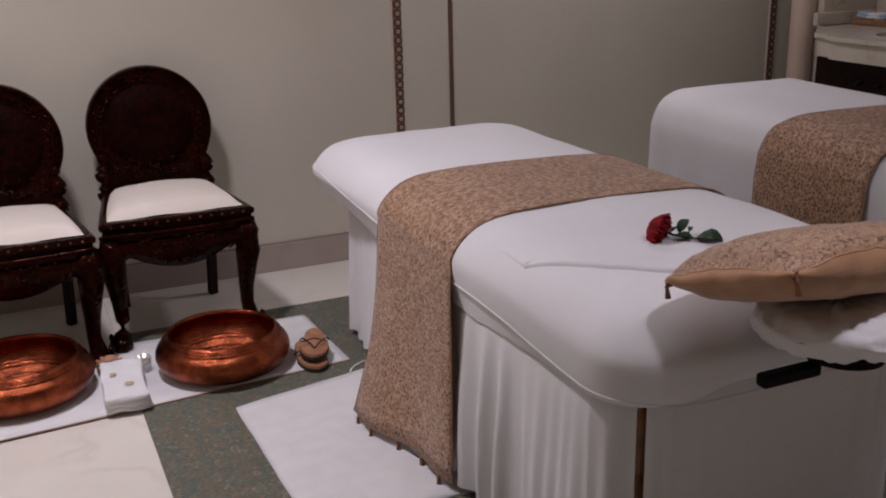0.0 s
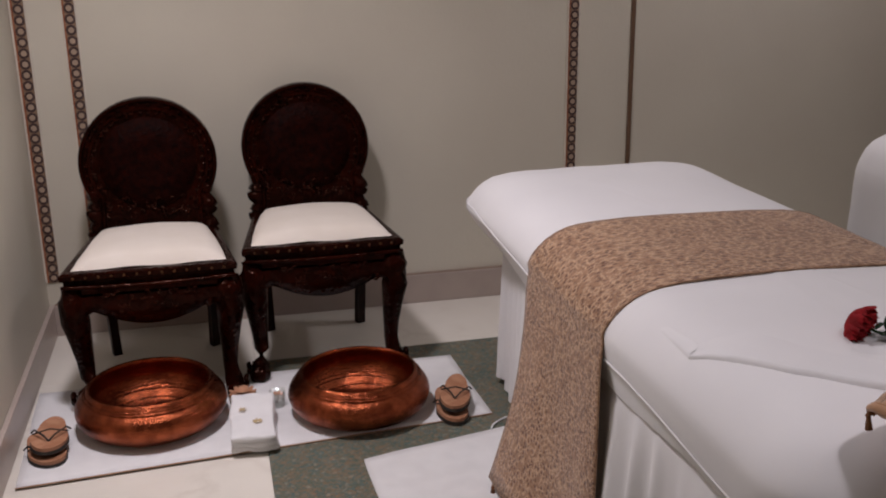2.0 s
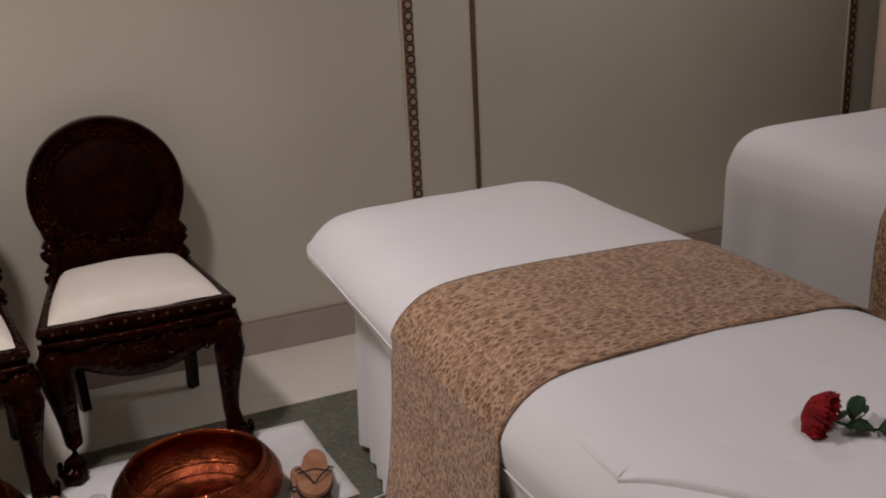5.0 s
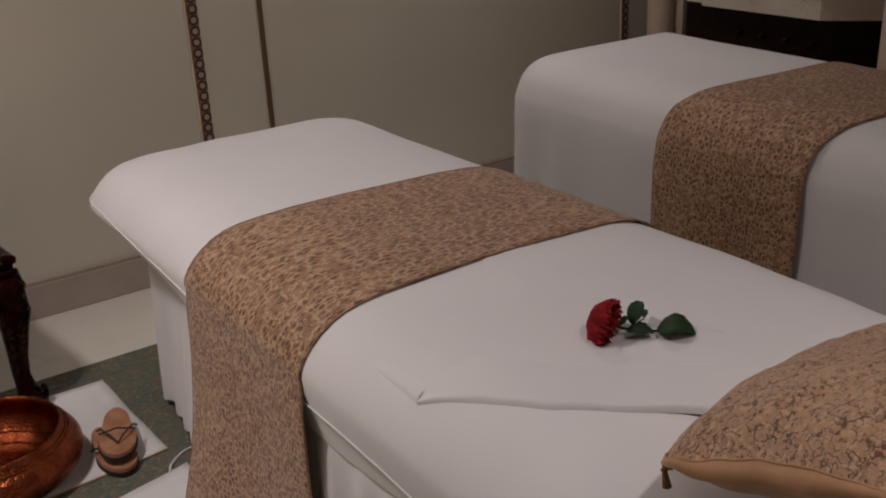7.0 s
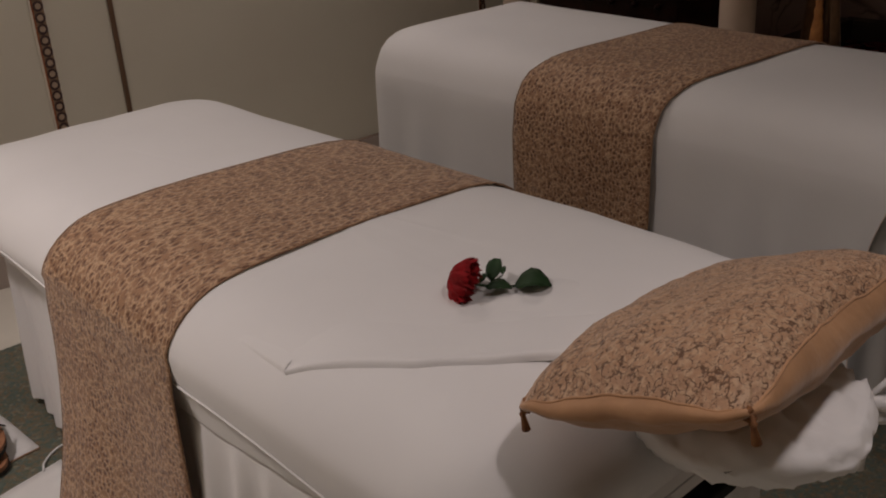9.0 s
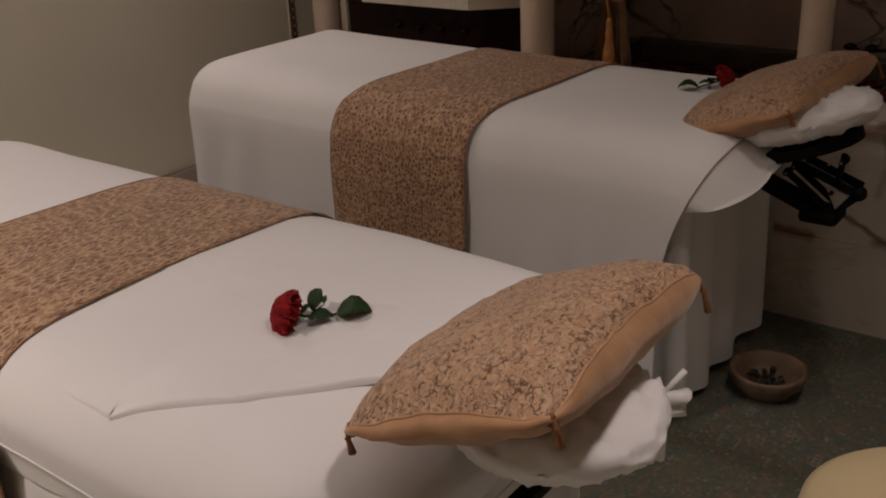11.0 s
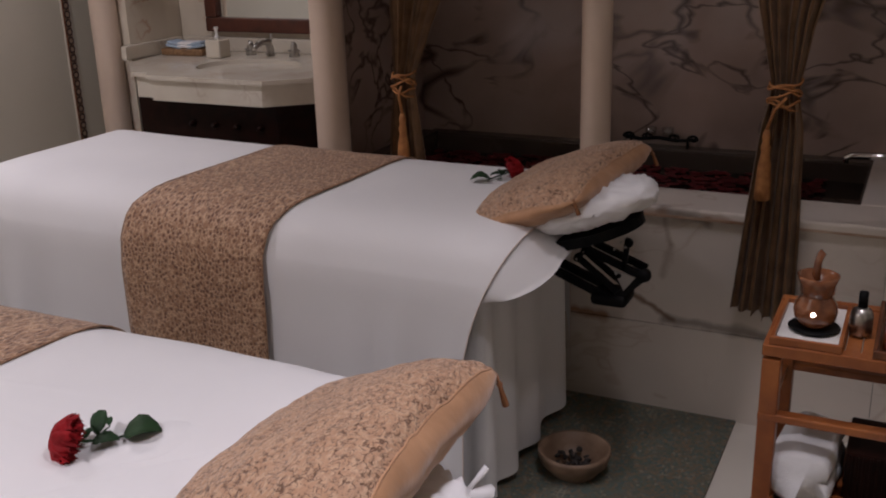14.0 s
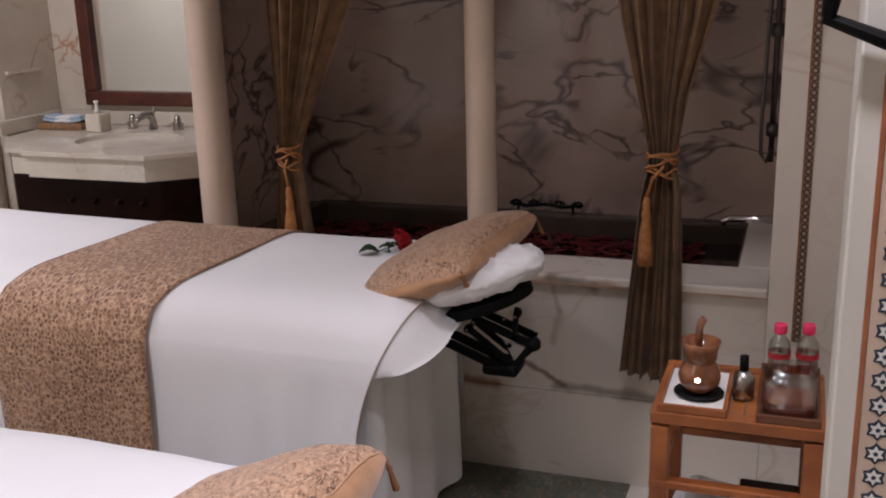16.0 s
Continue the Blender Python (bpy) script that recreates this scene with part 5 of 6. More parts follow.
def sandals():
    """A pair of thonged sandals, one leaning on the other; toes towards -y."""
    root = thing("sandals", "pair of flat tan leather thong sandals with dark soles", "sandals", "pairs of sandals")

    def sole(z0, z1, grow):
        out = []
        for k in range(36):
            a = 2 * math.pi * k / 36
            y = -0.13 * math.cos(a)
            wid = 0.042 + 0.008 * math.cos(a) - 0.007 * math.exp(-((y - 0.03) / 0.05) ** 2)
            out.append((math.sin(a) * (wid + grow), y * (1 + grow * 4)))
        bm = bmesh.new()
        low = [bm.verts.new((x, y, z0)) for x, y in out]
        top = [bm.verts.new((x, y, z1)) for x, y in out]
        bm.faces.new(low[::-1])
        bm.faces.new(top)
        for k in range(36):
            bm.faces.new((low[k], low[(k + 1) % 36], top[(k + 1) % 36], top[k]))
        return bm

    for dx, dy, dz, rz, ry in ((-0.006, -0.006, 0.0, 6, 0), (0.012, 0.012, 0.034, -7, 4)):
        m = pose(dx, dy, dz, 0, ry, rz)
        shoe = part("sandal", sole(0.010, 0.020, 0.0), LEATHER, root, "tan leather sandal")
        shoe.matrix_basis = m
        part("sole", sole(0.0, 0.010, 0.002), SOLE, shoe, "dark rubber sole")
        bm = bmesh.new()
        toe = (0.0, -0.075, 0.022)
        for sx in (-1, 1):
            tube(bm, [toe, (sx * 0.014, -0.055, 0.034), (sx * 0.036, -0.012, 0.036), (sx * 0.044, 0.01, 0.02)], 0.0024, 6)
        tube(bm, [(-0.04, -0.02, 0.026), (0.0, -0.028, 0.04), (0.04, -0.02, 0.026)], 0.0024, 6)
        part("thong", bm, SOLE, shoe, "dark leather thong")
    return root


pair = sandals()
pair.matrix_basis = pose(0.976, 2.948, MAT_TOP, 0, 0, -8) @ Matrix.Diagonal((1.08, 0.87, 1, 1))
copy_thing(pair, pose(-0.178, 2.965, MAT_TOP, 0, 0, 12) @ Matrix.Diagonal((1.08, 0.87, 1, 1)))


# ---- pillows and face cradles ----
def pillow(label):
    """A boxed cushion: figured top, plain gold sides and a tassel at each corner. Long side along x, front towards -y."""
    root = thing("accent_pillow", label, "pillow", "brocade pillows")
    a, b = 0.248, 0.124
    n = 26

    def outline(u, v):
        # sides drawn in a little so that the corners stand out
        soft = 1 - 0.075 * (abs(u) * abs(v)) ** 7
        return a * u * (1 - 0.06 * (1 - abs(v)) * abs(u) ** 3) * soft, b * v * (1 - 0.10 * (1 - abs(u)) * abs(v) ** 3) * soft

    def face(sign, rise, base):
        rows = []
        for j in range(n + 1):
            v = -1 + 2 * j / n
            row = []
            for k in range(n + 1):
                u = -1 + 2 * k / n
                x, y = outline(u, v)
                dome = ((1 - abs(u) ** 2.6) * (1 - abs(v) ** 2.6)) ** 0.6
                pinch = (abs(u) * abs(v)) ** (8 if u > 0 and v < 0 else 2.6)
                fade = 1 - 0.45 * abs(u) ** 8 if u < 0 else 1 - 0.35 * max(u, 0) ** 2
                row.append((x, y, sign * (base * (1 - pinch) * fade + rise * dome) + 0.005 * noise.noise(Vector((u * 3.5, v * 3.5, sign))) + 0.003 * noise.noise(Vector((u * 11, v * 6, sign)))))
            rows.append(row)
        return rows

    top, low = face(1, 0.042, 0.027), face(-1, 0.028, 0.022)
    bm = bmesh.new()
    sheet(bm, top)
    part("top_panel", bm, DAMASK, root, "figured gold damask", smooth=True)
    bm = bmesh.new()
    sheet(bm, low)
    part("under_panel", bm, GOLD_PLAIN, root, "plain gold satin", smooth=True)

    def border(rows):
        return rows[0] + [r[-1] for r in rows[1:]] + rows[-1][-2::-1] + [r[0] for r in rows[-2:0:-1]]

    e0, e1 = border(top), border(low)
    bm = bmesh.new()
    mid = []
    for p, q in zip(e0, e1):
        c = Vector(p).lerp(Vector(q), 0.5)
        bulge = Vector((c.x, c.y, 0)).normalized() * 0.013 * (1 - min(1.0, (abs(c.x) / a * abs(c.y) / b) ** 3))
        mid.append(tuple(c + bulge))
    upper = [tuple(Vector(p).lerp(Vector(m), 0.5) + Vector((0, 0, 0.003))) for p, m in zip(e0, mid)]
    lower = [tuple(Vector(p).lerp(Vector(m), 0.5) - Vector((0, 0, 0.003))) for p, m in zip(e1, mid)]
    sheet(bm, [e0, upper, mid, lower, e1], closed=True)
    part("gusset", bm, GOLD_PLAIN, root, "plain gold satin side band", smooth=True)
    bm = bmesh.new()
    tube(bm, e0, 0.0018, 5, closed=True)
    part("piping", bm, GOLD_PLAIN, root, "twisted gold cord", smooth=True)
    for sx in (-1, 1):
        for sy in (-1, 1):
            corner = (sx * (a * 0.927 + 0.002), sy * (b * 0.927 + 0.002), 0.0)
            tassel(TASSEL, root, corner, 0.03 if sx < 0 else 0.05, 0.0055)
            bm = bmesh.new()
            for q in range(3):
                tube(bm, [(corner[0] - sx * 0.004 + 0.005 * math.cos(0.63 * k), corner[1] - sy * 0.003 + 0.003 * math.sin(1.3 * k + q), corner[2] - 0.002 * q + 0.005 * math.sin(0.63 * k)) for k in range(10)], 0.0022, 5, closed=True)
            part("cord_knot", bm, TASSEL, root, "looped cord knot", smooth=True)
    return root


p1 = pillow("gold damask pillow with tassels on the massage table head")
p1.matrix_basis = pose(1.447, 1.254, 0.758, -18, 6, 6) @ Matrix.Diagonal((1.09, 1.2, 1.05, 1))
p2 = copy_thing(p1, pose(2.762, 1.416, 0.757, -21, -3, -6) @ Matrix.Diagonal((0.92, 1.1, 0.95, 1)))
tagged(p2, "gold damask pillow with tassels above a face cradle")


def cradle(cx, y_head, z, tilt, half, label, deep=0.165, plate_low=-0.085, plate=0.82):
    """A face cradle beyond a table's head: covered horseshoe pad on a black plate."""
    root = thing("face_cradle", label, "face cradle", "face cradles", at=(cx, y_head, z))
    rows = []
    for j in range(29):
        ph = math.pi * j / 28
        row = []
        for k in range(96):
            th = 2 * math.pi * k / 96
            r = math.sin(ph) ** 0.6 if 0 < j < 28 else 0.02
            wr = 1 + 0.1 * max(0.0, -math.sin(th + 0.25)) ** 7 + 0.035 * noise.noise(Vector((math.cos(th) * 3, math.sin(th) * 3, ph * 2))) + 0.028 * noise.noise(Vector((math.cos(th) * 9, math.sin(th) * 9, ph * 5)))
            x, y = half * r * math.cos(th) * wr, 0.015 - deep + deep * r * math.sin(th) * wr
            # creases gathered towards the knot of the ties
            dx, dy = x - 0.9 * half, y + 1.42 * deep
            ang = math.atan2(dy, dx) * 5 + 2.2 * noise.noise(Vector((x * 14, y * 14, 3)))
            crease = 0.006 * (1 - 2 * abs(math.sin(ang)) ** 0.7) * math.exp(-math.hypot(dx, dy) / 0.13) * math.sin(ph)
            z_pad = 0.043 * math.cos(ph) + 0.009 * noise.noise(Vector((math.cos(th) * 5, math.sin(th) * 5, ph * 3))) + 0.006 * noise.noise(Vector((math.cos(th) * 14, math.sin(th) * 14, ph * 6)))
            row.append((x + crease * 0.7 * math.cos(th), y + crease * 0.7 * math.sin(th), z_pad + crease))
        rows.append(row)
    bm = bmesh.new()
    sheet(bm, rows, closed=True)
    pad = part("covered_pad", bm, LINEN, root, "crumpled white tie-on cover", smooth=True)
    bm = bmesh.new()
    out = [(half * plate * math.cos(2 * math.pi * k / 32), -0.14 + 0.17 * plate * math.sin(2 * math.pi * k / 32)) for k in range(32)]
    a = [bm.verts.new((x, y, plate_low)) for x, y in out]
    b = [bm.verts.new((x, y, -0.05)) for x, y in out]
    bm.faces.new(a[::-1])
    bm.faces.new(b)
    for k in range(32):
        bm.faces.new((a[k], a[(k + 1) % 32], b[(k + 1) % 32], b[k]))
    plate = part("black_plate", bm, BLACK_PLASTIC, root)
    for ob in (pad, plate):
        ob.matrix_basis = pose(0, 0, 0, tilt, 0, 0)
    return root


c1 = cradle(1.452, 1.355, 0.656, -4, 0.152, "padded face cradle in a white tied cover under a pillow", 0.142, -0.064, 0.42)
part("plate_bar", cuboid(-0.172, -0.045, -0.145, -0.118, -0.082, -0.058, 0.006, 3), BLACK_PLASTIC, c1)
bm = bmesh.new()
knot = Vector((0.136, -0.205, -0.03))
tube(bm, [knot, knot + Vector((0.012, -0.012, 0.012)), knot + Vector((0.032, -0.026, 0.008)), knot + Vector((0.03, -0.024, -0.012)), knot + Vector((0.01, -0.01, -0.01)), knot], [0.006, 0.012, 0.015, 0.014, 0.01, 0.006], 8)
tube(bm, [knot, knot + Vector((0.014, -0.01, 0.026)), knot + Vector((0.034, -0.026, 0.05))], [0.005, 0.004, 0.005], 6)
tube(bm, [knot, knot + Vector((0.002, -0.008, -0.035)), knot + Vector((-0.002, -0.008, -0.085))], [0.005, 0.009, 0.008], 6)
part("tie_bow", bm, LINEN, c1, "knotted white ties", smooth=True)

c2 = cradle(B2[0] - 0.04, 1.475, 0.695, -17, 0.165, "padded face cradle in a white cover on black folding arms", 0.165, -0.074, 0.78)


def bar(bm, a, b, w, h):
    """A flat bar from a to b."""
    a, b = Vector(a), Vector(b)
    d = (b - a).normalized()
    s = d.cross(Vector((0, 0, 1))).normalized()
    u = s.cross(d)
    rows = [[p + s * i * w / 2 + u * j * h / 2 for i, j in ((-1, -1), (1, -1), (1, 1), (-1, 1))] for p in (a - d * h * 0.4, b + d * h * 0.4)]
    sheet(bm, rows, closed=True)
    ends = list(bm.verts)[-8:]
    bm.faces.new(ends[:4])
    bm.faces.new(ends[4:])


# folding arms in two parallel planes, with cam knobs, a foot bar and steel hinge plates
OY, OZ = c2.matrix_basis.translation.y, c2.matrix_basis.translation.z
for sx in (-0.02, 0.035):
    for name, a, b, w, h in (("lower_arm", (1.45, 0.584), (1.265, 0.512), 0.012, 0.02), ("strut", (1.345, 0.606), (1.25, 0.535), 0.01, 0.014), ("strut", (1.315, 0.628), (1.196, 0.583), 0.012, 0.017),
                             ("front_arm", (1.245, 0.52), (1.185, 0.578), 0.02, 0.02), ("post", (1.256, 0.66), (1.256, 0.53), 0.012, 0.012), ("post", (1.224, 0.665), (1.232, 0.595), 0.012, 0.012)):
        if sx > 0 and name in ("front_arm", "post"):
            continue
        bm = bmesh.new()
        bar(bm, (sx, a[0] - OY, a[1] - OZ), (sx, b[0] - OY, b[1] - OZ), w, h)
        part(name, bm, BLACK_PLASTIC, c2)
    for y, z, r in ((1.182, 0.582, 0.017), (1.346, 0.608, 0.01), (1.222, 0.656, 0.01)) if sx < 0 else ((1.346, 0.608, 0.01),):
        bm = bmesh.new()
        lathe(bm, [(0.0, -0.014), (r * 0.8, -0.014), (r, 0.0), (r * 0.8, 0.014), (0.0, 0.014)], 14)
        bmesh.ops.rotate(bm, verts=bm.verts, cent=(0, 0, 0), matrix=Matrix.Rotation(radians(90), 3, "Y"))
        bmesh.ops.translate(bm, verts=bm.verts, vec=(sx, y - OY, z - OZ))
        part("cam_knob", bm, BLACK_PLASTIC, c2, smooth=True)
    bm = bmesh.new()
    tri = [(1.254, 0.59), (1.2, 0.578), (1.228, 0.54)]
    sheet(bm, [[(sx + d, y - OY, z - OZ) for y, z in tri] for d in (-0.012, -0.008)], closed=True)
    bm.verts.ensure_lookup_table()
    bm.faces.new([bm.verts[k] for k in range(3)])
    bm.faces.new([bm.verts[k] for k in (3, 4, 5)])
    hinge = part("hinge_plate", bm, SATIN_STEEL, c2, "bare steel hinge plate")
    bm = bmesh.new()
    lathe(bm, [(0.0, -0.003), (0.006, -0.003), (0.006, 0.003), (0.0, 0.003)], 10)
    bmesh.ops.rotate(bm, verts=bm.verts, cent=(0, 0, 0), matrix=Matrix.Rotation(radians(90), 3, "Y"))
    bmesh.ops.translate(bm, verts=bm.verts, vec=(sx - 0.012, 1.24 - OY, 0.578 - OZ))
    part("rivet", bm, BLACK_PLASTIC, hinge)
    for y, z in ((1.346, 0.608), (1.252, 0.644), (1.225, 0.652)):
        bm = bmesh.new()
        bmesh.ops.create_icosphere(bm, subdivisions=1, radius=0.0035, matrix=Matrix.Translation((sx - 0.015, y - OY, z - OZ)))
        part("bolt_head", bm, SATIN_STEEL, c2, smooth=True)
bm = bmesh.new()
bmesh.ops.create_cube(bm, size=1.0, matrix=Matrix.LocRotScale((0.008, 1.266 - OY, 0.51 - OZ), None, (0.09, 0.09, 0.032)))
bmesh.ops.bevel(bm, geom=list(bm.edges), offset=0.012, segments=3, profile=0.5, affect="EDGES")
part("foot_bar", bm, BLACK_PLASTIC, c2, smooth=True)


# ---- folded sheet and roses ----
def on_table(x, y, rise):
    """A point on the padded top of the table by the chairs, lifted by rise."""
    inset = W1 - abs(x - B1[0])
    h = float(np.interp(inset, [i for i, z in TOP_1[10::-1]], [z for i, z in TOP_1[10::-1]]))
    lx, ly = x - B1[0], y - B1[1]
    return x, y, h + 0.004 * noise.noise(Vector((lx * 3, ly * 3, h * 4))) + 0.003 * noise.noise(Vector((lx * 11, ly * 7, h * 9))) + 0.0012 + rise


# top sheet: its rolled front edge runs from a corner on the shoulder of the pad to the pillow
rows = []
ROLL = ((0.0, -0.003), (0.001, 0.003), (0.004, 0.0068), (0.009, 0.0078), (0.015, 0.006), (0.024, 0.003), (0.05, 0.0018), (0.1, 0.0), (0.13, -0.004))
for k in range(33):
    u = k / 32
    a = Vector((1.105, 1.738)).lerp(Vector((1.2, 1.572)), min(1.0, u * 3)) if u < 1 / 3 else Vector((1.2, 1.572)).lerp(Vector((1.40, 1.368)), (u - 1 / 3) * 1.5)
    a += Vector((0.004, 0.004)) * noise.noise(Vector((u * 5, 0, 3)))
    start = min(1.0, u * 6)
    row = []
    for v, rise in ROLL:
        p = a + Vector((0.62, 0.78)) * v * (0.25 + 0.75 * start)
        row.append(on_table(p.x, p.y, rise * (0.35 + 0.65 * start) + 0.0015 * (1 - start) * (1 if 0.0 < v < 0.02 else 0)))
    rows.append(row)
bm = bmesh.new()
sheet(bm, rows)
# its side edge, fading out along the shoulder
rows = []
for k in range(17):
    u = k / 16
    p = Vector((1.107, 1.742)).lerp(Vector((1.112, 1.9)), u)
    p.x += 0.003 * noise.noise(Vector((u * 4, 8, 0)))
    rows.append([on_table(p.x + d, p.y + 0.3 * d, h * (1 - u) ** 0.7 - 0.0022 * u) for d, h in ((-0.001, -0.003), (0.001, 0.002), (0.005, 0.0034), (0.013, 0.002), (0.04, -0.003))])
sheet(bm, rows)
part("turned_down_sheet", bm, LINEN, None, "folded edge of a white top sheet on the massage table", True, "sheet")


def rose(name_label):
    """A cut rose lying on its side: bloom at the origin, stem along +x."""
    root = thing("red_rose", name_label, "rose", "cut roses")
    rng = random.Random(4)
    axis = Vector((-1, 0.25, 0.35)).normalized()
    side = axis.cross(Vector((0, 0, 1))).normalized()
    up = side.cross(axis)
    heart = Vector((0.004, 0, 0.03))
    for layer, (count, r, reach) in enumerate(((3, 0.010, 0.9), (5, 0.018, 1.2), (6, 0.025, 1.6), (8, 0.030, 2.1), (9, 0.033, 2.8), (8, 0.034, 3.6))):
        for k in range(count):
            a0 = 2 * math.pi * (k + 0.4 * layer) / count + rng.uniform(-0.2, 0.2)
            span = 2 * math.pi / count * 0.72
            tip = rng.uniform(-0.3, 0.3) * min(1, layer)
            rows = []
            for j in range(8):
                t = j / 7
                ph = math.pi - (math.pi - (reach + tip) * 0.42) * t       # from the base round to the rim
                flare = 1 + ((0.3 + 0.02 * layer) * t ** 3 if layer > 0 else 0) + rng.uniform(-0.07, 0.07)
                row = []
                for q in range(9):
                    s = (q / 8 - 0.5) * 2
                    a = a0 + s * span * (0.35 + 0.45 * math.sin(math.pi * min(0.7, 0.15 + t)))
                    rr = r * math.sin(ph) * flare * (1 + (0.2 if layer > 1 else 0.08) * rng.uniform(-1, 1) * t ** 3) + 0.001 * layer
                    h = -r * math.cos(ph) * 0.95 - 0.007 * s * s * t + 0.009 * rng.uniform(-1, 1) * t * t + 0.003 * math.sin(5 * s + k * 2) * t
                    row.append(heart + axis * h + side * rr * math.cos(a) + up * rr * math.sin(a))
                rows.append(row)
            bm = bmesh.new()
            sheet(bm, rows)
            part("petal", bm, ROSE_RED, root, "" if k or layer else "deep red rose petal", smooth=True)
    bm = bmesh.new()
    tube(bm, [(0.012, 0, 0.03), (0.04, -0.004, 0.02), (0.08, -0.006, 0.012), (0.115, 0.004, 0.008)], [0.005, 0.003, 0.0025, 0.0025], 7)
    tube(bm, [(0.055, -0.004, 0.016), (0.075, 0.022, 0.02), (0.09, 0.045, 0.014)], 0.0015, 5)
    part("stem", bm, LEAF, root, smooth=True)

    def leaf(base, along, length, width, lift):
        bm = bmesh.new()
        d = Vector(along).normalized()
        s = d.cross(Vector((0, 0, 1))).normalized()
        rows = []
        for j in range(9):
            t = j / 8
            w = width * math.sin(math.pi * min(1, t ** 0.72 * 0.96 + 0.03)) ** 0.7
            c = Vector(base) + d * length * t + Vector((0, 0, lift * math.sin(math.pi * t)))
            rows.append([c + s * w * q + Vector((0, 0, 0.006 * abs(q) + (0.002 if (j + i) % 2 else 0))) for i, q in enumerate((-0.5, -0.25, 0, 0.25, 0.5))])
        sheet(bm, rows, 0.0006)
        part("leaf", bm, LEAF, root, "dark green serrated leaf", smooth=True)

    leaf((0.048, -0.004, 0.014), (1, -0.4, 0.0), 0.052, 0.05, 0.008)
    leaf((0.108, 0.004, 0.008), (0.9, -0.3, 0.0), 0.074, 0.088, 0.018)
    leaf((0.06, 0.008, 0.02), (0.5, 1, 0.5), 0.06, 0.032, 0.012)
    leaf((0.035, 0.0, 0.022), (0.8, 0.6, 0.3), 0.03, 0.016, 0.006)
    leaf((0.09, 0.045, 0.014), (0.2, 1, 0.1), 0.03, 0.014, 0.006)
    return root


ra = rose("red rose with green leaves lying on a white sheet")
ra.matrix_basis = pose(1.382, 1.668, 0.7015, 0, 0, -36) @ Matrix.Scale(0.74, 4)
copy_thing(ra, pose(2.88, 1.58, 0.7405, 0, 0, 137) @ Matrix.Scale(0.95, 4))

# thin crumpled tissue beside the rose
bm = bmesh.new()
rows = []
for j in range(21):
    row = []
    for k in range(29):
        u, v = -1 + k / 14, -1 + j / 10
        x, y = 1.43 + 0.1 * u + 0.035 * v, 1.605 - 0.06 * u + 0.05 * v
        edge = max(0.0, (1 - u ** 2) * (1 - v ** 2)) ** 0.7
        crease = 0.5 + noise.noise(Vector((u * 2.2, v * 2.6, 2))) + 0.5 * abs(noise.noise(Vector((u * 4, v * 4, 7))))
        row.append(on_table(x, y, -0.0065 + edge * (0.0072 + 0.0034 * max(0.0, crease))))
    rows.append(row)
sheet(bm, rows)
part("tissue", bm, LINEN, None, "thin crumpled white tissue beside a rose", True, "tissue")


# ---- curtains ----
def curtain(keys, x0, folds, label):
    """A hanging curtain gathered by a tie. keys: (z, centre y, half width, depth of folds) from top down."""
    root = thing("tied_curtain", label, "curtain", "tied curtains")
    zs = [k[0] for k in keys][::-1]
    bm = bmesh.new()
    rows = []
    n = 110
    steps = 60
    for j in range(steps + 1):
        z = keys[0][0] + (keys[-1][0] - keys[0][0]) * j / steps
        c, w, d = (float(np.interp(z, zs, [k[i] for k in keys][::-1])) for i in (1, 2, 3))
        row = []
        for k in range(n + 1):
            u = -1 + 2 * k / n
            ph = u * folds * math.pi + 0.7 * noise.noise(Vector((u * 4, z * 1.2, 0)))
            y = c + w * (u + 0.05 * math.sin(2 * ph))
            row.append((x0 + d * math.sin(ph) + 0.4 * d * math.sin(2.3 * ph + 1) + 0.2 * d * noise.noise(Vector((u * 9, z * 3, 5))), y, z + (0.02 * noise.noise(Vector((u * 5, 7, x0))) + 0.022 * u) * (j / steps) ** 8))
        rows.append(row)
    sheet(bm, rows)
    part("cloth", bm, DRAPE, root, smooth=True)
    return root


def tieback(root, y, z, x, w, hang):
    for k in range(6):
        bm = bmesh.new()
        pts = []
        for i in range(24):
            a = 2 * math.pi * i / 24
            pts.append((x + 0.034 * math.cos(a), y + (w + 0.004 * (k % 3)) * math.sin(a), z + (k - 2.5) * 0.011 + 0.014 * math.sin(a + k * 1.7) - 0.01 * math.cos(a) + 0.004 * math.sin(3 * a + k)))
        tube(bm, pts, 0.0036, 6, closed=True)
        part("cord_loop", bm, PINK_CORD, root, smooth=True)
    bm = bmesh.new()
    tube(bm, [(x - 0.035, y - 0.01, z), (x - 0.045, y + hang * 0.5, z - 0.03), (x - 0.04, y + hang, z - 0.08)], 0.0045, 6)
    part("tie_cord", bm, PINK_CORD, root, "looped gold cord", smooth=True)
    bm = bmesh.new()
    lathe(bm, [(0.0, 0.0), (0.006, 0.0), (0.011, -0.02), (0.008, -0.032), (0.013, -0.045), (0.01, -0.06), (0.016, -0.09), (0.02, -0.15), (0.021, -0.18), (0.0, -0.18)], 12, x - 0.04, y + hang, z - 0.08)
    part("tie_tassel", bm, PINK_CORD, root, "long gold tassel", smooth=True)


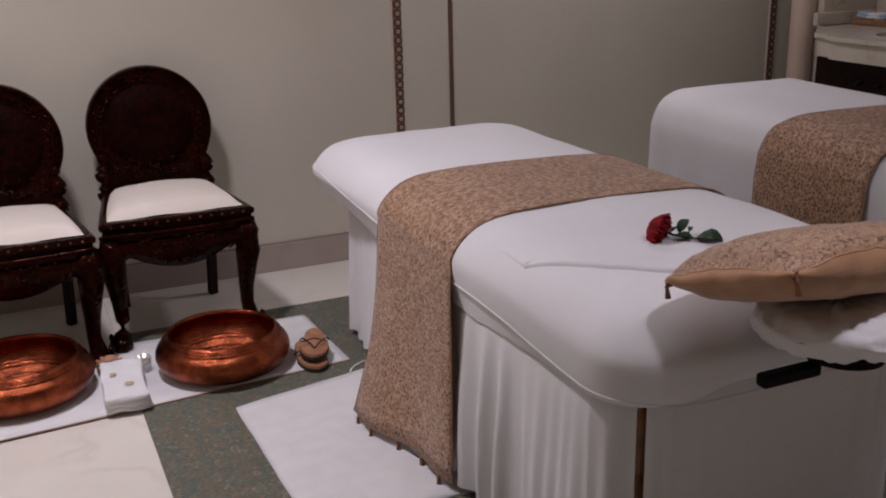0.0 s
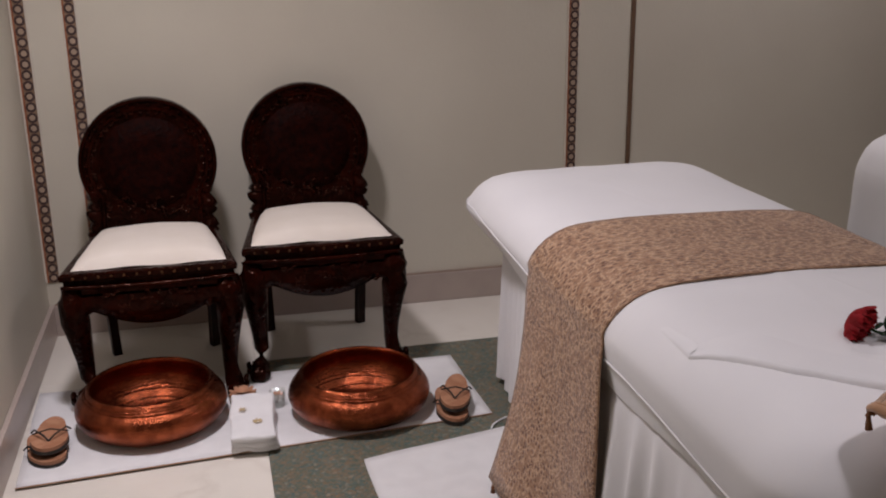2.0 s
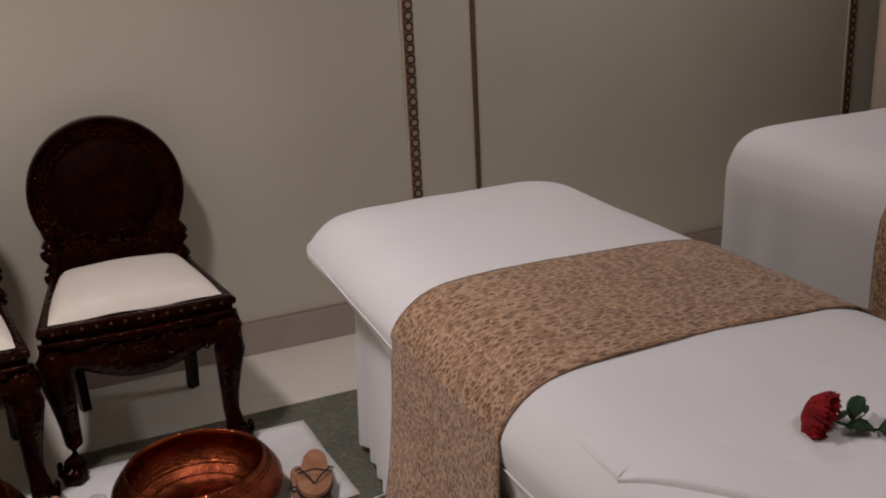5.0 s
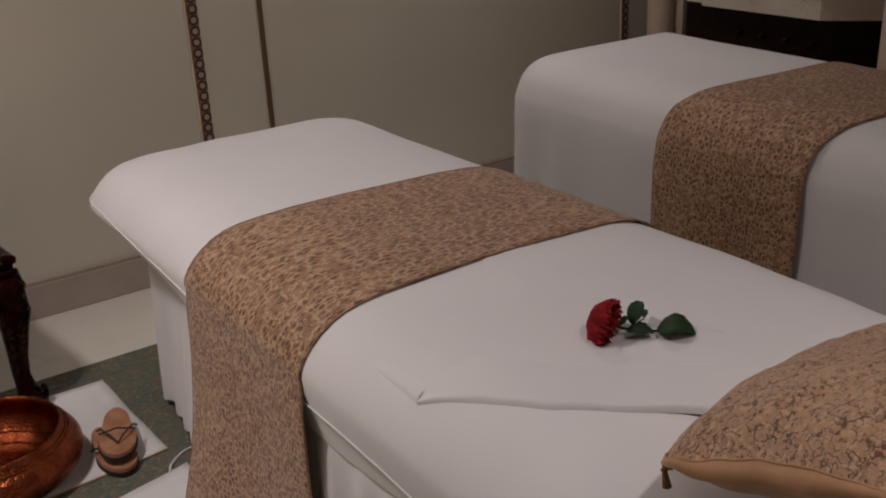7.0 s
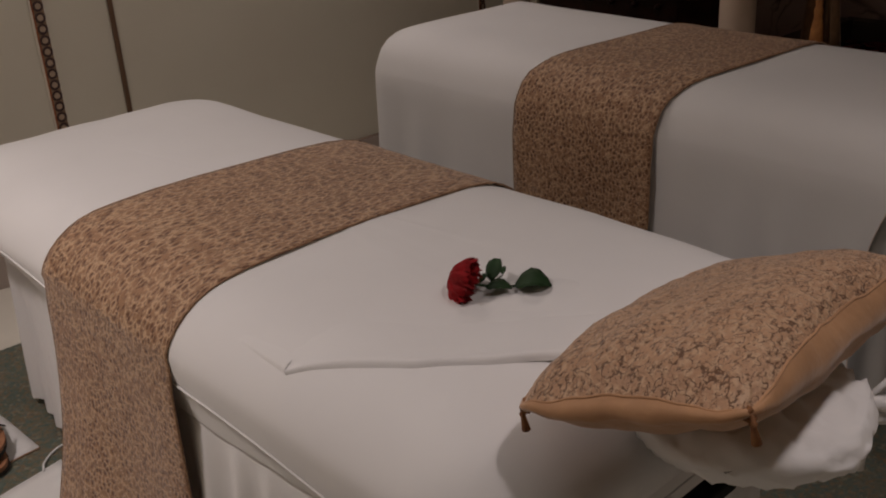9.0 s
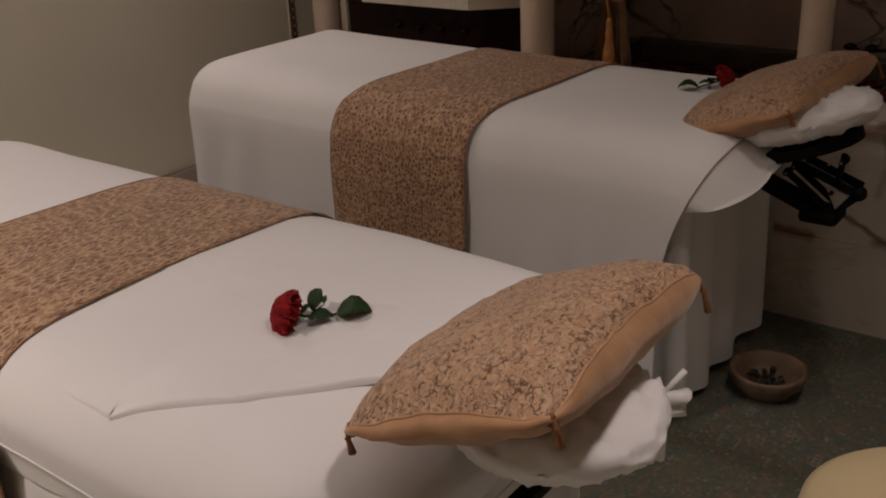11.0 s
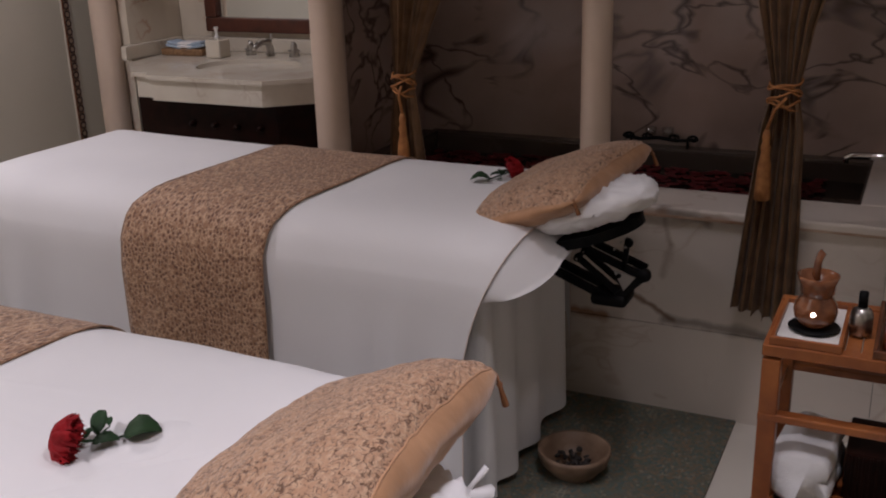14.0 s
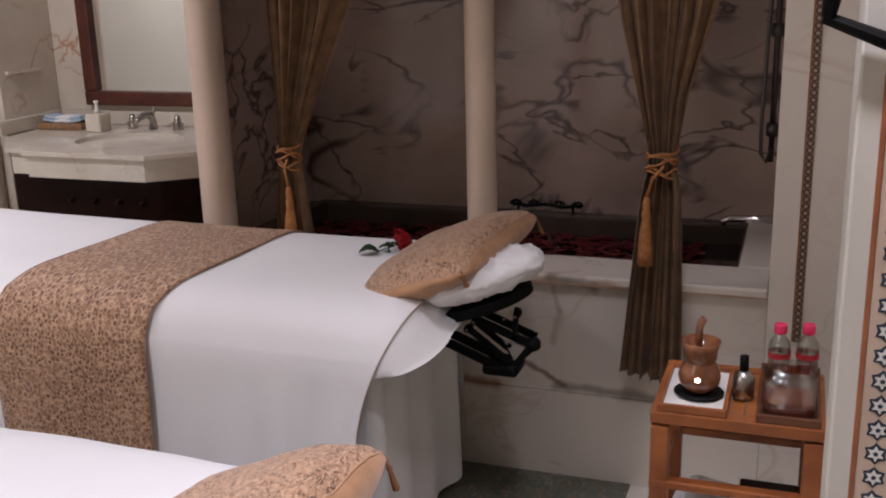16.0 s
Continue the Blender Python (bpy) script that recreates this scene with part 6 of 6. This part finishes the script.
k1 = curtain([(2.42, 1.78, 0.26, 0.028), (1.36, 1.93, 0.125, 0.026), (1.1, 1.985, 0.06, 0.02), (0.94, 2.015, 0.028, 0.012), (0.85, 2.015, 0.04, 0.016), (0.70, 2.012, 0.055, 0.02), (0.34, 2.02, 0.07, 0.022)], 3.09, 6, "sheer brown striped curtain gathered with a gold tie")
tieback(k1, 2.017, 0.935, 3.09, 0.028, -0.012)
k2 = curtain([(2.42, 0.98, 0.22, 0.028), (1.34, 0.945, 0.118, 0.026), (1.12, 0.95, 0.062, 0.02), (0.965, 0.944, 0.032, 0.014), (0.87, 0.946, 0.052, 0.018), (0.6, 0.954, 0.07, 0.022), (0.36, 0.962, 0.082, 0.024)], 3.085, 6, "sheer brown striped curtain gathered with a gold tie")
tieback(k2, 0.946, 0.955, 3.085, 0.032, 0.03)


# ---- side stand and what is on it ----
SX0, SX1, SY0, SY1, SZ = 2.266, 2.538, 0.541, 0.849, 0.641
stand = thing("side_stand", "small red-brown wooden stand with slatted shelves", "side stand")
for x in (SX0 + 0.018, SX1 - 0.018):
    for y in (SY0 + 0.018, SY1 - 0.018):
        part("leg", cuboid(x - 0.017, x + 0.017, y - 0.017, y + 0.017, 0.0, SZ - 0.03, 0.003), RED_WOOD, stand)
for z, th in ((SZ, 0.024), (0.5, 0.016), (0.315, 0.02), (0.12, 0.02)):
    for x in (SX0, SX1 - 0.028):
        part("shelf_rail", cuboid(x, x + 0.028, SY0, SY1, z - th, z, 0.003), RED_WOOD, stand)
    for y in (SY0, SY1 - 0.024):
        part("shelf_rail", cuboid(SX0 + 0.0285, SX1 - 0.0285, y, y + 0.024, z - th, z - 0.001, 0.003), RED_WOOD, stand)
    for k in range(9 if z != 0.5 else 0):
        y = SY0 + 0.03 + k * 0.0278
        part("slat", cuboid(SX0 + 0.0285, SX1 - 0.0285, y, y + 0.0262, z - 0.012, z - 0.003, 0.002), RED_WOOD, stand)


TRAY_WOOD = mat("tray_wood", (0.13, 0.045, 0.016), 0.4, second=(0.08, 0.026, 0.01), scale=30, bump=0.2)


def tray(x0, x1, y0, y1, z, material, base, label):
    root = thing("tray", label, "tray", "trays")
    part("tray_base", cuboid(x0 + 0.0085, x1 - 0.0085, y0 + 0.0085, y1 - 0.0085, z, z + 0.006, 0.001), base, root)
    for a in ((x0, x0 + 0.008, y0, y1), (x1 - 0.008, x1, y0, y1)):
        part("tray_edge", cuboid(*a, z, z + 0.016, 0.002), material, root)
    for a in ((x0 + 0.0085, x1 - 0.0085, y0, y0 + 0.008), (x0 + 0.0085, x1 - 0.0085, y1 - 0.008, y1)):
        part("tray_edge", cuboid(*a, z, z + 0.016, 0.002), material, root)



tray(2.268, 2.486, 0.712, 0.838, SZ + 0.0005, RED_WOOD, WHITE_CERAMIC, "square wooden tray with a white tile base")
tray(2.268, 2.528, 0.55, 0.662, SZ + 0.0005, TRAY_WOOD, TRAY_WOOD, "dark red-brown tray holding bottles")

burner = thing("oil_burner", "glazed terracotta oil burner with a small glowing spot in front", "oil burner", at=(2.356, 0.77, SZ + 0.0075))
part("saucer", lathe(bmesh.new(), [(0.0, 0.0), (0.041, 0.0), (0.047, 0.005), (0.045, 0.007), (0.0, 0.006)], 28), BLACK_PLASTIC, burner, "dark round saucer", smooth=True)
part("pot", lathe(bmesh.new(), [(0.0, 0.007), (0.026, 0.007), (0.037, 0.022), (0.04, 0.038), (0.037, 0.054), (0.029, 0.066), (0.0275, 0.07), (0.031, 0.074), (0.032, 0.09), (0.038, 0.108), (0.0355, 0.109), (0.029, 0.09), (0.0, 0.085)], 32), TERRACOTTA, burner, smooth=True)
bm = bmesh.new()
tube(bm, [(0.0, 0.0, 0.088), (-0.004, 0.004, 0.11), (-0.002, 0.003, 0.135), (0.002, -0.002, 0.15), (0.0, 0.0, 0.156)], [0.005, 0.008, 0.007, 0.008, 0.003], 10)
part("stopper", bm, TERRACOTTA, burner, "tall turned stopper", smooth=True)
# small emissive disc set on the front of the pot as a bright spot
DISC_GLOW = bpy.data.materials.new("disc_glow")
DISC_GLOW.use_nodes = True
DISC_GLOW.node_tree.nodes["Principled BSDF"].inputs["Emission Color"].default_value = (1.0, 0.82, 0.6, 1)
DISC_GLOW.node_tree.nodes["Principled BSDF"].inputs["Emission Strength"].default_value = 9.0
bm = lathe(bmesh.new(), [(0.0, 0.0), (0.0045, 0.0), (0.004, 0.0015), (0.0, 0.002)], 14)
bmesh.ops.rotate(bm, verts=bm.verts, cent=(0, 0, 0), matrix=Matrix.Rotation(radians(-90), 3, "Y"))
bmesh.ops.translate(bm, verts=bm.verts, vec=(-0.039, 0.0, 0.042))
part("glowing_disc", bm, DISC_GLOW, burner, "small glowing disc on the pot")


RED_PAPER = mat("red_paper", (0.45, 0.02, 0.03), 0.6)


def bottle(x, y, z, r, h, cap_mat, label, content=None):
    root = thing("bottle", label, "bottle", "bottles", at=(x, y, z))
    part("glass_body", lathe(bmesh.new(), [(0.0, 0.0), (r, 0.0), (r, h * 0.6), (r * 0.92, h * 0.68), (r * 0.45, h * 0.8), (r * 0.42, h * 0.86), (r * 0.38, h * 0.86), (r * 0.4, h * 0.79), (r * 0.86, h * 0.66), (r * 0.93, h * 0.6), (r * 0.93, 0.004), (0.0, 0.004)], 24), GLASS, root, smooth=True)
    part("cap", lathe(bmesh.new(), [(0.0, h * 0.83), (r * 0.55, h * 0.83), (r * 0.57, h * 0.85), (r * 0.55, h * 0.99), (r * 0.5, h), (0.0, h)], 20), cap_mat, root, "bright pink screw cap" if cap_mat is PINK_CAP else "black cap", smooth=True)
    if content:
        part("contents", lathe(bmesh.new(), [(0.0, 0.0045), (r * 0.9, 0.0045), (r * 0.9, h * 0.3), (0.0, h * 0.3)], 20), content, root, "reddish oil")
    part("paper_band", lathe(bmesh.new(), [(r * 1.01, h * 0.4), (r * 1.015, h * 0.4), (r * 1.015, h * 0.5), (r * 1.01, h * 0.5)], 20), RED_PAPER if cap_mat is PINK_CAP else BLACK_PLASTIC, root, "narrow red paper band" if cap_mat is PINK_CAP else "dark band")


bottle(2.476, 0.629, SZ + 0.007, 0.0215, 0.114, PINK_CAP, "clear glass bottle with a bright pink cap")
bottle(2.486, 0.577, SZ + 0.007, 0.0215, 0.114, PINK_CAP, "clear glass bottle with a bright pink cap", AMBER_OIL)
flask = thing("perfume_flask", "small dark metallic perfume flask with black cap", "flask", at=(2.376, 0.69, SZ))
part("flask_body", lathe(bmesh.new(), [(0.0, 0.0), (0.018, 0.0), (0.021, 0.01), (0.021, 0.04), (0.016, 0.052), (0.008, 0.056), (0.0, 0.056)], 18), SATIN_STEEL, flask, smooth=True)
part("flask_cap", lathe(bmesh.new(), [(0.0, 0.056), (0.0085, 0.056), (0.0085, 0.085), (0.0, 0.086)], 14), BLACK_PLASTIC, flask, smooth=True)
jar = thing("glass_jar", "square clear glass jar with red oil at the bottom", "jar", at=(2.326, 0.606, SZ + 0.007), rz=3)


def squared(r, z, n=32):
    """A ring between a circle and a square."""
    out = []
    for k in range(n):
        c, s = math.cos(2 * math.pi * k / n), math.sin(2 * math.pi * k / n)
        m = (c ** 6 + s ** 6) ** (-1 / 6)
        out.append((r * m * c, r * m * s, z))
    return out


bm = bmesh.new()
rows = [squared(r, z) for r, z in ((0.001, 0.0), (0.043, 0.0), (0.046, 0.004), (0.046, 0.062), (0.042, 0.07), (0.034, 0.074), (0.034, 0.084), (0.031, 0.084), (0.031, 0.073), (0.039, 0.067), (0.0425, 0.06), (0.0425, 0.006), (0.001, 0.005))]
sheet(bm, rows, closed=True)
part("jar_body", bm, GLASS, jar, smooth=True)
bm = bmesh.new()
sheet(bm, [squared(r, z) for r, z in ((0.001, 0.0062), (0.0418, 0.0062), (0.0418, 0.026), (0.001, 0.026))], closed=True)
part("oil", bm, AMBER_OIL, jar, "reddish oil")


def shelf_towel(x, y, z, w, l, h, label):
    """A thick towel folded in half: two soft layers joined by a rounded fold."""
    bm = bmesh.new()
    r = h / 2
    outline = [(-l / 2, 0.0)] + [(-l / 2 + l * k / 8, 0.0) for k in range(1, 8)]
    outline += [(l / 2 - r + r * math.sin(a), r - r * math.cos(a)) for a in [math.pi * k / 12 for k in range(13)]]
    outline += [(l / 2 - r - (l - r) * k / 7, h - 0.006 * k / 7) for k in range(1, 8)]
    outline += [(-l / 2 - 0.004, h * 0.86), (-l / 2 - 0.005, h * 0.68), (-l / 2, h * 0.54), (-l / 2 + 0.02, r), (-l / 2, h * 0.46), (-l / 2 - 0.005, h * 0.3), (-l / 2 - 0.003, h * 0.1)]
    rows = []
    for k in range(15):
        u = -1 + k / 7
        pinch = 1 - 0.16 * abs(u) ** 8
        row = []
        for b, c in outline:
            p = Vector((u * w / 2, b * (0.94 + 0.06 * pinch), r + (c - r) * pinch if c > r else c))
            p.z += 0.008 * noise.noise(p * 12) * p.z / h
            p.y += 0.006 * noise.noise(p * 13 + Vector((4, 0, 0))) + 0.1 * (p.z - r)
            row.append((p.x + 0.006 * noise.noise(p * 11 + Vector((0, 3, 0))), p.y, max(0.0, p.z)))
        rows.append(row)
    sheet(bm, rows, closed=True)
    for row in (rows[0], rows[-1]):
        bm.faces.new([bm.verts.new(p) for p in row])
    bmesh.ops.remove_doubles(bm, verts=bm.verts, dist=0.0002)
    bmesh.ops.recalc_face_normals(bm, faces=bm.faces)
    ob = part("folded_towel", bm, TOWEL, None, label, True, "towel", "shelf towels")
    ob.matrix_basis = pose(x, y, z, 0, 0, -4)


shelf_towel(2.376, 0.765, 0.3155, 0.2, 0.115, 0.105, "thick folded white towel on a slatted wooden shelf")
shelf_towel(2.386, 0.75, 0.1205, 0.2, 0.14, 0.1, "thick folded white towel on a low wooden shelf")
basket = thing("dark_basket", "low dark ribbed basket on a slatted shelf", "basket")
for k in range(9):
    part("rib", cuboid(2.332, 2.3368, 0.577 + k * 0.0125, 0.583 + k * 0.0125, 0.313, 0.408, 0.001), DARK_WOOD, basket)
part("body", cuboid(2.337, 2.496, 0.575, 0.69, 0.3125, 0.41, 0.004), DARK_WOOD, basket)

# ---- bowl on the carpet, stool ----
pot = thing("petal_bowl", "brown stoneware bowl of dark petals on the carpet", "bowl", at=(2.70, 1.35, 0.0045))
part("bowl_body", lathe(bmesh.new(), [(0.0, 0.0), (0.05, 0.0), (0.06, 0.008), (0.088, 0.04), (0.095, 0.066), (0.094, 0.076), (0.086, 0.074), (0.078, 0.045), (0.05, 0.018), (0.0, 0.014)], 36), STONEWARE, pot, smooth=True)
bm = bmesh.new()
rng = random.Random(9)
for k in range(40):
    a, r = rng.uniform(0, 6.28), 0.05 * math.sqrt(rng.random())
    bmesh.ops.create_icosphere(bm, subdivisions=1, radius=rng.uniform(0.007, 0.012), matrix=Matrix.LocRotScale((r * math.cos(a), r * math.sin(a), 0.034 + rng.uniform(0, 0.01)), Euler((rng.random() * 3, rng.random() * 3, 0)), (1, 1, 0.4)))
part("petals", bm, SOLE, pot, "dark dried petals", smooth=True)

stool = thing("round_stool", "round therapist stool with a beige padded seat", "stool", at=(1.80, 0.80, 0))
part("seat_pad", lathe(bmesh.new(), [(0.0, 0.38), (0.17, 0.38), (0.188, 0.39), (0.196, 0.41), (0.192, 0.432), (0.175, 0.446), (0.12, 0.452), (0.0, 0.453)], 48), BEIGE_VINYL, stool, smooth=True)
part("seat_plate", lathe(bmesh.new(), [(0.0, 0.365), (0.12, 0.365), (0.12, 0.379), (0.0, 0.379)], 24), BLACK_PLASTIC, stool)
part("post", lathe(bmesh.new(), [(0.0, 0.06), (0.025, 0.06), (0.025, 0.22), (0.014, 0.222), (0.014, 0.364), (0.0, 0.364)], 20), CHROME, stool, smooth=True)
for k in range(5):
    a = 2 * math.pi * k / 5 + 0.3
    bm = bmesh.new()
    tube(bm, [(0.02 * math.cos(a), 0.02 * math.sin(a), 0.075), (0.2 * math.cos(a), 0.2 * math.sin(a), 0.06)], [0.016, 0.011], 8)
    leg = part("base_arm", bm, BLACK_PLASTIC, stool, smooth=True)
    bm = bmesh.new()
    bmesh.ops.create_uvsphere(bm, u_segments=12, v_segments=8, radius=0.026, matrix=Matrix.Translation((0.2 * math.cos(a), 0.2 * math.sin(a), 0.027)))
    part("caster", bm, BLACK_PLASTIC, leg, smooth=True)

# ---- bath and basin fittings ----
spout = thing("bath_spout", "long chrome bath spout on the side wall", "tap")
bm = bmesh.new()
tube(bm, [(3.71, 0.67, 0.672), (3.71, 0.73, 0.672), (3.71, 0.812, 0.669), (3.71, 0.827, 0.662), (3.71, 0.83, 0.647)], [0.013, 0.012, 0.011, 0.011, 0.01], 12)
part("pipe", bm, CHROME, spout, smooth=True)
shower = thing("hand_shower", "chrome hand shower rail and hose on the bath wall", "shower")
bm = bmesh.new()
tube(bm, [(3.74, 0.698, 0.85), (3.74, 0.698, 1.7)], 0.009, 10)
part("rail", bm, DARK_STEEL, shower, smooth=True)
bm = bmesh.new()
tube(bm, [(3.73, 0.708, 1.55), (3.72, 0.722, 1.3), (3.72, 0.73, 1.0), (3.72, 0.728, 0.88), (3.72, 0.713, 0.85), (3.73, 0.693, 0.9)], 0.006, 8)
part("hose", bm, DARK_STEEL, shower, smooth=True)
for z in (0.95, 1.25):
    bm = bmesh.new()
    lathe(bm, [(0.0, -0.02), (0.018, -0.02), (0.02, 0.0), (0.018, 0.02), (0.0, 0.02)], 14, 3.74, 0.698, z)
    part("bracket", bm, DARK_STEEL, shower, smooth=True)
    part("bracket_arm", cuboid(3.732, 3.748, 0.668, 0.69, z - 0.008, z + 0.008), DARK_STEEL, shower)

rack = thing("candle_rack", "dark wrought-iron scroll rack on the bath ledge", "rack", at=(3.935, 1.46, 0.6025))
bm = bmesh.new()
tube(bm, [(0, -0.13, 0.03), (0, -0.06, 0.022), (0, 0.0, 0.03), (0, 0.07, 0.022), (0, 0.13, 0.032)], 0.007, 6)
for y, s in ((-0.12, 1), (-0.05, -1), (0.04, 1), (0.11, -1)):
    tube(bm, [(0.0, y + (0.02 - 0.0012 * k) * math.cos(0.6 * k) * s, 0.031 + (0.013 - 0.0008 * k) * math.sin(0.6 * k)) for k in range(13)], 0.005, 6)
for y in (-0.1, 0.1):
    tube(bm, [(0, y, 0.0), (0, y, 0.03)], 0.005, 6)
part("scrollwork", bm, BLACK_PLASTIC, rack, smooth=True)
for y in (-0.03, 0.03):
    part("glass_cup", lathe(bmesh.new(), [(0.0, 0.036), (0.018, 0.036), (0.022, 0.066), (0.02, 0.066), (0.016, 0.04), (0.0, 0.04)], 16, 0, y, 0), GLASS, rack, smooth=True)

bm = bmesh.new()
rng = random.Random(2)
for k in range(900):
    x, y = 3.345 + 0.53 * rng.random(), 0.9 + 1.38 * rng.random()
    r, a = rng.uniform(0.014, 0.026), rng.uniform(0, 6.28)
    ring = []
    c = bm.verts.new((x, y, 0.5415))
    for q in range(7):
        b = a + 2 * math.pi * q / 7
        ring.append(bm.verts.new((x + r * math.cos(b) * 0.75, y + r * math.sin(b), 0.5415 + rng.uniform(0.001, 0.008))))
    for q in range(7):
        bm.faces.new((c, ring[q], ring[(q + 1) % 7]))
part("rose_petals", bm, PETAL_FLOAT, None, "many red rose petals floating on the bath water", True, "petals", "", "stuff")

tap = thing("basin_tap", "brushed steel three-piece basin tap on marble", "tap")
bm = bmesh.new()
tube(bm, [(3.85, 3.025, 0.8785), (3.85, 3.025, 0.91), (3.835, 3.025, 0.935), (3.80, 3.03, 0.938), (3.765, 3.035, 0.925), (3.757, 3.035, 0.912)], [0.018, 0.015, 0.014, 0.013, 0.011, 0.01], 12)
tube(bm, [(3.85, 3.02, 0.93), (3.853, 3.018, 0.965)], [0.004, 0.006], 8)
part("spout", bm, SATIN_STEEL, tap, smooth=True)
for y in (2.915, 3.125):
    part("tap_handle", lathe(bmesh.new(), [(0.0, 0.0), (0.022, 0.0), (0.018, 0.015), (0.012, 0.03), (0.014, 0.04), (0.008, 0.055), (0.0, 0.058)], 16, 3.855, y, 0.8785), SATIN_STEEL, tap, smooth=True)
    bm = bmesh.new()
    tube(bm, [(3.855, y - 0.026, 0.9), (3.855, y + 0.026, 0.9)], 0.005, 6)
    tube(bm, [(3.829, y, 0.9), (3.881, y, 0.9)], 0.005, 6)
    part("cross_lever", bm, SATIN_STEEL, tap, smooth=True)

soap = thing("soap_dispenser", "square cream soap dispenser with a white pump", "soap dispenser", at=(3.76, 3.215, 0.8785))
part("dispenser_body", cuboid(-0.036, 0.036, -0.036, 0.036, 0, 0.072, 0.007, 3), COUNTER_MARBLE, soap)
part("pump", lathe(bmesh.new(), [(0.0, 0.072), (0.012, 0.072), (0.011, 0.084), (0.006, 0.086), (0.007, 0.108), (0.01, 0.112), (0.009, 0.12), (0.0, 0.12)], 14), WHITE_CERAMIC, soap, smooth=True)
tray2 = thing("amenity_tray", "low woven tray of folded pale blue and white cloths", "tray", at=(3.80, 3.40, 0.8785), rz=4)
part("basket", cuboid(-0.05, 0.05, -0.10, 0.10, 0, 0.028, 0.006), WICKER, tray2)
BLUE_CLOTH = mat("pale_blue_cloth", (0.42, 0.52, 0.62), 0.9, second=(0.36, 0.46, 0.57))
for k, (y, m) in enumerate(((-0.06, BLUE_CLOTH), (-0.01, TOWEL), (0.045, BLUE_CLOTH))):
    bm = folded_towel(0.085, 0.075, 2, 0.012)
    bmesh.ops.rotate(bm, verts=bm.verts, cent=(0, 0, 0), matrix=Matrix.Rotation(radians(10 * (k - 1)), 3, "X"))
    bmesh.ops.translate(bm, verts=bm.verts, vec=(0, y, 0.03))
    part("cloth", bm, m, tray2, smooth=True)

# ---- partition flower border, wall bracket ----
fb = thing("flower_border", "painted wall border of white and blue flowers on tan", "wall border", "wall borders", "structure")
part("ground", cuboid(XP - 0.003, XP - 0.0002, 0.478, 0.528, 0.2, CEIL), STRIP_TAN, fb)
part("edge_line", cuboid(XP - 0.005, XP - 0.0001, 0.5285, 0.534, 0.2, CEIL), STRIP_RUST, fb)
part("edge_line", cuboid(XP - 0.005, XP - 0.0001, 0.472, 0.4775, 0.2, CEIL), STRIP_RUST, fb)
WHITE_PETAL = mat("white_flower_paint", (0.75, 0.75, 0.72), 0.6)
BLUE_INK = mat("blue_black_paint", (0.02, 0.035, 0.06), 0.6)


def star(bm, c, r, n, x, inner=0.5):
    v = [bm.verts.new((x, c[0] + (r if k % 2 == 0 else r * inner) * math.sin(math.pi * k / n), c[1] + (r if k % 2 == 0 else r * inner) * math.cos(math.pi * k / n))) for k in range(2 * n)]
    bm.faces.new(v)


for k in range(70):
    c = (0.507, 0.22 + k * 0.0318)
    bm = bmesh.new()
    star(bm, c, 0.0148, 6, XP - 0.0036, 0.72)
    bl = part("flower_outline", bm, BLUE_INK, fb)
    bm = bmesh.new()
    star(bm, c, 0.0108, 6, XP - 0.0042, 0.55)
    part("flower", bm, WHITE_PETAL, fb)
    bm = bmesh.new()
    star(bm, c, 0.0035, 5, XP - 0.0048, 0.7)
    part("flower_eye", bm, BLUE_INK, fb)

arm = thing("wall_bracket", "dark metal hook rod on the partition wall", "wall bracket")
bm = bmesh.new()
tube(bm, [(1.735, 0.603, 1.38), (1.735, 0.54, 1.355), (1.735, 0.44, 1.315)], [0.007, 0.0095, 0.011], 8)
part("rod", bm, BLACK_PLASTIC, arm)
part("rod_mount", cuboid(1.722, 1.7495, 0.425, 0.455, 1.29, 1.345, 0.004), BLACK_PLASTIC, arm)
bm = bmesh.new()
tube(bm, [(1.735, 0.598, 1.38), (1.732, 0.594, 1.41), (1.73, 0.586, 1.425)], [0.008, 0.011, 0.006], 8)
part("hook_end", bm, BLACK_PLASTIC, arm, smooth=True)

bm = bmesh.new()
tube(bm, [(1.05, 2.772, 0.013), (1.062, 2.80, 0.012), (1.085, 2.828, 0.0075), (1.112, 2.845, 0.0075), (1.14, 2.85, 0.0075), (1.18, 2.845, 0.0075)], 0.003, 6)
part("white_cord", bm, TOWEL, None, "thin white cord lying on the carpet", True, "cord")

# ---- marble floor slabs ----
slab_x, slab_y = (XL, 0.42, 1.82, 3.17, XM), (YN, -0.2, 1.015, 2.235, 3.46, YB)
for x0, x1 in zip(slab_x, slab_x[1:]):
    for y0, y1 in zip(slab_y, slab_y[1:]):
        if 0.4 < x0 < 3.1 and 1.0 < y0 < 3.4:
            continue                      # under the carpet
        part("marble_slab", cuboid(x0 + 0.0008, x1 - 0.0008, y0 + 0.0008, y1 - 0.0008, -0.0018, 0.0, 0.0004, 1), FLOOR_MARBLE, floor)
